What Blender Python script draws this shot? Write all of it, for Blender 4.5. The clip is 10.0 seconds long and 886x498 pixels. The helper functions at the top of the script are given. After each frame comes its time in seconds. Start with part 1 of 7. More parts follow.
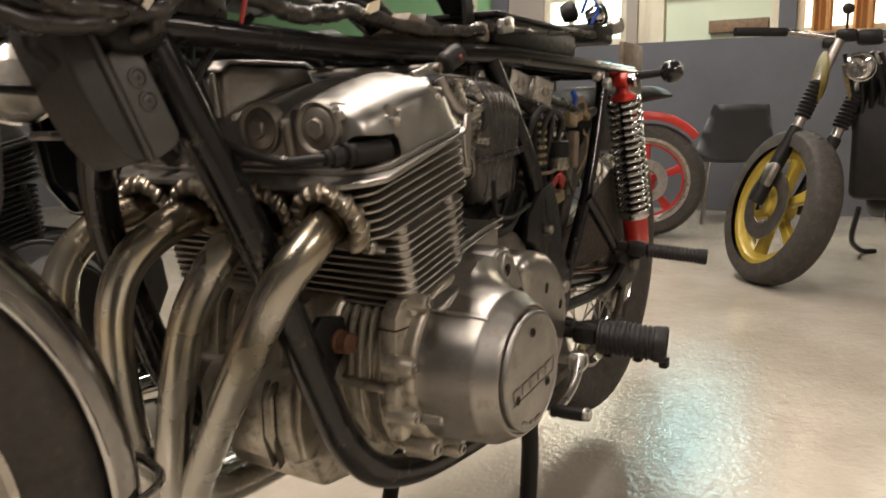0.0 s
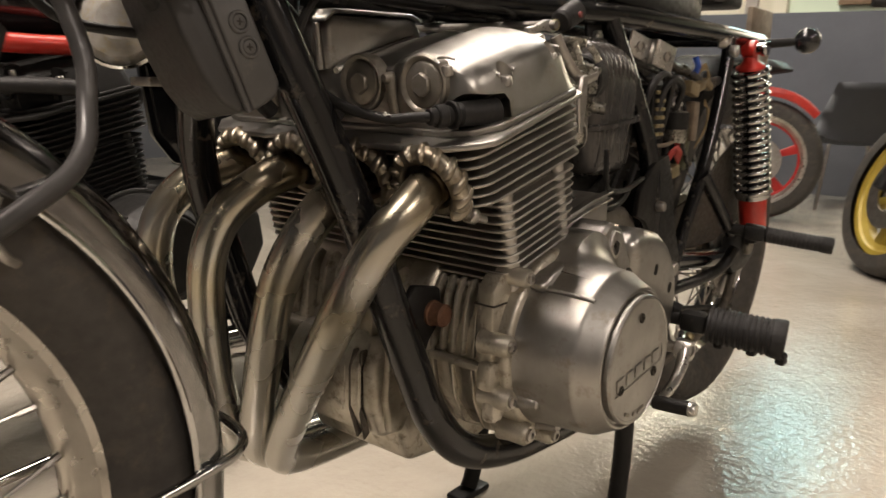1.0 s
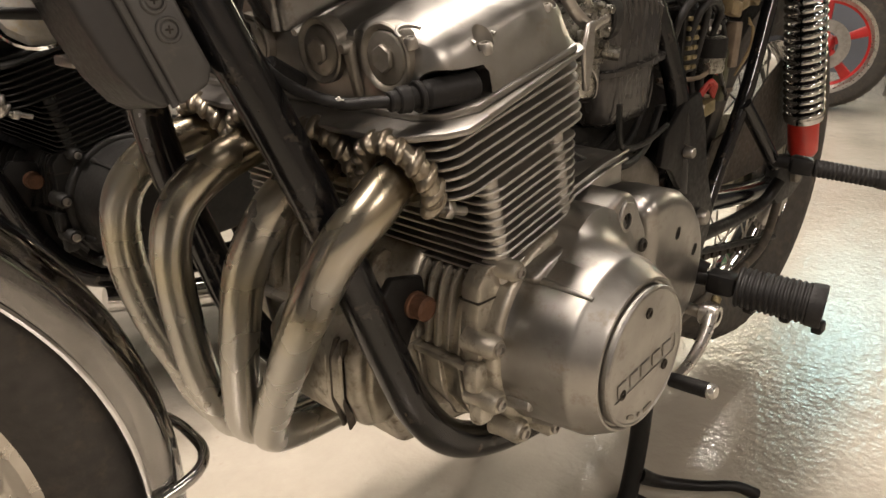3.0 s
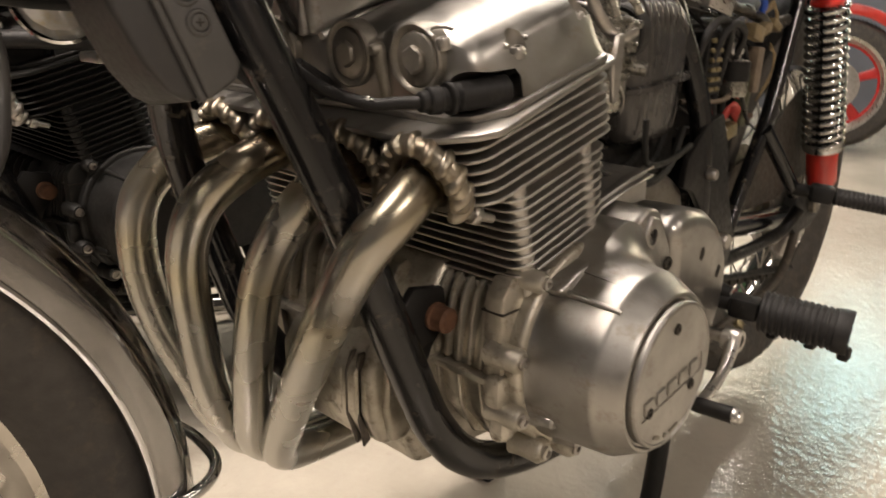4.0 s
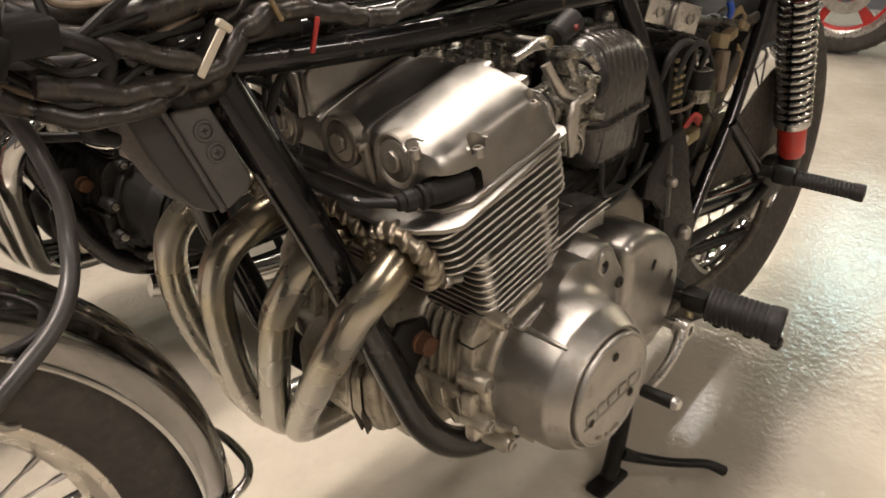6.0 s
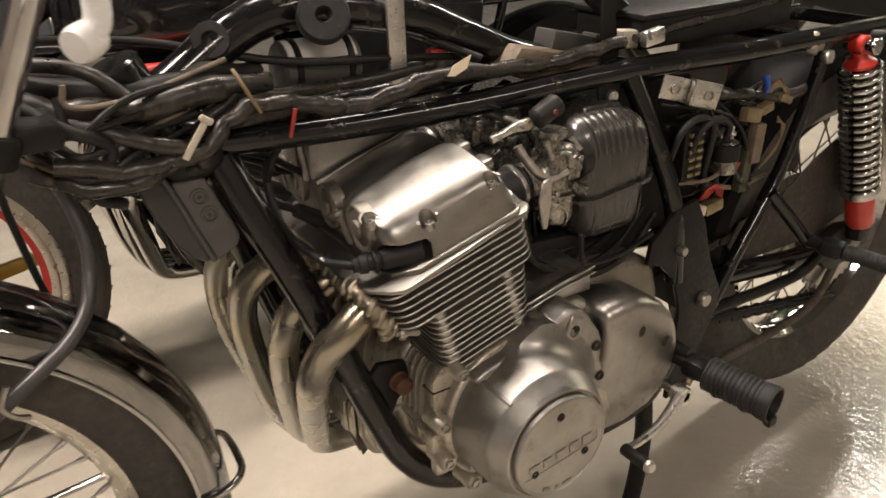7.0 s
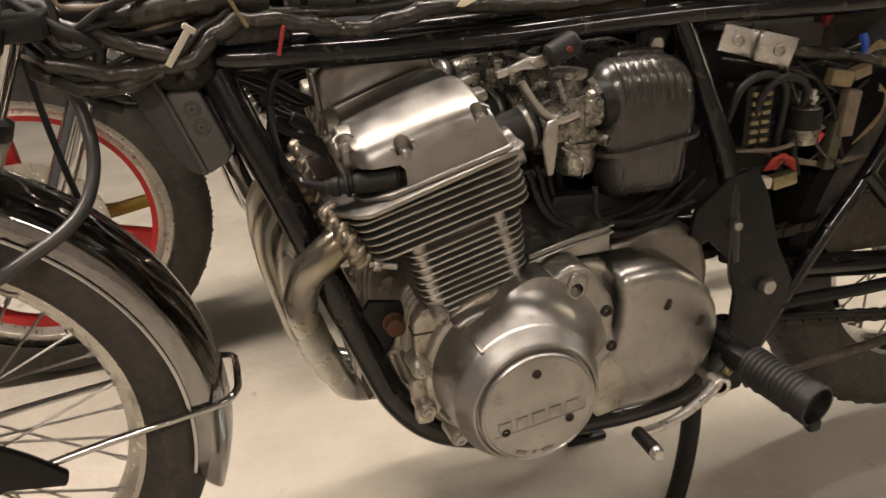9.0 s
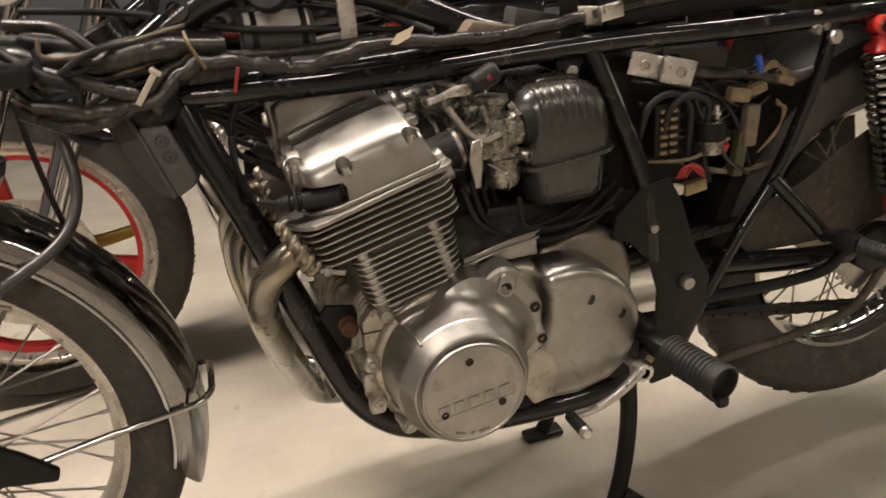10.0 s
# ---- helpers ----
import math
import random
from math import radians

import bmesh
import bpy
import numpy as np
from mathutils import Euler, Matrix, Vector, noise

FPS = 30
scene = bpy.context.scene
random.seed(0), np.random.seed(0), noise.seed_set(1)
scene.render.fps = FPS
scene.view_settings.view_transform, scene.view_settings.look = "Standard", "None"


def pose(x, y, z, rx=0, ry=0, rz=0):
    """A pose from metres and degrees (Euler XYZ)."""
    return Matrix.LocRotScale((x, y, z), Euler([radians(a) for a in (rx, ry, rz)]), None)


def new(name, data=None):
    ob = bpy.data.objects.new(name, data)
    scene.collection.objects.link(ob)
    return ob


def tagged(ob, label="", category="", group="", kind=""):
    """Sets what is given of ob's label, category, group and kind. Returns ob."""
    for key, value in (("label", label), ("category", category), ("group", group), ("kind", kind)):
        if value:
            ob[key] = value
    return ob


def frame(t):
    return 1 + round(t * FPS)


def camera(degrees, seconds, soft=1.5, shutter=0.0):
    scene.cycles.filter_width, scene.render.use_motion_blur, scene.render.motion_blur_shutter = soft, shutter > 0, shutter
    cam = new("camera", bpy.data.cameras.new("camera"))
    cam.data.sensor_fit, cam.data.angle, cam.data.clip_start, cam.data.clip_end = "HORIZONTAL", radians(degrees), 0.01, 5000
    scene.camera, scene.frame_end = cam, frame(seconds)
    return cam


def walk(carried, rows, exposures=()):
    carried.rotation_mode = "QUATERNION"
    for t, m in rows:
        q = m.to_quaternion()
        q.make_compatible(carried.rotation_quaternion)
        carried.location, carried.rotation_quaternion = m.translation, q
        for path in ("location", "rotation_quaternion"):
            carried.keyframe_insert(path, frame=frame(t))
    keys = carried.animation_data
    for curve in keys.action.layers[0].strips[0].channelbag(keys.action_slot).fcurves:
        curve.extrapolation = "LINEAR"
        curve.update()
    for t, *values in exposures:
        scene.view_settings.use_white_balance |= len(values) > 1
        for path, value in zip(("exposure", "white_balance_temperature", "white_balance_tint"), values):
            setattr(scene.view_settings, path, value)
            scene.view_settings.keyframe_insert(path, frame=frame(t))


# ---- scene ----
cam = camera(59.5, 10.0, shutter=0.5)
PATH = [
    (0.0, pose(-0.7183, -0.6035, 0.6664, 80.51, 0.58, -58.13)),
    (0.5, pose(-0.7333, -0.5822, 0.6415, 79.20, -0.10, -55.69)),
    (1.0, pose(-0.6811, -0.5635, 0.6588, 78.08, -1.56, -50.94)),
    (1.5, pose(-0.5692, -0.5415, 0.6726, 74.46, -0.13, -47.32)),
    (2.0, pose(-0.5567, -0.5322, 0.7203, 71.01, 0.40, -45.66)),
    (2.5, pose(-0.5589, -0.5392, 0.7299, 69.29, 0.30, -46.52)),
    (2.7, pose(-0.5559, -0.5414, 0.7294, 69.12, 0.47, -47.23)),
    (3.8, pose(-0.5583, -0.5377, 0.7147, 70.62, 0.37, -47.20)),
    (4.0, pose(-0.5627, -0.5237, 0.7027, 71.96, -0.80, -46.77)),
    (4.5, pose(-0.5719, -0.4951, 0.6725, 75.02, -2.33, -46.10)),
    (5.0, pose(-0.5571, -0.4913, 0.6766, 73.41, 0.31, -46.89)),
    (5.2, pose(-0.5403, -0.4886, 0.7305, 70.18, 1.00, -47.30)),
    (6.3, pose(-0.5965, -0.6703, 0.9328, 61.76, 1.80, -44.33)),
    (6.5, pose(-0.5702, -0.7193, 0.9566, 62.07, 2.02, -40.18)),
    (7.0, pose(-0.4638, -0.7858, 0.9881, 64.13, 1.84, -32.35)),
    (7.5, pose(-0.3344, -0.7743, 0.9349, 62.94, 2.61, -28.06)),
    (8.0, pose(-0.2847, -0.7965, 0.9037, 62.75, 4.16, -23.52)),
    (8.5, pose(-0.2801, -0.8138, 0.9029, 63.86, 4.06, -19.86)),
    (9.0, pose(-0.2711, -0.8784, 0.8944, 65.40, 2.76, -17.42)),
    (9.5, pose(-0.2463, -0.9590, 0.8930, 66.43, 2.78, -16.73)),
    (10.0, pose(-0.2427, -1.0075, 0.9126, 67.43, 4.52, -18.49)),
]
walk(cam, PATH, [(0.0, 0.15), (1.0, 0.16), (2.0, 0.36), (5.2, 0.40), (6.5, 0.26), (8.0, 0.24), (10.0, 0.19)])
# ---- world and lamps ----
world = bpy.data.worlds.new("world")
world.use_nodes = True
world.node_tree.nodes["Background"].inputs[0].default_value = (0.75, 0.85, 1.0, 1)
world.node_tree.nodes["Background"].inputs[1].default_value = 0.012
scene.world = world
scene.view_settings.exposure = 0.0
ROOM = pose(0, 0, 0, 0, 0, 4)           # the hall stands a little off the motorcycle's line
CEILING = 3.05


def area_lamp(name, m, sx, sy, watts, colour):
    data = bpy.data.lights.new(name, "AREA")
    data.shape, data.size, data.size_y, data.energy, data.color = "RECTANGLE", sx, sy, watts, colour
    ob = new(name, data)
    ob.matrix_world = m
    return ob


WARM = (1.0, 0.865, 0.765)
NEUTRAL = (1.0, 0.96, 0.88)
# no lamp is in view; the two at y -3.0 are added as fill
LAMPS = [(-1.4, 0.5, 84), (0.35, 0.45, 29), (1.9, 0.75, 27), (3.7, 0.9, 46), (-1.7, -3.0, 58), (1.3, -3.0, 20)]
for lx, ly, watts in LAMPS:
    area_lamp("unseen_ceiling_lamp", ROOM @ pose(lx, ly, CEILING - 0.09), 1.25, 0.26, watts, NEUTRAL if lx > 3 else WARM)
# ---- materials ----
def principled(name):
    mat = bpy.data.materials.new(name)
    mat.use_nodes = True
    return mat, mat.node_tree.nodes, mat.node_tree.links, mat.node_tree.nodes["Principled BSDF"]


def surface(name, col, col2=None, rough=0.5, rough2=None, metal=0.0, scale=12.0, bump=0.1, bump_scale=90.0, grime=None, grime_at=0.62, coat=0.0, stretch=None, spec=None, island=0.0):
    """A procedural surface: two tones over a broad noise, fine grain in the relief, and optional grime in patches."""
    mat, nodes, links, bsdf = principled(name)
    co = nodes.new("ShaderNodeTexCoord")
    out = co.outputs["Object"]
    if stretch:
        mp = nodes.new("ShaderNodeMapping")
        mp.inputs["Scale"].default_value = stretch
        links.new(out, mp.inputs["Vector"])
        out = mp.outputs["Vector"]
    broad = nodes.new("ShaderNodeTexNoise")
    broad.inputs["Scale"].default_value, broad.inputs["Detail"].default_value, broad.inputs["Roughness"].default_value = scale, 6, 0.62
    links.new(out, broad.inputs["Vector"])
    ramp = nodes.new("ShaderNodeValToRGB")
    ramp.color_ramp.elements[0].position, ramp.color_ramp.elements[1].position = 0.32, 0.68
    ramp.color_ramp.elements[0].color = (*(col2 or col), 1)
    ramp.color_ramp.elements[1].color = (*col, 1)
    links.new(broad.outputs["Fac"], ramp.inputs["Fac"])
    colour = ramp.outputs["Color"]
    fine = nodes.new("ShaderNodeTexNoise")
    fine.inputs["Scale"].default_value, fine.inputs["Detail"].default_value = bump_scale, 5
    links.new(out, fine.inputs["Vector"])
    if grime:
        g = nodes.new("ShaderNodeTexNoise")
        g.inputs["Scale"].default_value, g.inputs["Detail"].default_value, g.inputs["Roughness"].default_value = scale * 2.3, 8, 0.7
        links.new(co.outputs["Object"], g.inputs["Vector"])
        gr = nodes.new("ShaderNodeMapRange")
        gr.inputs["From Min"].default_value, gr.inputs["From Max"].default_value = grime_at - 0.09, grime_at + 0.09
        links.new(g.outputs["Fac"], gr.inputs["Value"])
        mix = nodes.new("ShaderNodeMix")
        mix.data_type = "RGBA"
        links.new(gr.outputs["Result"], mix.inputs["Factor"])
        links.new(colour, mix.inputs["A"])
        mix.inputs["B"].default_value = (*grime, 1)
        colour = mix.outputs["Result"]
        if metal > 0:
            mm = nodes.new("ShaderNodeMapRange")
            mm.inputs["To Min"].default_value, mm.inputs["To Max"].default_value = metal, metal * 0.35
            links.new(gr.outputs["Result"], mm.inputs["Value"])
            links.new(mm.outputs["Result"], bsdf.inputs["Metallic"])
    if island:
        info = nodes.new("ShaderNodeObjectInfo")
        hsv = nodes.new("ShaderNodeHueSaturation")
        vr = nodes.new("ShaderNodeMapRange")
        vr.inputs["To Min"].default_value, vr.inputs["To Max"].default_value = 1 - island, 1 + island
        links.new(info.outputs["Random"], vr.inputs["Value"])
        links.new(vr.outputs["Result"], hsv.inputs["Value"])
        links.new(colour, hsv.inputs["Color"])
        colour = hsv.outputs["Color"]
    links.new(colour, bsdf.inputs["Base Color"])
    if not (grime and metal > 0):
        bsdf.inputs["Metallic"].default_value = metal
    rr = nodes.new("ShaderNodeMapRange")
    rr.inputs["From Min"].default_value, rr.inputs["From Max"].default_value = 0.3, 0.7
    rr.inputs["To Min"].default_value, rr.inputs["To Max"].default_value = rough, rough2 if rough2 is not None else rough * 1.35
    links.new(fine.outputs["Fac"], rr.inputs["Value"])
    links.new(rr.outputs["Result"], bsdf.inputs["Roughness"])
    if bump:
        bn = nodes.new("ShaderNodeBump")
        bn.inputs["Strength"].default_value, bn.inputs["Distance"].default_value = bump, 0.002
        links.new(fine.outputs["Fac"], bn.inputs["Height"])
        links.new(bn.outputs["Normal"], bsdf.inputs["Normal"])
    bsdf.inputs["Coat Weight"].default_value = coat
    if spec is not None:
        bsdf.inputs["Specular IOR Level"].default_value = spec
    return mat


def lit(name, col, strength):
    mat, nodes, links, bsdf = principled(name)
    bsdf.inputs["Base Color"].default_value = (*col, 1)
    bsdf.inputs["Emission Color"].default_value = (*col, 1)
    bsdf.inputs["Emission Strength"].default_value = strength
    return mat


def clear(name, col, rough=0.05):
    mat, nodes, links, bsdf = principled(name)
    bsdf.inputs["Base Color"].default_value = (*col, 1)
    bsdf.inputs["Transmission Weight"].default_value = 1.0
    bsdf.inputs["Roughness"].default_value = rough
    return mat


ALU = surface("polished_aluminium", (0.385, 0.372, 0.348), (0.28, 0.267, 0.244), 0.28, 0.50, 1.0, 14, 0.10, 38, grime=(0.20, 0.17, 0.125), grime_at=0.66)
ALU_DRUM = surface("worn_polished_aluminium", (0.42, 0.408, 0.385), (0.31, 0.298, 0.275), 0.29, 0.50, 1.0, 16, 0.05, 34, grime=(0.21, 0.18, 0.135), grime_at=0.63)
ALU_CAST = surface("cast_aluminium", (0.58, 0.55, 0.48), (0.36, 0.33, 0.265), 0.34, 0.54, 0.85, 22, 0.18, 150, grime=(0.13, 0.10, 0.065), grime_at=0.62)
COLLAR = surface("browned_clamp_steel", (0.36, 0.325, 0.265), (0.22, 0.185, 0.135), 0.28, 0.46, 1.0, 34, 0.08, 200, grime=(0.16, 0.11, 0.06), grime_at=0.64)
ALU_FIN = surface("fin_aluminium", (0.53, 0.51, 0.475), (0.40, 0.38, 0.345), 0.36, 0.52, 1.0, 22, 0.10, 260, grime=(0.24, 0.20, 0.14), grime_at=0.72)
# core behind the fins, a darker tone than the fins
FIN_CORE = surface("dark_core_aluminium", (0.16, 0.145, 0.12), (0.07, 0.062, 0.05), 0.42, 0.62, 0.6, 26, 0.2, 140, grime=(0.03, 0.026, 0.02), grime_at=0.60)
DARK_CORE = surface("oily_core", (0.045, 0.038, 0.03), (0.012, 0.011, 0.009), 0.5, 0.8, 0.3, 30, 0.3, 120, spec=0.3)
FRAME_BLACK = surface("frame_enamel", (0.009, 0.009, 0.010), (0.005, 0.005, 0.005), 0.08, 0.22, 0.0, 20, 0.008, 140, grime=(0.085, 0.070, 0.052), grime_at=0.655, spec=0.5)
SATIN_BLACK = surface("satin_black", (0.012, 0.0113, 0.0108), (0.007, 0.0065, 0.006), 0.36, 0.58, 0.0, 18, 0.15, 130, grime=(0.045, 0.038, 0.028), grime_at=0.70, spec=0.25)
GREY_PLASTIC = surface("grey_plastic", (0.075, 0.072, 0.068), (0.050, 0.048, 0.045), 0.36, 0.50, 0.0, 14, 0.05, 200, grime=(0.12, 0.108, 0.088), grime_at=0.72)
BOX_PLASTIC = surface("filter_box_plastic", (0.046, 0.042, 0.038), (0.026, 0.024, 0.022), 0.18, 0.32, 0.0, 9, 0.006, 120, grime=(0.10, 0.09, 0.075), grime_at=0.72, spec=0.7, stretch=(1.0, 1.0, 0.2))
DIRTY_LENS = surface("dirty_lens", (0.58, 0.56, 0.52), (0.36, 0.34, 0.30), 0.12, 0.22, 0.2, 40, 0.06, 120, grime=(0.42, 0.36, 0.24), grime_at=0.6, coat=0.4)
RUBBER = surface("rubber", (0.014, 0.0132, 0.0126), (0.008, 0.0073, 0.007), 0.44, 0.66, 0.0, 25, 0.25, 180, grime=(0.052, 0.043, 0.032), grime_at=0.70, spec=0.35)
TYRE = surface("tyre_rubber", (0.0520, 0.0468, 0.0403), (0.0286, 0.0260, 0.0234), 0.60, 0.82, 0.0, 14, 0.35, 90, grime=(0.075, 0.062, 0.046), grime_at=0.60)
CHROME = surface("chrome", (0.58, 0.575, 0.565), (0.48, 0.475, 0.46), 0.05, 0.12, 1.0, 16, 0.03, 60, grime=(0.22, 0.19, 0.15), grime_at=0.70)
SCUFFED_CHROME = surface("scuffed_chrome", (0.62, 0.61, 0.60), (0.46, 0.45, 0.44), 0.03, 0.09, 1.0, 14, 0.10, 16, grime=(0.22, 0.19, 0.15), grime_at=0.70, stretch=(1.0, 1.0, 0.35))
SHIELD_GREY = surface("shield_grey", (0.040, 0.038, 0.036), (0.026, 0.025, 0.024), 0.34, 0.50, 0.0, 14, 0.05, 200, grime=(0.08, 0.07, 0.055), grime_at=0.72)
CABLE_GREY = surface("cable_grey", (0.060, 0.057, 0.055), (0.036, 0.034, 0.033), 0.30, 0.46, 0.0, 20, 0.05, 200, grime=(0.09, 0.08, 0.06), grime_at=0.72)
WHITE_GLOSS = surface("white_gloss", (0.78, 0.77, 0.75), (0.66, 0.65, 0.63), 0.18, 0.30, 0.0, 20, 0.02, 120)
STEEL = surface("dull_steel", (0.50, 0.48, 0.45), (0.33, 0.31, 0.28), 0.28, 0.45, 1.0, 30, 0.12, 200, grime=(0.20, 0.14, 0.08), grime_at=0.66)
ZINC = surface("zinc_plate", (0.66, 0.65, 0.62), (0.52, 0.50, 0.47), 0.24, 0.40, 0.95, 30, 0.08, 200)
CARB = surface("carburettor_zinc", (0.44, 0.425, 0.38), (0.17, 0.16, 0.13), 0.20, 0.42, 0.95, 45, 0.25, 220, grime=(0.04, 0.034, 0.025), grime_at=0.56)
RUST = surface("rusty_bolt", (0.15, 0.070, 0.036), (0.08, 0.038, 0.02), 0.7, 0.9, 0.2, 80, 0.4, 300)
BRASS = surface("brass_terminal", (0.36, 0.30, 0.17), (0.19, 0.155, 0.085), 0.35, 0.5, 0.8, 60, 0.2, 200)
CONNECTOR = surface("yellowed_plastic", (0.24, 0.185, 0.10), (0.12, 0.09, 0.048), 0.45, 0.6, 0.0, 60, 0.1, 200)
RED_WIRE = surface("red_wire", (0.40, 0.035, 0.025), (0.26, 0.02, 0.018), 0.4, 0.5)
YELLOW_WIRE = surface("yellow_wire", (0.24, 0.175, 0.085), (0.15, 0.105, 0.05), 0.4, 0.5)
GRIMY = surface("grimy_sheet", (0.085, 0.07, 0.052), (0.035, 0.029, 0.022), 0.55, 0.75, 0.1, 26, 0.4, 140, grime=(0.14, 0.115, 0.085), grime_at=0.62)
CHAIN_GRIME = surface("chain_grime", (0.044, 0.035, 0.026), (0.018, 0.015, 0.012), 0.42, 0.68, 0.1, 30, 0.45, 120, grime=(0.085, 0.068, 0.048), grime_at=0.62)
BLUE_WIRE = surface("blue_wire", (0.02, 0.09, 0.50), (0.02, 0.06, 0.3), 0.4, 0.5)
PALE_TIE = surface("pale_cable_tie", (0.62, 0.57, 0.48), (0.50, 0.45, 0.36), 0.4, 0.5)
TAPE = surface("loom_tape", (0.032, 0.028, 0.024), (0.014, 0.0125, 0.011), 0.20, 0.46, 0.0, 34, 0.45, 80, grime=(0.085, 0.068, 0.047), grime_at=0.63, spec=0.5)
SHOCK_RED = surface("red_paint", (0.52, 0.035, 0.02), (0.38, 0.02, 0.015), 0.28, 0.4, 0.0, 20, 0.05, 100, coat=0.3)
RIM_RED = surface("wheel_red", (0.50, 0.025, 0.02), (0.40, 0.015, 0.015), 0.35, 0.5, 0.0, 10, 0.05)
RIM_YELLOW = surface("wheel_yellow", (0.47, 0.35, 0.06), (0.36, 0.26, 0.04), 0.3, 0.45, 0.1, 14, 0.05)
GOLD_DARK = surface("dark_gold_paint", (0.22, 0.16, 0.03), (0.10, 0.075, 0.015), 0.3, 0.45, 0.1, 14, 0.05)
ALU_DULL = surface("dull_stained_aluminium", (0.31, 0.29, 0.255), (0.20, 0.18, 0.15), 0.42, 0.58, 0.9, 20, 0.06, 200, grime=(0.14, 0.115, 0.08), grime_at=0.62)
DULL_RED = surface("dull_red", (0.16, 0.02, 0.016), (0.10, 0.012, 0.01), 0.6, 0.7)
BLACK_ENGINE = surface("black_engine", (0.012, 0.011, 0.010), (0.006, 0.006, 0.005), 0.42, 0.62, 0.1, 20, 0.2, 150, spec=0.35)
OLIVE = surface("olive_plastic", (0.075, 0.075, 0.04), (0.045, 0.045, 0.025), 0.45, 0.6, 0.0, 30, 0.1, 200)
WHITE_LENS = surface("milky_lens", (0.72, 0.68, 0.58), (0.60, 0.56, 0.47), 0.15, 0.25, 0, 30, 0.1, 120, coat=0.4)
PALE_ALU = surface("pale_rim", (0.62, 0.59, 0.53), (0.44, 0.41, 0.36), 0.22, 0.42, 0.9, 14, 0.05)
LENS = clear("clear_lens", (0.92, 0.92, 0.90), 0.12)
PAPER = surface("paper_tag", (0.66, 0.58, 0.42), (0.55, 0.47, 0.33), 0.8, 0.9)
WHITE_TAG = surface("white_tag", (0.75, 0.74, 0.70), (0.6, 0.58, 0.55), 0.6, 0.7)
SHEET_GREY = surface("dull_sheet_grey", (0.17, 0.165, 0.155), (0.12, 0.115, 0.108), 0.45, 0.6, 0.3, 20, 0.1, 120)
BROWN_TUBE = surface("taped_brown_tube", (0.20, 0.155, 0.11), (0.10, 0.076, 0.052), 0.5, 0.7, 0.0, 40, 0.3, 120)


def heat_metal():
    """Steel headers: grey below, straw and bronze where the gas is hot, scuffed."""
    mat, nodes, links, bsdf = principled("heat_tinted_steel")
    co = nodes.new("ShaderNodeTexCoord")
    sep = nodes.new("ShaderNodeSeparateXYZ")
    links.new(co.outputs["Object"], sep.inputs["Vector"])
    n = nodes.new("ShaderNodeTexNoise")
    n.inputs["Scale"].default_value, n.inputs["Detail"].default_value = 11, 4
    links.new(co.outputs["Object"], n.inputs["Vector"])
    add = nodes.new("ShaderNodeMath")
    add.operation = "MULTIPLY_ADD"
    add.inputs[1].default_value = 0.13
    links.new(n.outputs["Fac"], add.inputs[0])
    links.new(sep.outputs["Z"], add.inputs[2])
    mr = nodes.new("ShaderNodeMapRange")
    mr.inputs["From Min"].default_value, mr.inputs["From Max"].default_value = 0.38, 0.66
    links.new(add.outputs[0], mr.inputs["Value"])
    ramp = nodes.new("ShaderNodeValToRGB")
    e = ramp.color_ramp.elements
    e[0].position, e[0].color = 0.0, (0.40, 0.385, 0.345, 1)
    e[1].position, e[1].color = 1.0, (0.13, 0.105, 0.07, 1)
    for p, c in ((0.30, (0.37, 0.36, 0.32, 1)), (0.50, (0.43, 0.395, 0.30, 1)), (0.64, (0.41, 0.40, 0.37, 1)), (0.82, (0.35, 0.315, 0.24, 1))):
        q = e.new(p)
        q.color = c
    links.new(mr.outputs["Result"], ramp.inputs["Fac"])
    links.new(ramp.outputs["Color"], bsdf.inputs["Base Color"])
    f = nodes.new("ShaderNodeTexNoise")
    f.inputs["Scale"].default_value, f.inputs["Detail"].default_value = 18, 3
    links.new(co.outputs["Object"], f.inputs["Vector"])
    rr = nodes.new("ShaderNodeMapRange")
    rr.inputs["From Min"].default_value, rr.inputs["From Max"].default_value = 0.35, 0.7
    rr.inputs["To Min"].default_value, rr.inputs["To Max"].default_value = 0.20, 0.32
    links.new(f.outputs["Fac"], rr.inputs["Value"])
    links.new(rr.outputs["Result"], bsdf.inputs["Roughness"])
    bsdf.inputs["Metallic"].default_value = 0.95
    return mat


HEADER = heat_metal()

# ---- mesh helpers ----
SIDE = Matrix(((1, 0, 0, 0), (0, 0, -1, 0), (0, 1, 0, 0), (0, 0, 0, 1)))   # local x, y, z -> rearwards, up, to the left
IDENT = Matrix.Identity(4)


def part(name, bm, mat, parent=None, label="", sharp=38, m=None):
    """Links bm as one mesh object, under a thing or a part."""
    bmesh.ops.recalc_face_normals(bm, faces=bm.faces)
    lim = radians(sharp)
    for e in bm.edges:
        e.smooth = len(e.link_faces) == 2 and e.calc_face_angle(0.0) < lim
    for f in bm.faces:
        f.smooth = True
    me = bpy.data.meshes.new(name)
    bm.to_mesh(me)
    bm.free()
    me.materials.append(mat)
    ob = new(name, me)
    if m is not None:
        ob.matrix_basis = m
    if parent is not None:
        ob.parent = parent
    if label:
        ob["label"] = label
    return ob


def again(ob, m, parent):
    """A further piece on the same mesh."""
    o = new(ob.name.split(".")[0], ob.data)
    o.matrix_basis = m
    o.parent = parent
    return o


def merge(bm, tmp, m=IDENT):
    bmesh.ops.transform(tmp, matrix=m, verts=tmp.verts)
    me = bpy.data.meshes.new("tmp")
    tmp.to_mesh(me)
    tmp.free()
    bm.from_mesh(me)
    bpy.data.meshes.remove(me)
    return bm


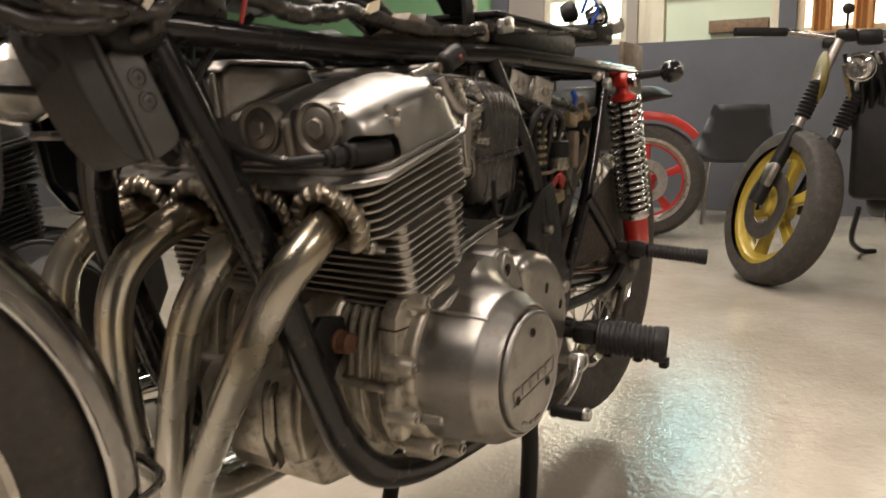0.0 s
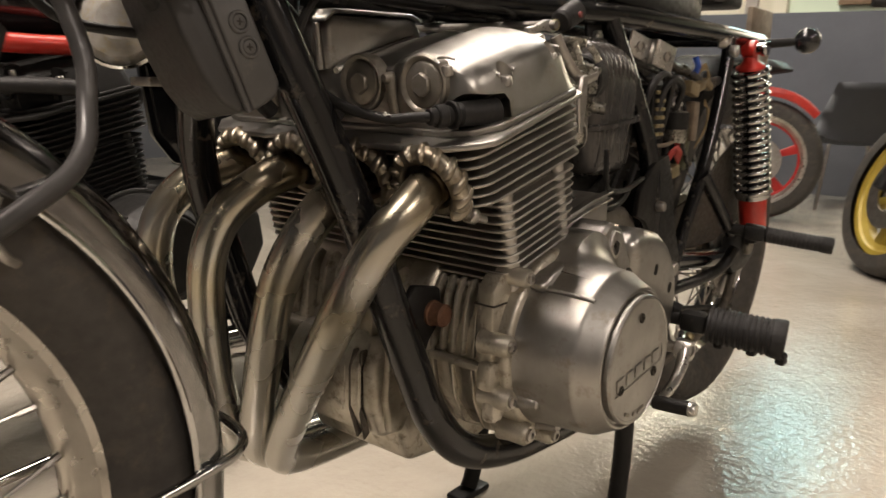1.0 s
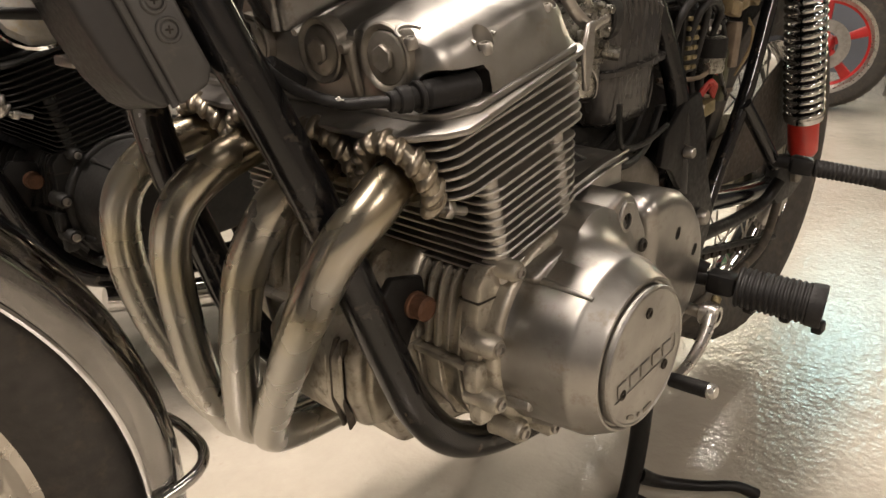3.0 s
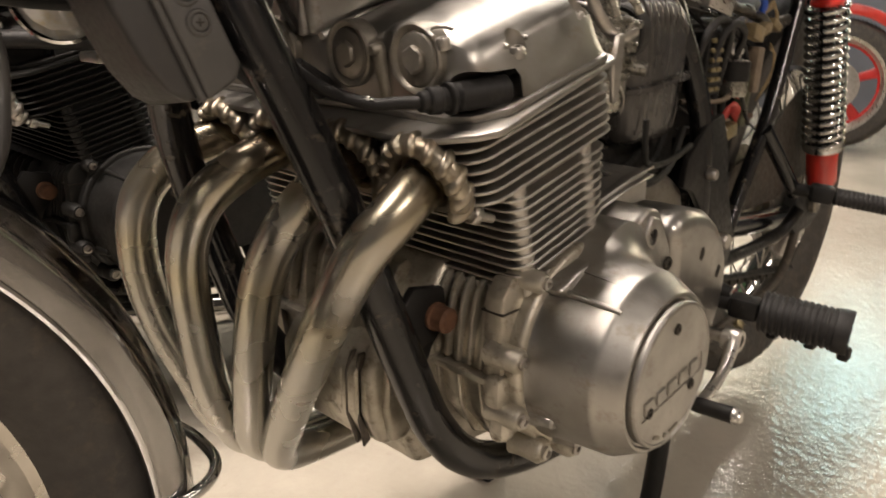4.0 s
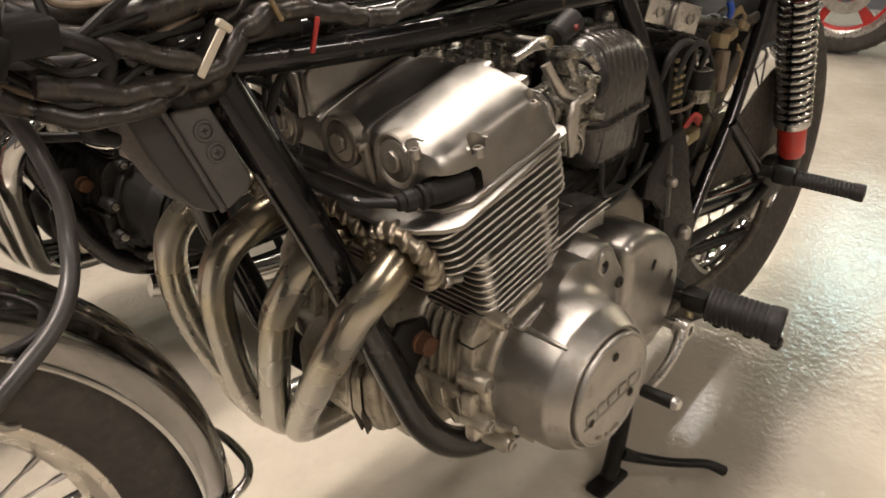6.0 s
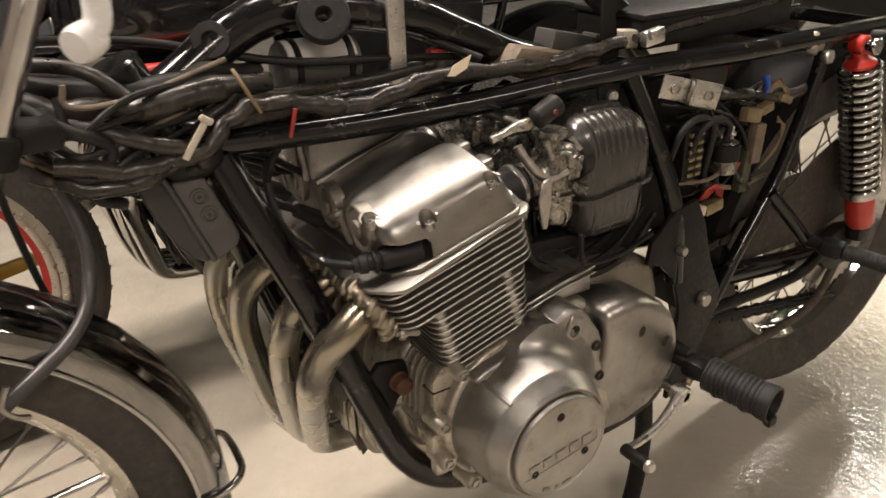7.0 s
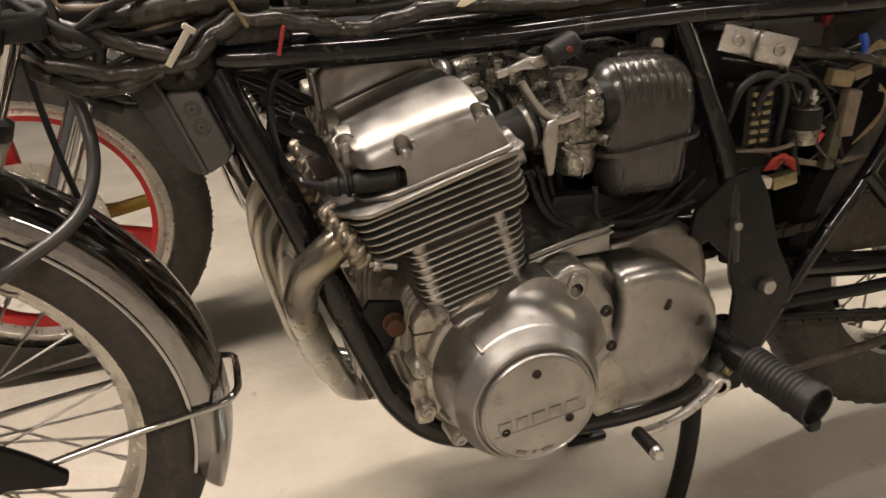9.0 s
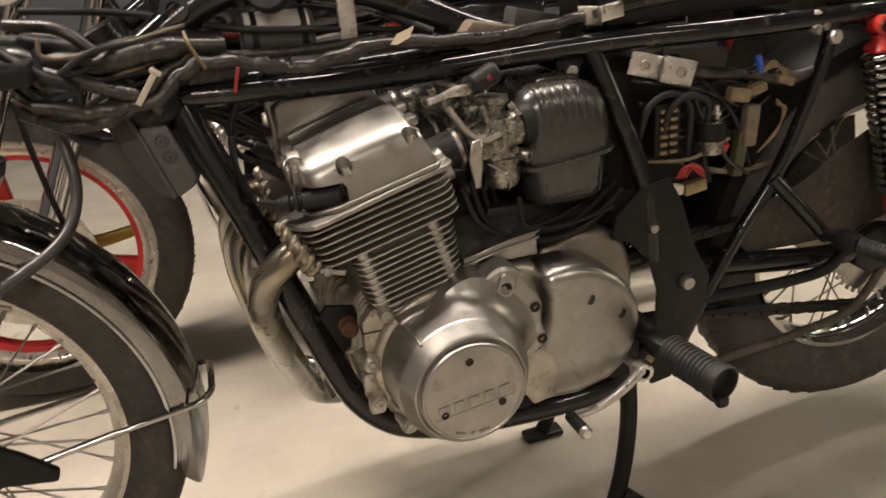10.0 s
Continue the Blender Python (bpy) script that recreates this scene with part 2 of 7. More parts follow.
def bev(tmp, w, seg=2, angle=25):
    if w > 0:
        es = [e for e in tmp.edges if len(e.link_faces) == 2 and e.calc_face_angle(0.0) > radians(angle)]
        bmesh.ops.bevel(tmp, geom=es, offset=w, segments=seg, affect="EDGES", profile=0.5, clamp_overlap=True)


def carve(bm, cutter):
    """Takes the cutter's closed shape away from bm's."""
    obs = []
    for k, b in enumerate((bm, cutter)):
        bmesh.ops.recalc_face_normals(b, faces=b.faces)
        me = bpy.data.meshes.new("tmp")
        b.to_mesh(me)
        b.free()
        obs.append(new("tmp", me))
    mod = obs[0].modifiers.new("cut", "BOOLEAN")
    mod.operation, mod.object, mod.solver = "DIFFERENCE", obs[1], "EXACT"
    bpy.context.view_layer.update()
    ev = obs[0].evaluated_get(bpy.context.evaluated_depsgraph_get())
    out = bmesh.new()
    out.from_mesh(ev.to_mesh())
    ev.to_mesh_clear()
    for o in obs:
        me = o.data
        bpy.data.objects.remove(o)
        bpy.data.meshes.remove(me)
    return out


def rbox(bm, c, s, w=0.002, m=IDENT, taper=None, seg=2):
    """A box with rounded edges; taper scales its top (x, y)."""
    tmp = bmesh.new()
    bmesh.ops.create_cube(tmp, size=1)
    for v in tmp.verts:
        k = taper if (taper and v.co.z > 0) else (1, 1)
        v.co = Vector((v.co.x * s[0] * k[0], v.co.y * s[1] * k[1], v.co.z * s[2]))
    bev(tmp, w, seg)
    return merge(bm, tmp, m @ Matrix.Translation(c))


def prism(bm, poly, d0, d1, m=IDENT, w=0.0, seg=2, shrink=None):
    """A flat outline in local x, y drawn out along local z from d0 to d1; shrink scales the d1 end about its centre."""
    tmp = bmesh.new()
    n = len(poly)
    cx, cy = sum(p[0] for p in poly) / n, sum(p[1] for p in poly) / n
    k = shrink or 1.0
    a = [tmp.verts.new((x, y, d0)) for x, y in poly]
    b = [tmp.verts.new((cx + (x - cx) * k, cy + (y - cy) * k, d1)) for x, y in poly]
    tmp.faces.new(a[::-1])
    tmp.faces.new(b)
    for i in range(n):
        tmp.faces.new((a[i], a[(i + 1) % n], b[(i + 1) % n], b[i]))
    bmesh.ops.recalc_face_normals(tmp, faces=tmp.faces)
    bev(tmp, w, seg, 30)
    return merge(bm, tmp, m)


def lathe(bm, prof, m=IDENT, seg=32):
    """Turns a profile of (radius, height) about local z."""
    tmp = bmesh.new()
    rings = []
    for r, h in prof:
        if r < 1e-6:
            rings.append([tmp.verts.new((0, 0, h))])
        else:
            rings.append([tmp.verts.new((r * math.cos(2 * math.pi * i / seg), r * math.sin(2 * math.pi * i / seg), h)) for i in range(seg)])
    for a, b in zip(rings[:-1], rings[1:]):
        for i in range(seg):
            j = (i + 1) % seg
            vs = [a[i % len(a)], a[j % len(a)], b[j % len(b)], b[i % len(b)]]
            vs = list(dict.fromkeys(vs))
            if len(vs) > 2:
                tmp.faces.new(vs)
    return merge(bm, tmp, m)


def along(a, b):
    """The pose at a whose local z points to b."""
    d = Vector(b) - Vector(a)
    return Matrix.Translation(a) @ d.to_track_quat("Z", "Y").to_matrix().to_4x4()


def rod(bm, a, b, r, r2=None, seg=16, w=0.0):
    L = (Vector(b) - Vector(a)).length
    r2 = r if r2 is None else r2
    prof = [(0, 0), (r - w, 0), (r, w), (r2, L - w), (r2 - w, L), (0, L)] if w else [(0, 0), (r, 0), (r2, L), (0, L)]
    return lathe(bm, prof, along(a, b), seg)


def hexbolt(bm, m, r, h):
    prism(bm, [(r * math.cos(k * math.pi / 3), r * math.sin(k * math.pi / 3)) for k in range(6)], 0, h, m, r * 0.12, 1)
    return bm


def spline(pts, n=6, closed=False):
    P = [Vector(p) for p in pts]
    out = []
    N = len(P)
    for i in range(N if closed else N - 1):
        p1, p2 = P[i], P[(i + 1) % N]
        p0 = P[i - 1] if (i > 0 or closed) else p1 * 2 - p2
        p3 = P[(i + 2) % N] if (i + 2 < N or closed) else p2 * 2 - p1
        for k in range(n):
            t = k / n
            out.append(0.5 * ((2 * p1) + (p2 - p0) * t + (2 * p0 - 5 * p1 + 4 * p2 - p3) * t * t + (3 * p1 - p0 - 3 * p2 + p3) * t ** 3))
    if not closed:
        out.append(P[-1])
    return out


def sweep(bm, pts, r, seg=12, n=6, closed=False, flat=1.0):
    """A tube of radius r (a number or one per given point) along a smooth line through pts."""
    line = spline(pts, n, closed) if n > 1 else [Vector(p) for p in pts]
    N = len(line)
    tmp = bmesh.new()
    if isinstance(r, (list, tuple)):
        rs = [r[min(int(i / max(n, 1)), len(r) - 1)] * (1 - (i / max(n, 1)) % 1) + r[min(int(i / max(n, 1)) + 1, len(r) - 1)] * ((i / max(n, 1)) % 1) for i in range(N)]
    else:
        rs = [r] * N
    t0 = (line[1] - line[0]).normalized()
    up = t0.orthogonal().normalized()
    rings = []
    for i, p in enumerate(line):
        a = line[i - 1] if (i or closed) else p
        b = line[(i + 1) % N] if (i + 1 < N or closed) else p
        t = (b - a).normalized()
        up = (up - t * up.dot(t)).normalized()
        side = t.cross(up)
        rings.append([tmp.verts.new(p + rs[i] * (math.cos(2 * math.pi * k / seg) * up * flat + math.sin(2 * math.pi * k / seg) * side)) for k in range(seg)])
    for i in range(N if closed else N - 1):
        a, b = rings[i], rings[(i + 1) % N]
        for k in range(seg):
            tmp.faces.new((a[k], a[(k + 1) % seg], b[(k + 1) % seg], b[k]))
    if not closed:
        tmp.faces.new(rings[0][::-1])
        tmp.faces.new(rings[-1])
    return merge(bm, tmp)


def rounded(x0, x1, y0, y1, r, n=5):
    """The outline of a rectangle with round corners."""
    out = []
    for cx, cy, a in ((x1 - r, y1 - r, 0), (x0 + r, y1 - r, 90), (x0 + r, y0 + r, 180), (x1 - r, y0 + r, 270)):
        for k in range(n + 1):
            t = radians(a + 90 * k / n)
            out.append((cx + r * math.cos(t), cy + r * math.sin(t)))
    return out


def thing(name, label, category, m=IDENT, group="", kind=""):
    ob = new(name)
    ob.matrix_basis = m
    return tagged(ob, label, category, group, kind)
# ---- the hall ----
def floor_material():
    mat, nodes, links, bsdf = principled("painted_concrete")
    co = nodes.new("ShaderNodeTexCoord")
    a = nodes.new("ShaderNodeTexNoise")
    a.inputs["Scale"].default_value, a.inputs["Detail"].default_value, a.inputs["Roughness"].default_value = 2.2, 8, 0.65
    links.new(co.outputs["Object"], a.inputs["Vector"])
    ramp = nodes.new("ShaderNodeValToRGB")
    e = ramp.color_ramp.elements
    e[0].position, e[0].color = 0.28, (0.34, 0.305, 0.25, 1)
    e[1].position, e[1].color = 0.66, (0.49, 0.45, 0.38, 1)
    links.new(a.outputs["Fac"], ramp.inputs["Fac"])
    spots = nodes.new("ShaderNodeTexNoise")
    spots.inputs["Scale"].default_value, spots.inputs["Detail"].default_value = 17, 9
    links.new(co.outputs["Object"], spots.inputs["Vector"])
    sr = nodes.new("ShaderNodeMapRange")
    sr.inputs["From Min"].default_value, sr.inputs["From Max"].default_value = 0.67, 0.82
    links.new(spots.outputs["Fac"], sr.inputs["Value"])
    mix = nodes.new("ShaderNodeMix")
    mix.data_type = "RGBA"
    links.new(sr.outputs["Result"], mix.inputs["Factor"])
    links.new(ramp.outputs["Color"], mix.inputs["A"])
    mix.inputs["B"].default_value = (0.24, 0.195, 0.145, 1)
    links.new(mix.outputs["Result"], bsdf.inputs["Base Color"])
    f = nodes.new("ShaderNodeTexNoise")
    f.inputs["Scale"].default_value, f.inputs["Detail"].default_value = 26, 4
    links.new(co.outputs["Object"], f.inputs["Vector"])
    b2 = nodes.new("ShaderNodeTexNoise")
    b2.inputs["Scale"].default_value, b2.inputs["Detail"].default_value = 75, 3
    links.new(co.outputs["Object"], b2.inputs["Vector"])
    rr = nodes.new("ShaderNodeMapRange")
    rr.inputs["From Min"].default_value, rr.inputs["From Max"].default_value = 0.3, 0.7
    rr.inputs["To Min"].default_value, rr.inputs["To Max"].default_value = 0.06, 0.17
    links.new(a.outputs["Fac"], rr.inputs["Value"])
    links.new(rr.outputs["Result"], bsdf.inputs["Roughness"])
    sm = nodes.new("ShaderNodeMath")
    sm.operation = "ADD"
    links.new(f.outputs["Fac"], sm.inputs[0])
    links.new(b2.outputs["Fac"], sm.inputs[1])
    bn = nodes.new("ShaderNodeBump")
    bn.inputs["Strength"].default_value, bn.inputs["Distance"].default_value = 0.36, 0.004
    links.new(sm.outputs[0], bn.inputs["Height"])
    links.new(bn.outputs["Normal"], bsdf.inputs["Normal"])
    return mat


FLOOR = floor_material()
WALL_DARK = surface("dark_grey_paint", (0.122, 0.127, 0.144), (0.100, 0.105, 0.120), 0.5, 0.65, 0, 2.5, 0.15, 60)
WALL_PALE = surface("pale_green_paint", (0.66, 0.74, 0.58), (0.58, 0.66, 0.50), 0.6, 0.75, 0, 1.5, 0.1, 60)
WALL_GREEN = surface("green_paint", (0.26, 0.50, 0.26), (0.22, 0.44, 0.23), 0.6, 0.75, 0, 1.5, 0.1, 60)
CREAM = surface("cream_paint", (0.74, 0.69, 0.55), (0.66, 0.61, 0.47), 0.5, 0.65, 0, 2, 0.1, 60)
BEIGE = surface("beige_paint", (0.36, 0.32, 0.28), (0.31, 0.275, 0.24), 0.6, 0.7, 0, 2, 0.1, 60)
CEIL = surface("ceiling_paint", (0.10, 0.095, 0.09), (0.07, 0.066, 0.062), 0.8, 0.9, 0, 2, 0.1, 40)
WOOD = surface("brown_wood", (0.26, 0.17, 0.10), (0.15, 0.10, 0.06), 0.5, 0.7, 0, 6, 0.2, 40, stretch=(1, 8, 8))
ORANGE = surface("orange_curtain", (0.62, 0.33, 0.13), (0.5, 0.25, 0.09), 0.8, 0.9, 0, 6)
WX = 5.06          # the end wall, along the hall
Y0, Y1, X0 = -4.2, 5.2, -4.5


def box_part(name, x0, x1, y0, y1, z0, z1, mat, w=0.0, parent=None, label="", kind="", category=""):
    bm = bmesh.new()
    rbox(bm, ((x0 + x1) / 2, (y0 + y1) / 2, (z0 + z1) / 2), (x1 - x0, y1 - y0, z1 - z0), w)
    ob = part(name, bm, mat, parent, label)
    if parent is None:
        ob.matrix_basis = ROOM.copy()
        tagged(ob, label, category, kind=kind)
    return ob


bm = bmesh.new()
bmesh.ops.create_grid(bm, x_segments=2, y_segments=2, size=0.5)
bmesh.ops.transform(bm, matrix=Matrix.Translation(((X0 + WX) / 2, (Y0 + Y1) / 2, 0)) @ Matrix.Diagonal((WX - X0, Y1 - Y0, 1, 1)), verts=bm.verts)
bmesh.ops.solidify(bm, geom=bm.faces[:], thickness=0.08)
zt = max(v.co.z for v in bm.verts)
for v in bm.verts:
    v.co.z -= zt
floor = part("floor", bm, FLOOR)
floor.matrix_basis = ROOM.copy()
tagged(floor, "glossy beige painted concrete floor with stains and scuffs", "floor", kind="structure")
# unseen ceiling and three walls close the hall; tones chosen for bounce and reflections
box_part("ceiling", X0, WX, Y0, Y1, CEILING, CEILING + 0.1, CEIL, label="unseen dark hall ceiling, toned for reflections", kind="structure", category="ceiling")
box_part("wall_west", X0 - 0.15, X0, Y0, Y1, 0, CEILING, WALL_DARK, label="unseen dark grey painted wall", kind="structure", category="wall")
box_part("wall_south", X0, WX, Y0 - 0.15, Y0, 0, CEILING, BEIGE, label="unseen beige painted wall", kind="structure", category="wall")
box_part("wall_north", X0, WX, Y1, Y1 + 0.15, 0, CEILING, WALL_DARK, label="unseen dark grey painted wall", kind="structure", category="wall")
# end wall: dark dado below, posts and windows above
DADO = 1.20
box_part("wall_dado", WX, WX + 0.18, Y0, Y1, 0, DADO, WALL_DARK, label="dark grey painted lower wall", kind="structure", category="wall")
UP = CEILING
for name, y0, y1, mat, z0, depth, label in (
        ("wall_panel_green", 2.36, 5.2, WALL_GREEN, DADO, 0.08, "bright green painted upper wall"),
        ("post_cream", 2.23, 2.358, CREAM, DADO, 0.0, "cream painted post"),
        ("wall_strip_green", 2.08, 2.228, WALL_GREEN, DADO, 0.05, "green painted wall strip"),
        ("post_dark", 1.94, 2.078, WALL_DARK, DADO, 0.0, "dark grey painted post"),
        ("wall_panel_beige", 1.65, 1.938, BEIGE, DADO, 0.02, "unseen beige painted wall panel"),
        ("mullion", 0.92, 1.0, BEIGE, DADO, 0.0, "brownish window mullion"),
        ("mullion", 0.73, 0.82, CREAM, DADO, 0.0, "cream window mullion"),
                ("post_cream", -0.03, 0.02, CREAM, DADO, 0.0, "cream painted post"),
        ("post_dark", -0.14, -0.032, WALL_DARK, DADO, 0.0, "dark grey painted post"),
        ("wall_end", -4.2, -1.6, WALL_PALE, DADO, 0.04, "pale upper wall")):
    box_part(name, WX + depth, WX + 0.18, y0, y1, z0, UP, mat, label=label, kind="structure", category="wall")
box_part("wall_panel_pale", WX + 0.06, WX + 0.18, 0.022, 0.728, DADO, 1.50, WALL_PALE, label="pale green upper wall panel", kind="structure", category="wall")
box_part("trim", WX + 0.01, WX + 0.16, -1.6, 1.65, 2.2, UP, CREAM, label="cream window head", kind="structure", category="wall")
GLOW_PALE = lit("window_daylight", (0.80, 0.92, 0.78), 4.0)
GLOW_SUN = lit("upper_pane_daylight", (1.0, 0.90, 0.70), 8.0)
GLOW_SKY = lit("high_window_skylight", (0.62, 0.95, 0.95), 8.0)
GLOW_WARM = lit("window_warm_light", (1.0, 0.86, 0.66), 4.0)


def window(name, y0, y1, z0, z1, glow, bars, label, sky=None):
    w = thing(name, label, "window", ROOM.copy(), kind="structure")
    for a, b in ((y0, y0 + 0.05), (y1 - 0.05, y1)):
        box_part("window_frame", WX + 0.03, WX + 0.11, a, b, z0, z1, CREAM, 0.004, w)
    for a, b in ((z0, z0 + 0.05), (z1 - 0.05, z1)):
        box_part("window_frame", WX + 0.032, WX + 0.108, y0 + 0.05, y1 - 0.05, a, b, CREAM, 0.004, w)
    for k in range(1, bars):
        y = y0 + (y1 - y0) * k / bars
        box_part("glazing_bar", WX + 0.035, WX + 0.10, y - 0.02, y + 0.02, z0 + 0.05, z1 - 0.05, CREAM, 0.003, w)
    zt = max(z0 + 0.05, 1.56)
    if zt > z0 + 0.1:
        box_part("transom", WX + 0.037, WX + 0.10, y0 + 0.05, y1 - 0.05, zt - 0.02, zt + 0.02, CREAM, 0.003, w)
    for k in range(bars):
        a, b = y0 + (y1 - y0) * k / bars + 0.02, y0 + (y1 - y0) * (k + 1) / bars - 0.02
        if zt > z0 + 0.1:
            box_part("pane", WX + 0.075, WX + 0.085, a, b, z0 + 0.05, zt - 0.02, glow, 0, w)
        box_part("pane", WX + 0.075, WX + 0.085, a, b, zt + 0.02, z1 - 0.05, sky or glow, 0, w)


window("window_1", 1.002, 1.648, DADO, 2.2, GLOW_PALE, 3, "pale lit window with cream frame above the dark wall", GLOW_SUN)
window("window_2", 0.822, 0.918, DADO, 2.2, GLOW_PALE, 1, "narrow pale lit window beside a brown mullion")
window("window_3", -1.6, -0.142, DADO, 2.2, GLOW_WARM, 2, "warm lit window with orange curtains", GLOW_SUN)
window("window_4", 0.022, 0.728, 1.502, 2.2, GLOW_SKY, 2, "high bluish lit window above the pale panel", GLOW_SKY)
for y in (-0.36, -0.60):
    bm = bmesh.new()
    pts = [(WX - 0.03 + 0.02 * math.sin(k * 1.9), y + k * 0.012) for k in range(11)]
    for k in range(10):
        (ax, ay), (bx, by) = pts[k], pts[k + 1]
        vs = [bm.verts.new(p) for p in ((ax, ay, 1.215), (bx, by, 1.215), (bx, by, 2.1), (ax, ay, 2.1))]
        bm.faces.new(vs)
    bmesh.ops.remove_doubles(bm, verts=bm.verts, dist=1e-5)
    bmesh.ops.solidify(bm, geom=bm.faces[:], thickness=0.006)
    cur = part("curtain", bm, ORANGE)
    cur.matrix_basis = ROOM.copy()
    tagged(cur, "orange fabric curtain strip hanging before a lit window", "curtain")
bm = bmesh.new()
rbox(bm, (WX + 0.03, 0.225, 1.285), (0.045, 0.39, 0.085), 0.004, pose(0, 0, 0))
board = part("hanging_board", bm, WOOD)
board.matrix_basis = ROOM.copy()
tagged(board, "weathered brown wooden board fixed on the upper wall", "board")
# housings for the ceiling lamps, all of them out of view
LAMP_GLOW = lit("tube_glow", (1.0, 0.88, 0.76), 9.0)
LAMP_BODY = surface("lamp_housing", (0.7, 0.7, 0.68), None, 0.4, 0.5)
for lx, ly, watts in LAMPS:
    lt = thing("unseen_ceiling_light", "unseen white ceiling light panel with a warm diffuser", "ceiling light", ROOM @ pose(lx, ly, CEILING), "ceiling lights")
    bm = bmesh.new()
    rbox(bm, (0, 0, -0.03), (1.3, 0.30, 0.06), 0.006)
    part("housing", bm, LAMP_BODY, lt)
    bm = bmesh.new()
    rbox(bm, (0, 0, -0.07), (1.26, 0.25, 0.018), 0.006)
    part("diffuser", bm, LAMP_GLOW, lt, "glowing warm diffuser")
# ---- the motorcycle's engine (x rearwards, y to its right, z up) ----
LEAN = 14.4                                   # the cylinders lean forward
CRANK = (0.002, 0.0, 0.402)
_c, _s = math.cos(radians(LEAN)), math.sin(radians(LEAN))
# local x, y, z -> along the fins, to the right, up the cylinders
ENG = Matrix(((_c, 0, -_s, CRANK[0]), (0, 1, 0, 0), (_s, 0, _c, CRANK[2]), (0, 0, 0, 1)))
# local x, y, z -> along the fins, up the cylinders, to the left
ENG_SIDE = ENG @ SIDE
PORTS = (-0.136, -0.045, 0.055, 0.156)
EXPORTS = (-0.119, -0.036, 0.054, 0.140)
FIN_L, FIN_R = -0.174, 0.194


def cylinder_block(bike, fin_mat, core_mat):
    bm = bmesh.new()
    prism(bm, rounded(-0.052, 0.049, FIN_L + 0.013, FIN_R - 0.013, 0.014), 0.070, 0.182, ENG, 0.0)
    block = part("cylinder_block", bm, core_mat, bike, "dark cylinder block with polished fin edges")
    # stud columns at the corners
    for u in (-0.050, 0.042):
        for y in (FIN_L + 0.014, FIN_R - 0.014):
            bm = bmesh.new()
            rod(bm, ENG @ Vector((u, y, 0.080)), ENG @ Vector((u, y, 0.182)), 0.0085, seg=12)
            part("stud_column", bm, fin_mat, block)
    pitch = 0.0086
    for k in range(10):
        v = 0.0915 + pitch * k
        a = 0.0580 + 0.0012 * k
        bm = bmesh.new()
        prism(bm, rounded(-0.0655, a, FIN_L + 0.004 - 0.0003 * k, FIN_R - 0.004, 0.017), v, v + 0.0026, ENG, 0.0007, 1)
        part("fin", bm, fin_mat, block)
    bm = bmesh.new()
    prism(bm, rounded(-0.064, 0.054, FIN_L + 0.010, FIN_R - 0.010, 0.014), 0.076, 0.086, ENG, 0.0016, 2)
    part("base_flange", bm, fin_mat, block)
    return block


def cylinder_head(bike, fin_mat, core_mat, flange_mat):
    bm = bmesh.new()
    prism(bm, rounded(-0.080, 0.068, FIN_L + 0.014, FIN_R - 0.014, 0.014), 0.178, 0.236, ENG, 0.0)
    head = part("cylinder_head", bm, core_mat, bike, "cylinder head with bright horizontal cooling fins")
    for k in range(6):
        v = 0.1815 + 0.0091 * k
        bm = bmesh.new()
        front = -0.099 - 0.0018 * k
        prism(bm, rounded(front, 0.083, FIN_L, FIN_R, 0.022), v, v + 0.0026, ENG, 0.0008, 1)
        part("fin", bm, fin_mat, head)
    # the broad top flange that reaches out over the exhaust ports
    bm = bmesh.new()
    poly = [(-0.088, -0.186), (-0.080, -0.1865), (0.080, -0.1745), (0.090, -0.164), (0.090, FIN_R - 0.008), (0.080, FIN_R + 0.003), (-0.090, FIN_R + 0.002),
            (-0.118, FIN_R - 0.03), (-0.122, 0.08), (-0.118, 0.05), (-0.118, -0.03), (-0.123, -0.06), (-0.122, -0.130), (-0.114, -0.155), (-0.100, -0.176)]
    prism(bm, poly, 0.2365, 0.2425, ENG, 0.0022, 2)
    part("top_flange", bm, flange_mat, head, "polished top flange of the head")
    # intake stubs
    for y in PORTS:
        bm = bmesh.new()
        rod(bm, ENG @ Vector((0.055, y, 0.226)), ENG @ Vector((0.088, y, 0.232)), 0.023, seg=20)
        part("intake_stub", bm, flange_mat, head)
    return head


def loft(bm, sections, m=IDENT):
    """Skins closed outlines with equal point counts, given as lists of points."""
    tmp = bmesh.new()
    rings = [[tmp.verts.new(p) for p in s] for s in sections]
    n = len(rings[0])
    for a, b in zip(rings[:-1], rings[1:]):
        for i in range(n):
            tmp.faces.new((a[i], a[(i + 1) % n], b[(i + 1) % n], b[i]))
    tmp.faces.new(rings[0][::-1])
    tmp.faces.new(rings[-1])
    return merge(bm, tmp, m)


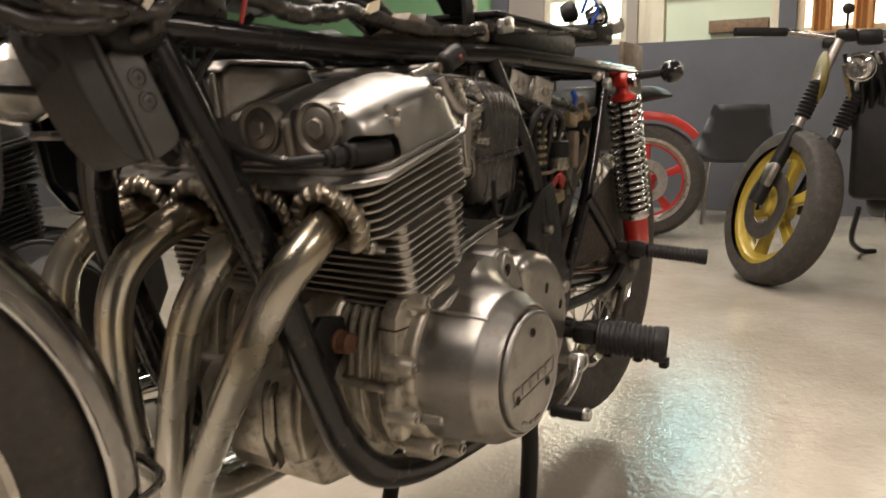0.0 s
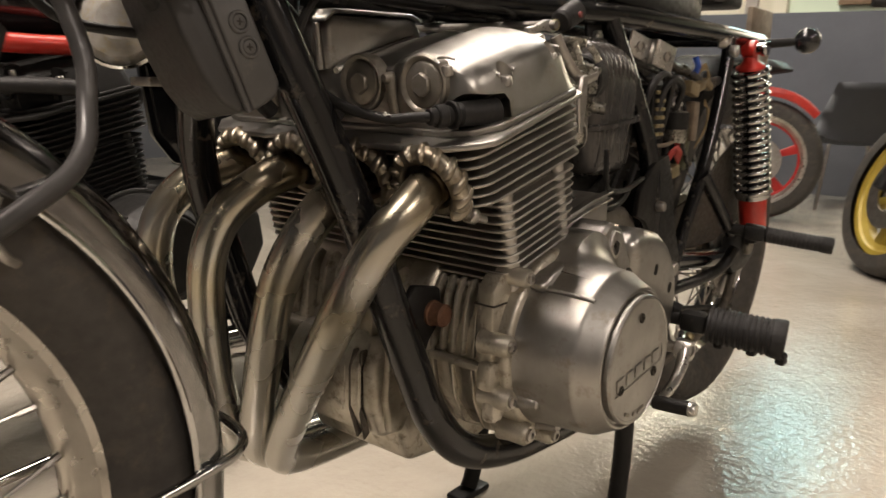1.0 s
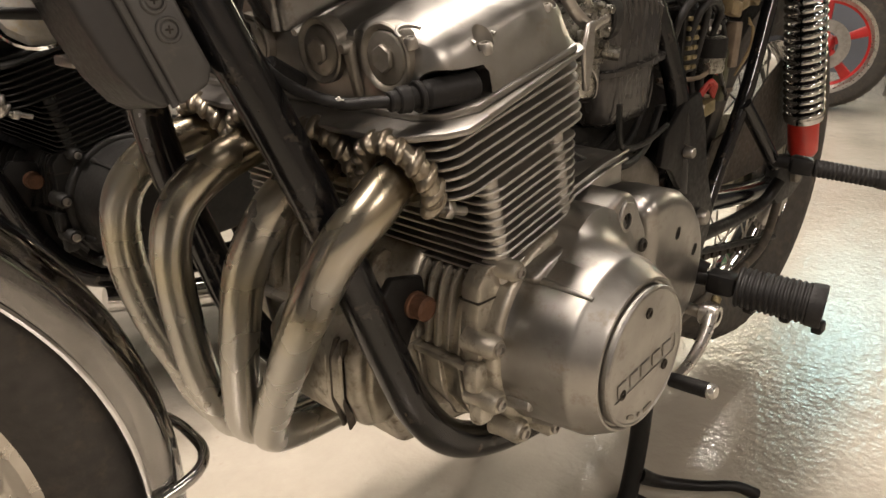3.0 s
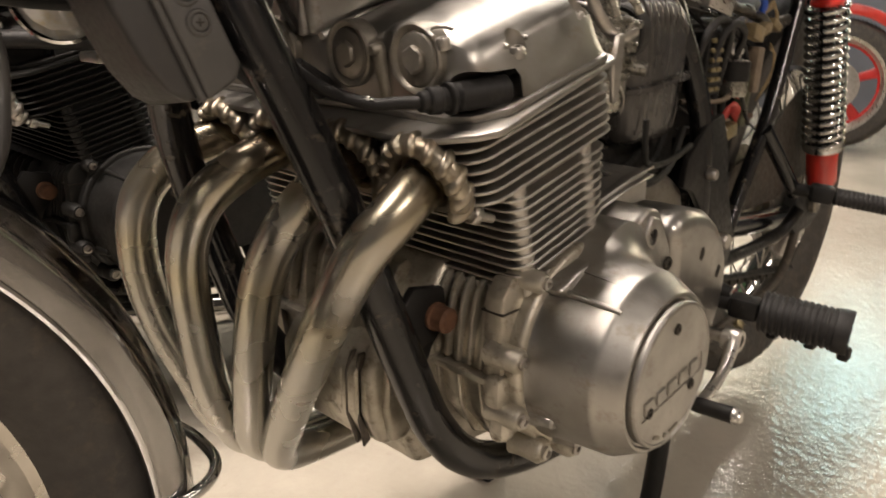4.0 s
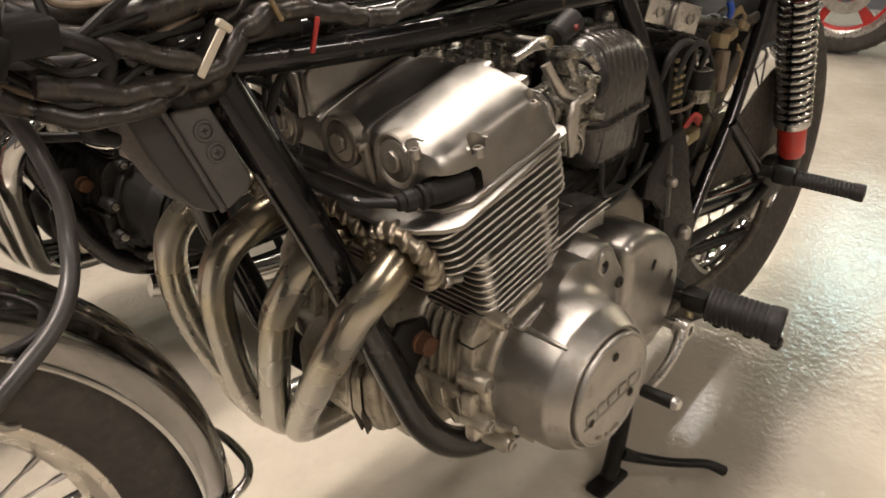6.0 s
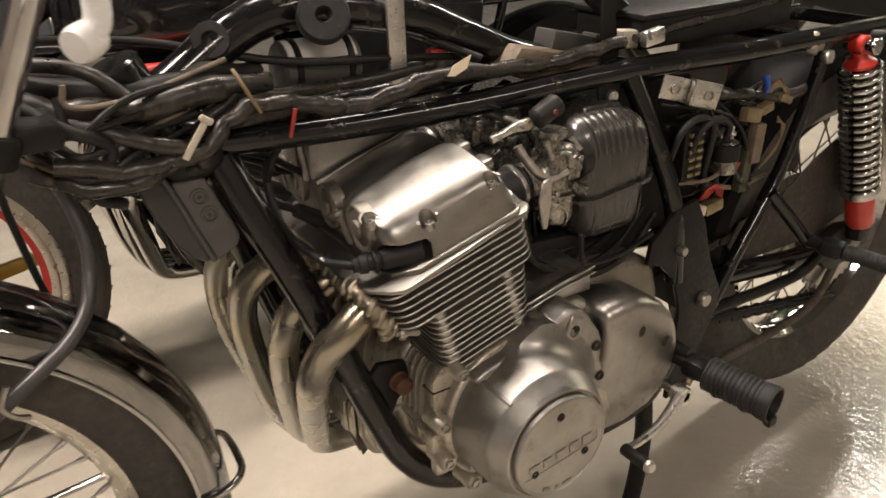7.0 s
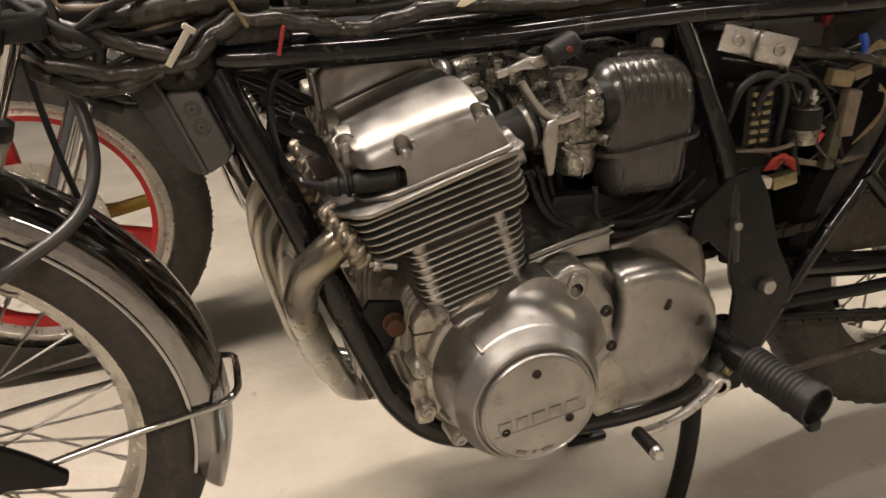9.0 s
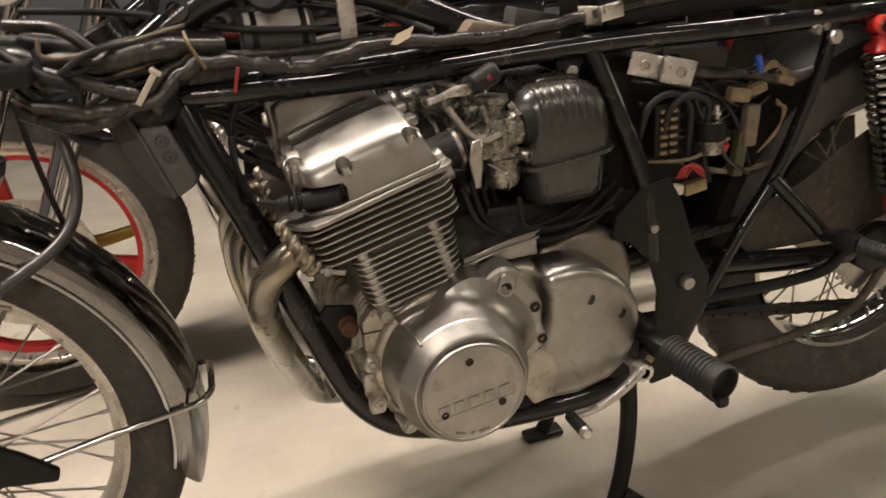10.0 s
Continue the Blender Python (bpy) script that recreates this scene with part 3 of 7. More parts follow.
def valve_cover(bike, mat, dull=None):
    """Roofs that fall rearwards with steep ends, a lower hump beside each, a breather box between them, sunk tappet caps in the front."""
    dull = dull or mat
    L, R = -0.172, 0.192
    base = 0.2425

    def section(y, f, vf, vr):
        h, g = vf - base, vr - base
        mid = lambda k: vf + (vr - vf) * k
        return [(u, y, v) for u, v in ((f, base), (f + 0.002, base + 0.45 * h), (f + 0.006, base + 0.80 * h), (f + 0.011, base + 0.94 * h), (f + 0.020, vf), (-0.030, mid(0.30) + 0.035 * h), (0.010, mid(0.65) + 0.04 * h),
                                       (0.045, vr + 0.02 * g), (0.058, vr - 0.02 * g), (0.066, base + 0.82 * g), (0.0715, base + 0.42 * g), (0.0735, base))]
    half = ((-0.172, -0.058, 0.2440, 0.2440), (-0.1695, -0.064, 0.2560, 0.2560), (-0.1655, -0.071, 0.2710, 0.2730), (-0.1620, -0.076, 0.2840, 0.2880), (-0.1590, -0.080, 0.2895, 0.2925), (-0.1540, -0.0835, 0.2945, 0.2960), (-0.1450, -0.087, 0.2995, 0.3010), (-0.1300, -0.0895, 0.3045, 0.3060),
            (-0.1120, -0.0900, 0.3085, 0.3105), (-0.0930, -0.0900, 0.3095, 0.3125), (-0.0800, -0.0900, 0.3085, 0.3115), (-0.0745, -0.0885, 0.3065, 0.3095), (-0.0700, -0.0870, 0.3010, 0.3045), (-0.0600, -0.0870, 0.3015, 0.3075), (-0.0400, -0.0870, 0.3025, 0.3095), (-0.0200, -0.0865, 0.3015, 0.3075), (0.0, -0.085, 0.2990, 0.3030))
    secs = [section(*q) for q in half] + [section(L + R - q[0], *q[1:]) for q in reversed(half)]
    bm = bmesh.new()
    loft(bm, secs, ENG)
    # plug well that opens through the corner, and the screw niches
    cut_bm = bmesh.new()
    rod(cut_bm, (-0.230, -0.144, 0.632), (-0.098, -0.1625, 0.6375), 0.0170, seg=28, w=0.005)
    bm = carve(bm, cut_bm)
    niches = ((-0.031, -0.164, 0.2790, 0.0092), (0.054, -0.160, 0.2815, 0.0085), (-0.082, -0.140, 0.2990, 0.0080))
    for u, y, v, r in niches:
        cut_bm = bmesh.new()
        lathe(cut_bm, [(0, v - base), (r * 0.9, v - base), (r, v - base + 0.002), (r * 1.12, 0.12), (0, 0.12)], ENG @ Matrix.Translation((u, y, base)), 24)
        bm = carve(bm, cut_bm)
    cover = part("valve_cover", bm, mat, bike, "dull polished aluminium valve cover, stained at its front", 28)
    for u, y, v, r in niches:
        bm = bmesh.new()
        lathe(bm, [(r * 0.62, v - 0.004), (r * 0.62, v + 0.003), (r * 0.5, v + 0.0045), (r * 0.3, v + 0.0045), (r * 0.25, v + 0.002), (0, v + 0.002)], ENG @ Matrix.Translation((u, y + r * 0.22, 0)), 16)
        part("cover_screw", bm, STEEL, cover, "small steel screw")
        # cast brow round the niche
        bm = bmesh.new()
        brow = [ENG @ Vector((u + r * 1.25 * math.cos(radians(a)), y + r * 1.25 * math.sin(radians(a)), v + 0.0075 + 0.0035 * math.sin(radians(a)))) for a in range(0, 181, 20)]
        sweep(bm, brow, 0.0016, 8, 2)
        part("niche_brow", bm, mat, cover)
    bm = bmesh.new()
    prism(bm, [(-0.062, -0.176), (0.070, -0.174), (0.0775, -0.166), (0.0775, 0.186), (0.070, 0.195), (-0.062, 0.195), (-0.086, 0.180), (-0.094, 0.155), (-0.094, -0.135), (-0.086, -0.158)], base, base + 0.006, ENG, 0.0016, 2)
    part("base_lip", bm, mat, cover)
    # rear lugs
    bm = bmesh.new()
    rbox(bm, (0.066, -0.130, 0.296), (0.014, 0.024, 0.012), 0.004, ENG)
    rbox(bm, (0.068, -0.085, 0.303), (0.014, 0.026, 0.010), 0.004, ENG)
    part("rear_lug", bm, mat, cover)
    # breather box: level lid, flat sloping left wall
    bm = bmesh.new()
    box = [(-0.079, 0.296), (-0.073, 0.340), (-0.060, 0.3480), (0.048, 0.3245), (0.062, 0.315), (0.066, 0.290)]
    prism(bm, box, -0.118, -0.011, ENG_SIDE, 0.006, 3)
    part("breather_box", bm, mat, cover, "breather box with a flat lid", 30)
    bm = bmesh.new()
    prism(bm, [(-0.0765, 0.3430), (-0.0745, 0.3475), (-0.061, 0.3530), (0.050, 0.3285), (0.064, 0.3185), (0.062, 0.3155), (0.048, 0.3250), (-0.060, 0.3485)], -0.121, -0.008, ENG_SIDE, 0.0012, 1)
    part("breather_lid", bm, mat, cover)
    for y in (0.022, 0.046):
        bm = bmesh.new()
        rod(bm, ENG @ Vector((-0.082, y, 0.298)), ENG @ Vector((-0.0755, y, 0.343)), 0.0042, 0.0035, 10, 0.001)
        part("box_rib", bm, mat, cover)
    # foot of the box where its wall runs into the hump
    bm = bmesh.new()
    sweep(bm, [ENG @ Vector((-0.078, 0.004, 0.297)), ENG @ Vector((-0.045, 0.006, 0.3005)), ENG @ Vector((0.0, 0.008, 0.3025)), ENG @ Vector((0.046, 0.008, 0.3040))], 0.0035, 8, 4)
    part("box_foot", bm, mat, cover)
    # tappet caps, sunk flush in the steep front under round hoods
    tilt = math.atan2(0.006, 0.035)
    front = ENG @ Matrix(((0, math.sin(tilt), -math.cos(tilt), 0), (-1, 0, 0, 0), (0, math.cos(tilt), math.sin(tilt), 0), (0, 0, 0, 1)))
    for y in (-0.113, -0.037, 0.057, 0.133):
        m = Matrix.Translation(ENG @ Vector((-0.0865, y, 0.2875))) @ Matrix(front.to_3x3().to_4x4())
        bm = bmesh.new()
        lathe(bm, [(0.0265, -0.012), (0.0265, 0.0012), (0.0250, 0.0026), (0.0225, 0.0020), (0.0205, -0.0004), (0.0195, 0.0006), (0.0185, 0.0012), (0.0, 0.0012)], m, 36)
        cap = part("tappet_cap", bm, dull, cover)
        bm = bmesh.new()
        hexbolt(bm, m @ Matrix.Translation((0, 0, 0.0006)) @ pose(0, 0, 0, 0, 0, 30), 0.0112, 0.0050)
        part("hex_boss", bm, dull, cap)
    for y in (-0.076, 0.096):
        bm = bmesh.new()
        rbox(bm, (-0.0885, y, 0.276), (0.010, 0.011, 0.046), 0.0045, ENG, seg=3)
        rod(bm, ENG @ Vector((-0.091, y, 0.294)), ENG @ Vector((-0.0965, y, 0.295)), 0.0052, 0.0042, 14, 0.001)
        part("front_rib", bm, dull, cover)
    return cover


def crankcase(bike, mat):
    bm = bmesh.new()
    poly = [(-0.106, 0.345), (-0.114, 0.392), (-0.102, 0.455), (-0.085, 0.482), (0.03, 0.500), (0.12, 0.498), (0.20, 0.472), (0.262, 0.43), (0.272, 0.37), (0.235, 0.302), (0.10, 0.292), (-0.03, 0.296), (-0.080, 0.312)]
    prism(bm, poly, -0.175, 0.084, SIDE, 0.010, 3)
    prism(bm, [(x + 0.020 if x < -0.07 else x, z) for x, z in poly], 0.080, 0.150, SIDE, 0.008, 3)
    case = part("crankcase", bm, mat, bike, "stained cast aluminium crankcase", 32)
    # upright round-topped ribs on the upper half, belly ribs on the lower
    for y in (-0.1385, -0.1255, -0.1125, -0.0995, -0.0865, -0.045, -0.020, 0.005, 0.030, 0.055, 0.08, 0.105, 0.13):
        bm = bmesh.new()
        o = 0.020 if y < -0.08 else 0.0
        rib = [(-0.122, 0.399), (-0.119, 0.440), (-0.115, 0.460), (-0.108, 0.472), (-0.098, 0.476), (-0.09, 0.470), (-0.10, 0.44), (-0.105, 0.399)]
        prism(bm, [(x + o, z) for x, z in rib], -y - 0.0022, -y + 0.0022, SIDE, 0.0014, 2)
        part("rib", bm, mat, case)
    for y in (-0.135, -0.110, -0.085, -0.045, 0.0, 0.045, 0.09, 0.13):
        bm = bmesh.new()
        o = 0.020 if y < -0.08 else 0.0
        prism(bm, [(x + o, z) for x, z in [(-0.119, 0.388), (-0.113, 0.352), (-0.094, 0.316), (-0.060, 0.298), (-0.055, 0.306), (-0.090, 0.335), (-0.105, 0.388)]], -y - 0.002, -y + 0.002, SIDE, 0.0012, 1)
        part("rib", bm, mat, case)
    bm = bmesh.new()
    prism(bm, [(-0.126, 0.388), (-0.126, 0.395), (-0.08, 0.395), (-0.08, 0.388)], -0.17, 0.086, SIDE, 0.002, 2)
    prism(bm, [(-0.106, 0.388), (-0.106, 0.395), (-0.06, 0.395), (-0.06, 0.388)], 0.087, 0.160, SIDE, 0.002, 2)
    part("joint_flange", bm, mat, case, "crankcase joint flange")
    # flat column with a gasket line beside the ribs
    bm = bmesh.new()
    prism(bm, [(-0.102, 0.396), (-0.102, 0.470), (-0.090, 0.484), (-0.050, 0.492), (-0.050, 0.396)], 0.142, 0.162, SIDE, 0.003, 2)
    part("side_column", bm, mat, case)
    bm = bmesh.new()
    prism(bm, [(-0.103, 0.455), (-0.103, 0.4566), (-0.06, 0.4566), (-0.06, 0.455)], 0.1400, 0.1630, SIDE, 0.0)
    part("gasket_line", bm, DARK_CORE, case, "dark gasket line")
    # rim of the left side behind the drum, with its lugs
    bm = bmesh.new()
    poly = [(CRANK[0] + 0.0985 * math.cos(radians(a)), 0.402 + 0.0985 * math.sin(radians(a))) for a in range(0, 360, 10)]
    prism(bm, poly, 0.10, 0.176, SIDE, 0.006, 3)
    part("left_rim", bm, mat, case, "", 32)
    for u, z, r in ((-0.074, 0.482, 0.0095), (-0.100, 0.420, 0.011), (-0.096, 0.365, 0.011), (-0.060, 0.318, 0.012), (-0.010, 0.300, 0.011), (0.055, 0.305, 0.011)):
        bm = bmesh.new()
        lathe(bm, [(r * 1.15, 0), (r, 0.012), (r, 0.029), (r * 0.75, 0.033), (0, 0.033)], pose(u, -0.150, z, 90, 0, 0), 16)
        lug = part("bolt_lug", bm, mat, case)
        bm = bmesh.new()
        lathe(bm, [(r * 0.55, 0.0), (r * 0.55, 0.004), (r * 0.3, 0.0045), (r * 0.28, 0.002), (0, 0.002)], pose(u, -0.182, z, 90, 0, 0), 14)
        part("bolt", bm, STEEL, lug)
    bm = bmesh.new()
    rbox(bm, (-0.098, -0.158, 0.386), (0.024, 0.018, 0.030), 0.006)
    rbox(bm, (-0.096, -0.162, 0.352), (0.022, 0.016, 0.026), 0.006)
    part("cast_lump", bm, mat, case)
    # sump
    bm = bmesh.new()
    sump = [(-0.070, 0.305), (-0.086, 0.280), (-0.070, 0.240), (0.06, 0.225), (0.115, 0.238), (0.13, 0.300)]
    prism(bm, sump, -0.12, 0.035, SIDE, 0.010, 3)
    part("sump", bm, mat, case, "oil-stained sump", 32)
    # oil filter housing: a rounded cast box, its cover plate in front
    bm = bmesh.new()
    prism(bm, [(-0.128, 0.398), (-0.085, 0.402), (-0.070, 0.33), (-0.100, 0.288), (-0.128, 0.292), (-0.142, 0.330), (-0.142, 0.372)], -0.085, 0.045, SIDE, 0.010, 3)
    flt = part("oil_filter_housing", bm, mat, bike, "pale cast oil filter housing with oil stains", 34)
    for k, (dx, s) in enumerate(((-0.003, 0.98), (-0.008, 0.90))):
        bm = bmesh.new()
        cxz = (-0.108, 0.345)
        prism(bm, [(cxz[0] + (x - cxz[0]) * s + dx * 1.0, cxz[1] + (z - cxz[1]) * s) for x, z in ((-0.130, 0.396), (-0.120, 0.398), (-0.120, 0.294), (-0.130, 0.294), (-0.147, 0.330), (-0.147, 0.374))], -0.080 + 0.006 * k, 0.030 - 0.018 * k, SIDE, 0.004, 2)
        part("housing_plate", bm, mat, flt)
    bm = bmesh.new()
    prism(bm, [(-0.124, 0.392), (-0.090, 0.396), (-0.074, 0.336), (-0.101, 0.294), (-0.122, 0.297), (-0.130, 0.335)], 0.040, 0.051, SIDE, 0.005, 3)
    part("housing_panel", bm, ALU_CAST, flt, "pale flat side of the housing")
    for k, d in enumerate((0.020, 0.030)):
        bm = bmesh.new()
        prism(bm, [(-0.150 + 0.004 * k, 0.372), (-0.143, 0.390), (-0.134, 0.390), (-0.138, 0.335), (-0.130, 0.296), (-0.138, 0.290), (-0.150 + 0.004 * k, 0.328)], d - 0.004, d, SIDE, 0.0012, 1)
        part("housing_shim", bm, GRIMY, flt, "oily rust-stained shim edge")
    bm = bmesh.new()
    rod(bm, (-0.140, 0.000, 0.330), (-0.150, 0.000, 0.327), 0.009, seg=16, w=0.002)
    part("housing_bolt", bm, mat, flt)
    # engine mount with its rusty bolt
    bm = bmesh.new()
    prism(bm, [(-0.150, 0.452), (-0.135, 0.470), (-0.098, 0.462), (-0.092, 0.430), (-0.112, 0.410), (-0.125, 0.382), (-0.140, 0.385)], 0.084, 0.094, SIDE, 0.003, 2)
    mt = part("engine_mount", bm, SATIN_BLACK, bike, "black engine mount plate, chipped")
    bm = bmesh.new()
    lathe(bm, [(0.013, 0), (0.013, 0.003), (0.0115, 0.004), (0.0115, 0.016), (0.009, 0.018), (0, 0.018)], pose(-0.110, -0.094, 0.438, 90, 0, 0), 20)
    part("mount_bolt", bm, RUST, mt, "rusty brown mounting bolt")
    return case


def alternator_cover(bike, mat, plate_mat, lettered=True):
    m = pose(CRANK[0], 0, CRANK[2], 90, 0, 0)     # local z to the left
    bm = bmesh.new()
    lathe(bm, [(0.060, 0.160), (0.0915, 0.160), (0.0920, 0.173), (0.0892, 0.178), (0.0878, 0.186), (0.0838, 0.234), (0.0832, 0.2370), (0.0818, 0.2392), (0.0738, 0.2545), (0.0720, 0.2578), (0.0707, 0.2595), (0.0686, 0.2600), (0.0672, 0.2590), (0.0666, 0.2570), (0.0, 0.2570)], m, 72)
    cover = part("alternator_cover", bm, mat, bike, "brushed aluminium alternator drum, scuffed below", 26)
    # lugs round the drum's foot
    for a in (-150, -112, -75, -40):
        bm = bmesh.new()
        ca, sa = math.cos(radians(a)), math.sin(radians(a))
        rod(bm, m @ Vector((0.0875 * ca, 0.0875 * sa, 0.172)), m @ Vector((0.0855 * ca, 0.0855 * sa, 0.200)), 0.0085, 0.006, 14, 0.002)
        part("drum_lug", bm, mat, cover)
    # raised rib along the barrel, and the clip tab beside it
    bm = bmesh.new()
    ca, sa = math.cos(radians(129)), math.sin(radians(129))
    sweep(bm, [m @ Vector((r * ca, r * sa, d)) for r, d in ((0.0880, 0.180), (0.0876, 0.195), (0.0862, 0.212), (0.0849, 0.228), (0.0825, 0.240))], [0.0045, 0.0034, 0.0028, 0.0026, 0.0022], 10, 4)
    part("drum_rib", bm, mat, cover)
    bm = bmesh.new()
    lathe(bm, [(0.0, 0.2560), (0.0645, 0.2560), (0.0650, 0.2640), (0.0640, 0.2662), (0.0618, 0.2668), (0.0608, 0.2658), (0.0, 0.2658)], m, 72)
    if lettered:
        # sunk band with raised shapes in it
        b = m @ pose(0, -0.010, 0, 0, 0, 7.5)
        cut_bm = bmesh.new()
        prism(cut_bm, rounded(-0.0535, 0.0535, -0.0098, 0.0098, 0.0060, 5), 0.2649, 0.275, b)
        bm = carve(bm, cut_bm)
    part("emblem_plate", bm, plate_mat, cover, "round matt aluminium emblem plate", 26)
    for x, z in ((-0.001, 0.445), (0.037, 0.381), (-0.036, 0.381)):
        bm = bmesh.new()
        lathe(bm, [(0.0050, 0.2655), (0.0050, 0.2668), (0.0042, 0.2674), (0.0024, 0.2674), (0.0020, 0.2660), (0, 0.2660)], pose(x, 0, z, 90, 0, 0), 18)
        part("screw", bm, DARK_CORE, cover, "dark recessed screw")
    if lettered:
        for k, wd in enumerate((0.0145, 0.0135, 0.0150, 0.0140, 0.0145)):
            bm = bmesh.new()
            rbox(bm, (-0.0385 + 0.0192 * k, 0, 0.2654), (wd, 0.0125, 0.0022), 0.0009, b, seg=2)
            part("emblem_block", bm, plate_mat, cover, "worn raised emblem block")
        for k, wd in enumerate((0.012, 0.004, 0.014)):
            bm = bmesh.new()
            a = radians(-112 + 16 * k)
            rbox(bm, (0, 0, 0.0006), (wd, 0.0040, 0.0010), 0.0004, m @ pose(0.055 * math.cos(a), 0.055 * math.sin(a), 0.2658, 0, 0, math.degrees(a) + 90))
            part("emblem_bar", bm, ALU_DULL, cover, "small worn bar")
    return cover


def side_covers(bike, mat):
    """The polished hood that runs from the shoulder down into the drum, the sprocket cover with its holes, the starter lid."""
    cx, cz = CRANK[0], CRANK[2]
    lobe = [(-0.066, 0.474), (-0.045, 0.484), (-0.020, 0.4895), (-0.004, 0.493), (0.008, 0.500), (0.018, 0.5065), (0.034, 0.508), (0.050, 0.508), (0.060, 0.515), (0.074, 0.5195), (0.090, 0.517), (0.102, 0.505), (0.112, 0.488), (0.123, 0.473), (0.1285, 0.456), (0.127, 0.432), (0.1325, 0.414), (0.131, 0.400), (0.118, 0.388), (0.104, 0.370), (0.03, 0.39)]
    bm = bmesh.new()
    prism(bm, lobe, 0.110, 0.1925, SIDE, 0.0065, 4)
    pockets = ((0.028, 0.486, 100), (0.077, 0.492, 72))

    def pocket(bm):
        for x, z, up in pockets:
            cut_bm = bmesh.new()
            lathe(cut_bm, [(0, 0.183), (0.0078, 0.183), (0.0086, 0.24), (0, 0.24)], pose(x, 0, z, 90, 0, 0), 20)
            bm = carve(bm, cut_bm)
        return bm
    sh = part("shoulder_cover", pocket(bm), mat, bike, "polished cover shoulder running into the alternator drum", 34)
    # hollow sweep from the shoulder up into the drum's barrel
    rows = []
    bm = bmesh.new()
    for k in range(31):
        a = 112 - 132 * k / 30
        e = max(0.0, min(1.0, (108 - a) / 38)) * max(0.0, min(1.0, (a + 16) / 26))
        e = 0.001 + 0.026 * e * e * (3 - 2 * e)
        ca, sa = math.cos(radians(a)), math.sin(radians(a))
        rows.append([(cx + r * ca, -d, cz + r * sa) for r, d in ((0.075, 0.150), (0.075, 0.236), (0.0837, 0.234 - 0.006 * (e < 0.01)), (0.0850 + 0.02 * e, 0.2205), (0.0860 + 0.10 * e, 0.2110), (0.0868 + 0.32 * e, 0.2030), (0.0875 + 0.66 * e, 0.1965), (0.0875 + 1.15 * e, 0.1922), (0.0875 + 1.15 * e, 0.150))])
    loft(bm, rows)
    part("drum_sweep", bm, mat, sh, "", 40)
    # low bosses round the two pocket bolts
    for x, z, up in pockets:
        du = Vector((math.cos(radians(up)), math.sin(radians(up))))
        dn = Vector((-du.y, du.x))
        pts = [(x + du.x * c2 + dn.x * w2, z + du.y * c2 + dn.y * w2) for c2, w2 in ((-0.004, 0.0135), (0.010, 0.0125), (0.019, 0.010), (0.019, -0.010), (0.010, -0.0125), (-0.004, -0.0135), (-0.012, -0.008), (-0.0145, 0.0), (-0.012, 0.008))]
        bm = bmesh.new()
        prism(bm, pts, 0.170, 0.1960, SIDE, 0.0036, 3)
        part("bolt_boss", pocket(bm), mat, sh, "", 34)
    for x, z, d in ((0.028, 0.486, 0.1865), (0.077, 0.492, 0.1865), (0.1165, 0.456, 0.1890)):
        bm = bmesh.new()
        lathe(bm, [(0.0072, d - 0.01), (0.0072, d + 0.005), (0.0060, d + 0.0065), (0.0035, d + 0.0065), (0.003, d + 0.003), (0, d + 0.003)], pose(x, 0, z, 90, 0, 0), 16)
        part("cover_bolt", bm, DARK_CORE, sh, "dark socket bolt")
    bm = bmesh.new()
    spr = [(0.128, 0.488), (0.148, 0.497), (0.180, 0.498), (0.212, 0.490), (0.240, 0.472), (0.260, 0.450), (0.272, 0.425), (0.276, 0.398), (0.270, 0.365), (0.254, 0.335), (0.228, 0.314), (0.180, 0.303), (0.120, 0.306), (0.100, 0.34), (0.112, 0.37), (0.127, 0.400), (0.136, 0.43), (0.137, 0.46)]
    prism(bm, spr, 0.115, 0.192, SIDE, 0.017, 6)
    for x, z, a in ((0.197, 0.447, 14), (0.243, 0.416, 26)):
        cut_bm = bmesh.new()
        rbox(cut_bm, (0, 0, 0), (0.0105, 0.0150, 0.020), 0.0045, pose(x, -0.192, z, 90, 0, 0) @ pose(0, 0, 0, 0, 0, -a))
        bm = carve(bm, cut_bm)
    sc = part("sprocket_cover", bm, mat, bike, "polished sprocket cover with two oval holes", 34)
    # shadowed joint between hood and sprocket cover
    for x, z in ((0.125, 0.408),):
        bm = bmesh.new()
        lathe(bm, [(0.0068, 0.16), (0.0068, 0.1940), (0.006, 0.1952), (0.0036, 0.1952), (0.0030, 0.191), (0, 0.191)], pose(x, 0, z, 90, 0, 0), 18)
        part("cover_bolt", bm, DARK_CORE, sc, "dark socket bolt")
    # scraped gasket patch of the joint between the covers
    bm = bmesh.new()
    prism(bm, [(0.100, 0.382), (0.122, 0.394), (0.140, 0.376), (0.150, 0.345), (0.140, 0.315), (0.110, 0.310), (0.098, 0.33)], 0.15, 0.1935, SIDE, 0.003, 2)
    part("scraped_rim", bm, ALU_CAST, sc, "pale scraped gasket edge")
    bm = bmesh.new()
    lid = [(0.040, 0.510), (0.040, 0.521), (0.075, 0.533), (0.128, 0.541), (0.140, 0.540), (0.142, 0.508)]
    prism(bm, lid, 0.03, 0.150, SIDE, 0.002, 2)
    st = part("starter_lid", bm, mat, bike, "stepped polished starter motor lid")
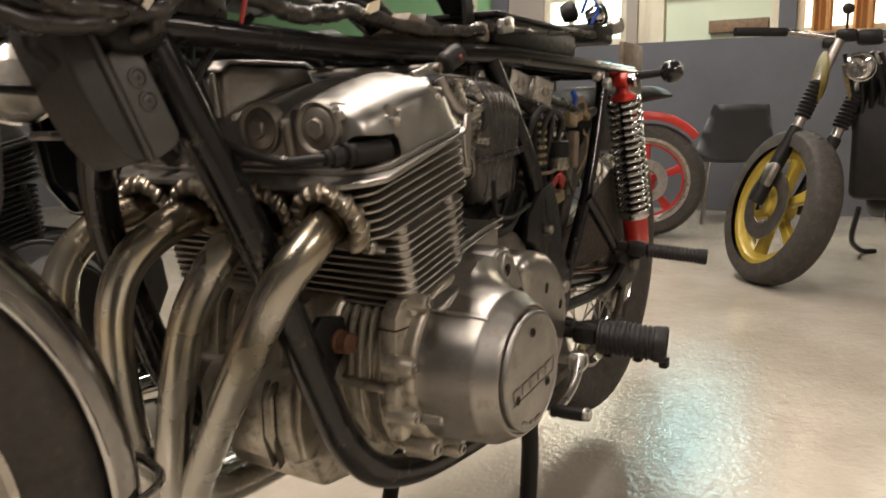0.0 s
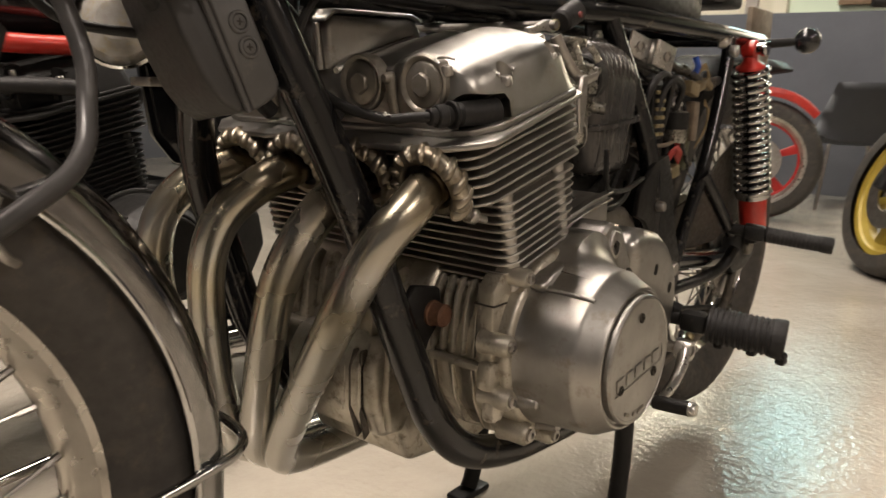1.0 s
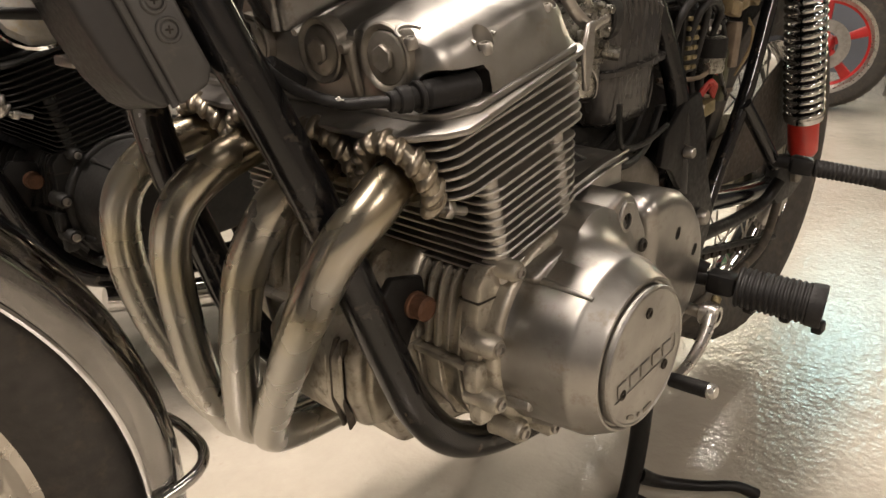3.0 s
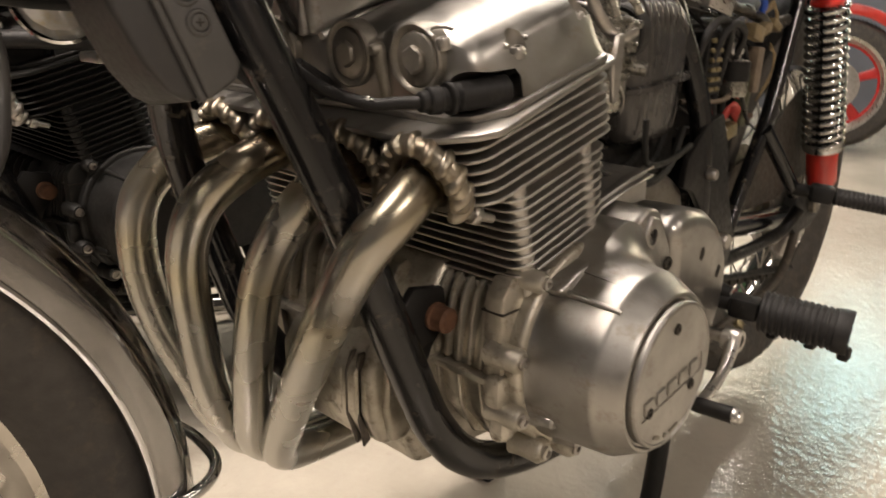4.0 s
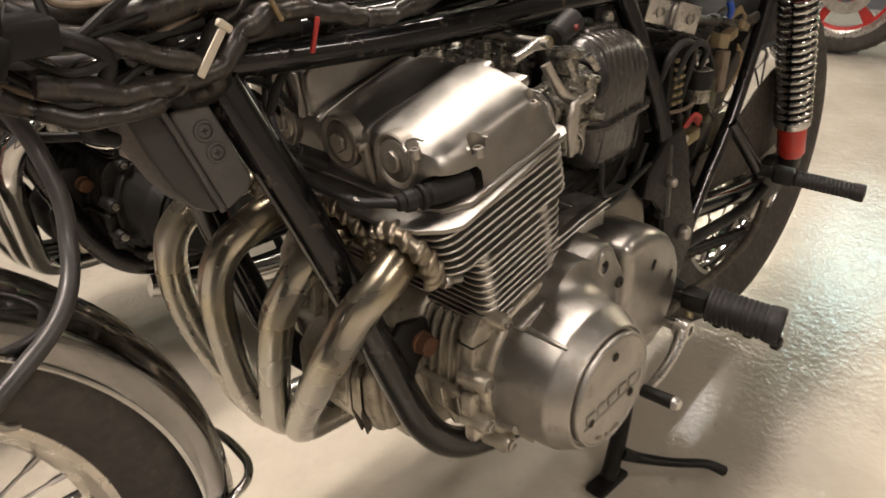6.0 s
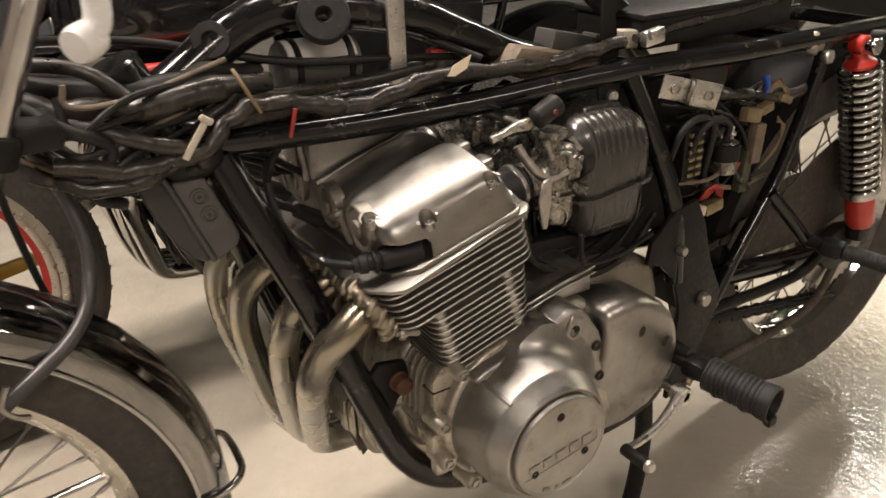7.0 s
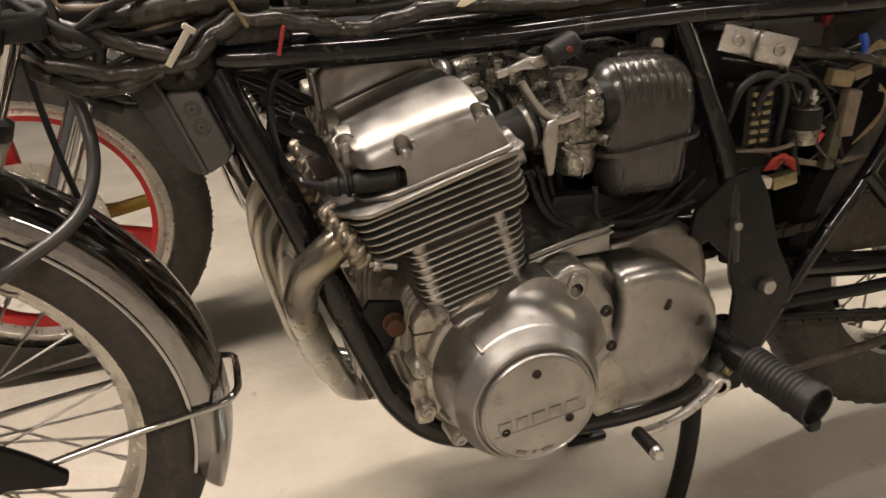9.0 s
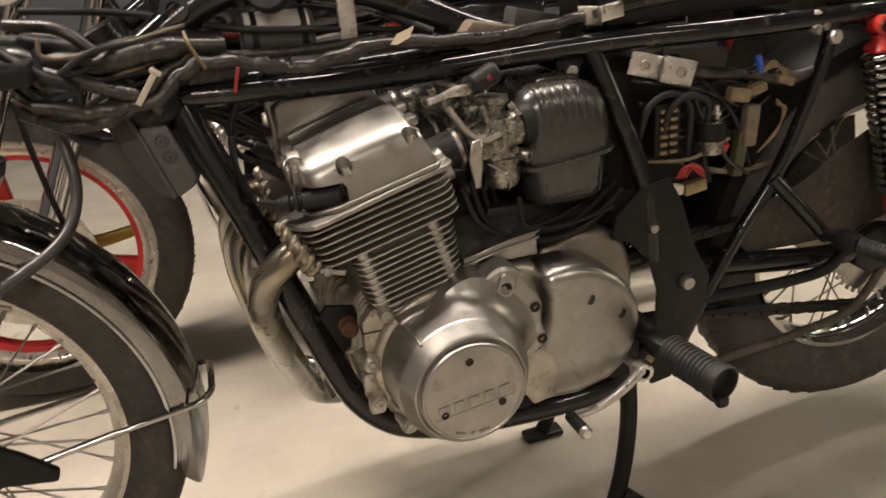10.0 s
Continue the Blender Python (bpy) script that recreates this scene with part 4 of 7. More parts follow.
    for k in range(2):
        bm = bmesh.new()
        prism(bm, [(0.037, 0.513 + 0.0085 * k), (0.10, 0.527 + 0.0085 * k), (0.143, 0.533 + 0.0085 * k), (0.143, 0.536 + 0.0085 * k), (0.10, 0.530 + 0.0085 * k), (0.037, 0.516 + 0.0085 * k)], 0.145, 0.156, SIDE, 0.001, 1)
        part("lid_rib", bm, mat, st)
    # grey cast gearbox top behind the sprocket cover
    bm = bmesh.new()
    prism(bm, [(0.150, 0.47), (0.16, 0.500), (0.20, 0.513), (0.262, 0.508), (0.290, 0.49), (0.304, 0.44), (0.304, 0.385), (0.285, 0.355), (0.24, 0.36)], -0.11, 0.120, SIDE, 0.012, 3)
    part("gearbox_hump", bm, ALU_DULL, bike, "grey cast gearbox top", 32)


def exhaust(bike, mat, collar_mat):
    lines = (
        [(-0.09, -0.124, 0.596), (-0.125, -0.126, 0.584), (-0.160, -0.126, 0.569), (-0.186, -0.125, 0.550), (-0.205, -0.112, 0.524), (-0.213, -0.088, 0.480), (-0.203, -0.046, 0.424), (-0.180, 0.024, 0.334), (-0.160, 0.078, 0.262), (-0.146, 0.098, 0.233), (-0.112, 0.108, 0.216), (-0.03, 0.113, 0.208), (0.12, 0.125, 0.200)],
        [(-0.09, -0.036, 0.590), (-0.125, -0.036, 0.580), (-0.160, -0.034, 0.567), (-0.188, -0.028, 0.548), (-0.205, -0.014, 0.520), (-0.209, 0.018, 0.468), (-0.201, 0.052, 0.390), (-0.185, 0.088, 0.308), (-0.168, 0.115, 0.255), (-0.14, 0.128, 0.226), (-0.09, 0.135, 0.212), (0.0, 0.142, 0.200)],
        [(-0.09, 0.054, 0.590), (-0.125, 0.054, 0.582), (-0.160, 0.058, 0.571), (-0.195, 0.068, 0.555), (-0.224, 0.088, 0.522), (-0.230, 0.108, 0.470), (-0.218, 0.125, 0.395), (-0.200, 0.136, 0.315), (-0.178, 0.142, 0.262), (-0.15, 0.150, 0.230), (-0.09, 0.158, 0.214), (0.0, 0.164, 0.204)],
        [(-0.09, 0.140, 0.590), (-0.125, 0.142, 0.582), (-0.162, 0.152, 0.570), (-0.200, 0.172, 0.552), (-0.228, 0.194, 0.510), (-0.230, 0.206, 0.445), (-0.216, 0.202, 0.375), (-0.196, 0.184, 0.315), (-0.18, 0.172, 0.268), (-0.15, 0.174, 0.236), (-0.09, 0.180, 0.220), (0.0, 0.186, 0.210)])
    for k, pts in enumerate(lines):
        bm = bmesh.new()
        sweep(bm, pts, 0.0194, 28, 6)
        pipe = part("exhaust_pipe", bm, mat, bike, "heat-tinted steel header pipe, straw and grey")
        # finned clamp round the port: slanted knuckles in an arch, like a chain
        y = EXPORTS[k] - 0.009
        ax = Vector((-0.90, 0, -0.436))
        side, upv = Vector((0, -1, 0)), Vector((-0.436, 0, 0.90))
        p = Vector((-0.158, y, 0.571))
        for j in range(10):
            a = radians(-34 + 214 * j / 9)
            rad = math.cos(a) * side + math.sin(a) * upv
            t = -math.sin(a) * side + math.cos(a) * upv
            bm = bmesh.new()
            mm = Matrix((t, ax, rad)).transposed().to_4x4()
            q = Matrix.Translation(p + 0.0345 * rad) @ mm @ pose(0, 0, 0, 0, 0, 24)
            bmesh.ops.create_uvsphere(bm, u_segments=12, v_segments=8, radius=1.0, matrix=q @ Matrix.Diagonal((0.0066, 0.0135, 0.0082, 1)))
            part("collar_fin", bm, collar_mat, pipe)
        bm = bmesh.new()
        sweep(bm, [p + 0.0325 * (math.cos(radians(a)) * side + math.sin(radians(a)) * upv) for a in range(-40, 190, 14)], 0.0088, 12, 2)
        part("collar_band", bm, collar_mat, pipe)
        bm = bmesh.new()
        sweep(bm, [p - ax * 0.006 + 0.0262 * (math.cos(radians(a)) * side + math.sin(radians(a)) * upv) for a in range(0, 360, 20)], 0.0062, 8, 1, closed=True)
        part("collar_ring", bm, collar_mat, pipe)
        for s in (-1, 1):
            bm = bmesh.new()
            q = Vector((-0.114, y + s * 0.028, 0.540 + 0.036 * (s > 0)))
            rod(bm, q, q + Vector((-0.029, 0, 0.0091)), 0.0042, seg=10)
            hexbolt(bm, along(q + Vector((-0.016, 0, 0.0050)), q + Vector((-0.03, 0, 0.0094))), 0.0085, 0.009)
            part("stud_nut", bm, STEEL, pipe, "brownish stud and nut")


def plug_caps(bike):
    for k, y in enumerate(PORTS):
        left = k == 0
        bm = bmesh.new()
        if left:
            a, b = Vector((-0.104, -0.1575, 0.6375)), Vector((-0.151, -0.1480, 0.6345))
            rod(bm, a, b, 0.0128, 0.0108, 20, 0.003)
            cap = part("plug_cap", bm, RUBBER, bike, "black rubber spark plug cap")
            bm = bmesh.new()
            rod(bm, b + Vector((0.004, 0, 0)), b + Vector((-0.026, 0.0085, -0.002)), 0.0092, 0.0075, 16, 0.001)
            rod(bm, b + Vector((-0.002, 0, 0)), b + Vector((-0.006, 0.001, -0.0005)), 0.0122, seg=20, w=0.001)
            rod(bm, b + Vector((-0.011, 0.003, -0.001)), b + Vector((-0.020, 0.006, -0.0015)), 0.0104, 0.0098, seg=20, w=0.001)
            part("cap_sleeve", bm, RUBBER, cap)
            bm = bmesh.new()
            sweep(bm, [b + Vector((-0.024, 0.008, -0.002)), (-0.184, -0.126, 0.6315), (-0.194, -0.105, 0.6300), (-0.207, -0.065, 0.640), (-0.212, -0.030, 0.662), (-0.208, -0.005, 0.70), (-0.19, 0.01, 0.75)], 0.0046, 12, 6)
            cable = part("plug_cable", bm, RUBBER, bike, "black ignition lead")
            bm = bmesh.new()
            rbox(bm, (-0.1962, -0.1090, 0.6335), (0.0016, 0.0085, 0.0009), 0.0003, pose(0, 0, 0), seg=1)
            rbox(bm, (-0.1964, -0.1085, 0.6340), (0.0016, 0.0022, 0.0034), 0.0003, pose(0, 0, 0), seg=1)
            part("print_mark", bm, WHITE_TAG, cable, "white print mark")
        else:
            a = ENG @ Vector((-0.090, y + 0.045, 0.256))
            rod(bm, a, a + Vector((-0.03, 0, 0.02)), 0.0105, 0.0085, 14, 0.001)
            part("plug_cap", bm, RUBBER, bike, "black rubber spark plug cap")
            bm = bmesh.new()
            sweep(bm, [a + Vector((-0.028, 0, 0.018)), a + Vector((-0.06, -0.005, 0.045)), a + Vector((-0.05, -0.02, 0.10)), a + Vector((0.0, -0.03, 0.14))], 0.0042, 8, 6)
            part("plug_cable", bm, RUBBER, bike, "black ignition lead")


def carburettors(bike):
    for y in PORTS:
        y = y + 0.032
        bm = bmesh.new()
        lathe(bm, [(0.0, 0), (0.013, 0.001), (0.0205, 0.005), (0.0230, 0.013), (0.0230, 0.036), (0.0262, 0.038), (0.0262, 0.043), (0, 0.043)], pose(0.116, y, 0.592), 28)
        carb = part("carburettor", bm, CARB, bike, "grimy zinc carburettor", 32)
        bm = bmesh.new()
        rbox(bm, (0.112, y, 0.660), (0.040, 0.044, 0.058), 0.007)
        rod(bm, (0.068, y, 0.656), (0.150, y, 0.672), 0.0225, seg=24, w=0.002)
        rbox(bm, (0.088, y - 0.022, 0.652), (0.016, 0.010, 0.024), 0.003, pose(0, 0, 0))
        rbox(bm, (0.126, y - 0.021, 0.668), (0.020, 0.008, 0.030), 0.003)
        part("carburettor_body", bm, CARB, carb, "", 32)
        bm = bmesh.new()
        lathe(bm, [(0.0165, 0), (0.0165, 0.016), (0.0205, 0.018), (0.0215, 0.021), (0.0205, 0.026), (0.0, 0.027)], pose(0.105, y, 0.688, 0, 4, 0), 24)
        part("slide_tower", bm, CARB, carb)
        bm = bmesh.new()
        rod(bm, (0.080, y - 0.004, 0.730), (0.114, y - 0.004, 0.745), 0.0128, 0.0135, 20, 0.003)
        cap = part("rubber_cap", bm, RUBBER, carb, "leaning black rubber cap")
        bm = bmesh.new()
        rod(bm, (0.099, y - 0.0155, 0.739), (0.0995, y - 0.0190, 0.739), 0.0034, seg=12)
        part("red_dot", bm, DULL_RED, cap, "dull red paint dot")
        bm = bmesh.new()
        rod(bm, (0.012, y, 0.646), (0.064, y, 0.657), 0.0235, 0.0245, 24, 0.003)
        part("intake_boot", bm, RUBBER, carb, "black rubber intake boot")
        bm = bmesh.new()
        rod(bm, (0.052, y, 0.654), (0.058, y, 0.6555), 0.0265, seg=24, w=0.001)
        part("boot_clamp", bm, STEEL, carb, "steel boot clamp")
        bm = bmesh.new()
        rod(bm, (0.140, y, 0.671), (0.158, y, 0.674), 0.027, seg=24, w=0.002)
        part("air_boot", bm, RUBBER, carb, "black rubber air boot")
        for dx, dz, r in ((0.012, 0.647, 0.0055), (-0.006, 0.664, 0.0045), (0.020, 0.680, 0.0048), (-0.014, 0.642, 0.004), (0.004, 0.684, 0.0035), (0.016, 0.662, 0.0030), (-0.018, 0.676, 0.0032)):
            bm = bmesh.new()
            rod(bm, (0.112 + dx, y - 0.018, dz), (0.112 + dx, y - 0.029, dz), r, r * 0.85, 12, 0.0006)
            part("brass_fitting", bm, CARB, carb)
        bm = bmesh.new()
        lathe(bm, [(0.0075, 0.0), (0.0070, 0.018), (0.0045, 0.018), (0.0040, 0.006), (0, 0.006)], along((0.132, y - 0.018, 0.640), (0.142, y - 0.036, 0.637)), 16)
        part("overflow_stub", bm, CARB, carb)
        bm = bmesh.new()
        sweep(bm, [(0.088, y - 0.024, 0.634), (0.102, y - 0.026, 0.626), (0.116, y - 0.0245, 0.612), (0.116, y - 0.0225, 0.597), (0.116, y - 0.01, 0.591), (0.116, y + 0.01, 0.591)], 0.0014, 6, 5)
        part("bowl_clip", bm, STEEL, carb, "steel bowl clip")
        for a, b2 in (((0.084, 0.708), (0.092, 0.684)), ((0.122, 0.706), (0.132, 0.690))):
            bm = bmesh.new()
            sweep(bm, [(a[0], y - 0.020, a[1]), ((a[0] + b2[0]) / 2, y - 0.024, (a[1] + b2[1]) / 2), (b2[0], y - 0.026, b2[1])], [0.0045, 0.0035, 0.0045], 8, 4, flat=0.6)
            part("cast_web", bm, CARB, carb)
    # linkage in front of the slide towers
    bm = bmesh.new()
    prism(bm, [(0.024, 0.712), (0.022, 0.720), (0.040, 0.724), (0.058, 0.731), (0.078, 0.732), (0.086, 0.724), (0.074, 0.718), (0.052, 0.719)], 0.098, 0.105, SIDE, 0.0016, 2)
    link = part("choke_lever", bm, ZINC, bike, "bright metal choke lever")
    bm = bmesh.new()
    rod(bm, (0.070, -0.105, 0.726), (0.070, -0.111, 0.726), 0.006, seg=14, w=0.001)
    part("lever_screw", bm, BRASS, link)
    bm = bmesh.new()
    sweep(bm, [(0.040, -0.128, 0.712), (0.050, -0.133, 0.694), (0.062, -0.138, 0.678), (0.078, -0.143, 0.668), (0.100, -0.146, 0.674)], 0.0058, 8, 5, flat=0.45)
    part("link_arm", bm, STEEL, link)
    bm = bmesh.new()
    prism(bm, [(0.061, 0.612), (0.056, 0.650), (0.062, 0.672), (0.074, 0.674), (0.073, 0.640), (0.069, 0.612)], 0.146, 0.151, SIDE, 0.0015, 1)
    part("throttle_arm", bm, STEEL, link, "flat steel throttle arm")
    bm = bmesh.new()
    rod(bm, (0.066, -0.112, 0.726), (0.066, 0.17, 0.726), 0.0045, seg=10)
    part("choke_shaft", bm, STEEL, link)
    for k in range(6):
        x, z = 0.02 + 0.014 * k, 0.700 + 0.006 * (k % 3)
        bm = bmesh.new()
        rbox(bm, (x, -0.03 - 0.012 * (k % 2), z), (0.012, 0.03, 0.018), 0.003, pose(0, 0, 0))
        part("linkage_block", bm, CARB, link)
    for y in PORTS:
        bm = bmesh.new()
        sweep(bm, [(0.116, y - 0.02, 0.593), (0.120, y - 0.02, 0.560), (0.140, y - 0.015, 0.545), (0.19, y - 0.01, 0.540), (0.26, y, 0.548)], 0.0032, 8, 6)
        part("drain_hose", bm, BLACK_ENGINE, bike, "thin black drain hose")


def airbox(bike):
    def plan(x0, x1, yl, yr, z, r, lift=0.0):
        return [(x, y, z + lift * (x - 0.21)) for x, y in rounded(x0, x1, yl, yr, r, 6)]
    bm = bmesh.new()
    loft(bm, [plan(0.146, 0.273, -0.122, 0.150, 0.618, 0.030, 0.10), plan(0.145, 0.2735, -0.1235, 0.150, 0.645, 0.031, 0.06), plan(0.144, 0.272, -0.123, 0.150, 0.668, 0.031), plan(0.145, 0.268, -0.120, 0.149, 0.688, 0.030), plan(0.148, 0.261, -0.114, 0.147, 0.702, 0.028), plan(0.154, 0.250, -0.105, 0.143, 0.711, 0.026), plan(0.163, 0.238, -0.094, 0.138, 0.7155, 0.022), plan(0.178, 0.222, -0.075, 0.13, 0.7175, 0.012)])
    box = part("air_filter_box", bm, BOX_PLASTIC, bike, "dusty dark plastic air filter box", 50)
    bm = bmesh.new()
    loft(bm, [plan(0.166, 0.254, -0.106, 0.135, 0.554, 0.020), plan(0.160, 0.262, -0.114, 0.140, 0.560, 0.024), plan(0.157, 0.266, -0.1165, 0.143, 0.575, 0.026), plan(0.149, 0.272, -0.119, 0.146, 0.620, 0.029, 0.10)])
    part("lower_half", bm, BOX_PLASTIC, box, "", 50)
    bm = bmesh.new()
    loft(bm, [plan(0.1430, 0.2770, -0.1260, 0.152, 0.6150, 0.031, 0.10), plan(0.1400, 0.2800, -0.1290, 0.154, 0.6165, 0.033, 0.10), plan(0.1400, 0.2800, -0.1290, 0.154, 0.6215, 0.033, 0.10), plan(0.1430, 0.2770, -0.1260, 0.152, 0.6230, 0.031, 0.10)])
    part("seam_band", bm, BOX_PLASTIC, box, "raised seam band")
    # moulded flutes over the shoulder that fade down the left face
    for k in range(8):
        x = 0.171 + 0.0112 * k
        drop = 0.0016 * max(0, k - 4) ** 1.7
        bm = bmesh.new()
        sweep(bm, [(x + 0.002, -0.1205, 0.658), (x + 0.001, -0.1208, 0.675), (x, -0.1178, 0.6885 - drop), (x - 0.001, -0.1120, 0.7010 - drop), (x - 0.002, -0.1020, 0.7085 - drop), (x - 0.003, -0.0880, 0.7125 - drop), (x - 0.003, -0.060, 0.7135 - drop)], [0.0004, 0.0028, 0.0044, 0.0048, 0.0048, 0.0044, 0.0038], 10, 4)
        part("rib", bm, BOX_PLASTIC, box)
        bm = bmesh.new()
        sweep(bm, [(x + 0.004, -0.1165, 0.604), (x + 0.004, -0.1158, 0.588), (x + 0.003, -0.1130, 0.566)], [0.0004, 0.0018, 0.0018], 8, 3)
        part("rib", bm, BOX_PLASTIC, box)
    bm = bmesh.new()
    prism(bm, [(0.176, 0.714), (0.18, 0.722), (0.235, 0.722), (0.242, 0.712)], 0.04, 0.085, SIDE, 0.002, 1)
    part("top_tab", bm, BOX_PLASTIC, box)


def inner_dark(bike):
    """Added black fillers, with hoses, that darken the gap between carburettors and gearbox."""
    bm = bmesh.new()
    prism(bm, [(0.09, 0.525), (0.10, 0.56), (0.20, 0.552), (0.29, 0.548), (0.30, 0.50), (0.20, 0.505), (0.12, 0.51)], -0.12, 0.085, SIDE, 0.008, 2)
    part("carb_gap_filler", bm, BLACK_ENGINE, bike, "added black filler below the carburettors")
    bm = bmesh.new()
    rbox(bm, (0.36, 0.05, 0.60), (0.15, 0.16, 0.24), 0.01)
    part("box_gap_filler", bm, BLACK_ENGINE, bike, "added black filler behind the filter box")
    for k in range(4):
        y = -0.10 + 0.02 * k
        bm = bmesh.new()
        sweep(bm, [(0.06 + 0.02 * k, y, 0.600), (0.08 + 0.015 * k, y - 0.02, 0.548 - 0.004 * k), (0.15, y - 0.035 - 0.003 * k, 0.520 + 0.004 * k), (0.22, y - 0.03, 0.525 + 0.005 * k), (0.29, y - 0.01, 0.560 + 0.004 * k)], 0.0045, 8, 6)
        part("breather_hose", bm, BLACK_ENGINE, bike, "black looping hose")
# ---- frame, wheels and fittings ----
def tube(name, pts, r, mat, parent, label="", n=6, seg=16):
    bm = bmesh.new()
    sweep(bm, pts, r, seg, n)
    return part(name, bm, mat, parent, label)


def frame_tubes(bike, mat):
    for s in (1, -1):
        Y = lambda y: 0.005 + s * (y - 0.005)
        upper = [(-0.262, -0.022, 0.735), (-0.240, -0.040, 0.672), (-0.214, -0.056, 0.605), (-0.191, -0.071, 0.540), (-0.160, -0.083, 0.452), (-0.138, -0.092, 0.389), (-0.116, -0.099, 0.335)]
        if s < 0:        # the right-hand tube is splayed
            upper = [(-0.262, 0.030, 0.735), (-0.246, 0.085, 0.672), (-0.222, 0.130, 0.605), (-0.198, 0.150, 0.535), (-0.168, 0.145, 0.440), (-0.150, 0.135, 0.380), (-0.120, 0.120, 0.325)]
        tube("downtube", upper + [(-0.080, Y(-0.104), 0.290), (-0.03, Y(-0.108), 0.264), (0.05, Y(-0.112), 0.250), (0.20, Y(-0.115), 0.245), (0.29, Y(-0.118), 0.262), (0.34, Y(-0.118), 0.32)], 0.0188, mat, bike, "gloss black frame downtube with scuffs", 6, 20)
        tube("top_tube", [(-0.30, Y(-0.012), 0.752), (-0.22, Y(-0.030), 0.748), (-0.10, Y(-0.042), 0.745), (0.05, Y(-0.053), 0.746), (0.18, Y(-0.062), 0.751), (0.30, Y(-0.075), 0.755), (0.45, Y(-0.088), 0.753), (0.62, Y(-0.094), 0.752), (0.80, Y(-0.094), 0.750)], 0.0145, mat, bike, "gloss black upper frame tube", 5)
        tube("seat_tube", [(0.262, Y(-0.070), 0.752), (0.285, Y(-0.092), 0.68), (0.310, Y(-0.112), 0.60), (0.322, Y(-0.120), 0.54), (0.33, Y(-0.122), 0.45)], 0.0135, mat, bike, "black frame seat tube")
        tube("rear_stay", [(0.636, Y(-0.098), 0.745), (0.622, Y(-0.101), 0.700), (0.592, Y(-0.103), 0.620), (0.552, Y(-0.105), 0.537), (0.488, Y(-0.107), 0.447), (0.440, Y(-0.110), 0.375), (0.395, Y(-0.112), 0.30)], 0.0105, mat, bike, "thin black frame stay")
        tube("rear_stay", [(0.540, Y(-0.110), 0.532), (0.585, Y(-0.122), 0.482), (0.632, Y(-0.134), 0.428)], 0.0105, mat, bike, "thin black frame stay")
        # pivot plate
        bm = bmesh.new()
        plate = [(0.268, 0.530), (0.311, 0.566), (0.350, 0.574), (0.372, 0.535), (0.395, 0.465), (0.425, 0.408), (0.422, 0.380), (0.392, 0.318), (0.365, 0.25), (0.330, 0.245), (0.335, 0.33), (0.338, 0.40), (0.322, 0.455), (0.290, 0.487), (0.262, 0.497)]
        d = -Y(-0.128)
        prism(bm, plate, d - 0.004, d + 0.004, SIDE, 0.002, 2)
        pl = part("pivot_plate", bm, SATIN_BLACK, bike, "black pressed frame plate at the swingarm pivot")
        for x, z, r in ((0.382, 0.408, 0.012), (0.322, 0.505, 0.008)):
            bm = bmesh.new()
            yy = Y(-0.132)
            rod(bm, (x, yy, z), (x, yy - 0.012 * s, z), r, r * 0.85, 18, 0.0015)
            part("plate_bolt", bm, STEEL, pl, "dull round bolt head")
    tube("backbone", [(-0.30, 0.005, 0.80), (-0.18, 0.005, 0.865), (-0.031, 0.005, 0.848), (0.05, 0.005, 0.815), (0.131, 0.005, 0.778), (0.22, 0.005, 0.752)], 0.023, mat, bike, "thick black backbone tube")
    bm = bmesh.new()
    rod(bm, (-0.288, 0.005, 0.705), (-0.345, 0.005, 0.835), 0.031, seg=24, w=0.003)
    part("steering_head", bm, mat, bike, "black steering head")
    for x in (0.27, 0.60, 0.78):
        bm = bmesh.new()
        rod(bm, (x, -0.08, 0.754 - 0.002 * (x > 0.5)), (x, 0.09, 0.754 - 0.002 * (x > 0.5)), 0.011, seg=12)
        part("cross_tube", bm, mat, bike, "black frame cross tube")
    # tank bolt and its bracket below the top tube
    bm = bmesh.new()
    prism(bm, [(0.214, 0.742), (0.218, 0.712), (0.248, 0.712), (0.254, 0.742)], 0.062, 0.068, SIDE, 0.0015, 1)
    br = part("tube_bracket", bm, SATIN_BLACK, bike)
    bm = bmesh.new()
    hexbolt(bm, pose(0.234, -0.068, 0.724, 90, 0, 0), 0.0095, 0.008)
    part("bracket_bolt", bm, ZINC, br, "bright zinc bolt")


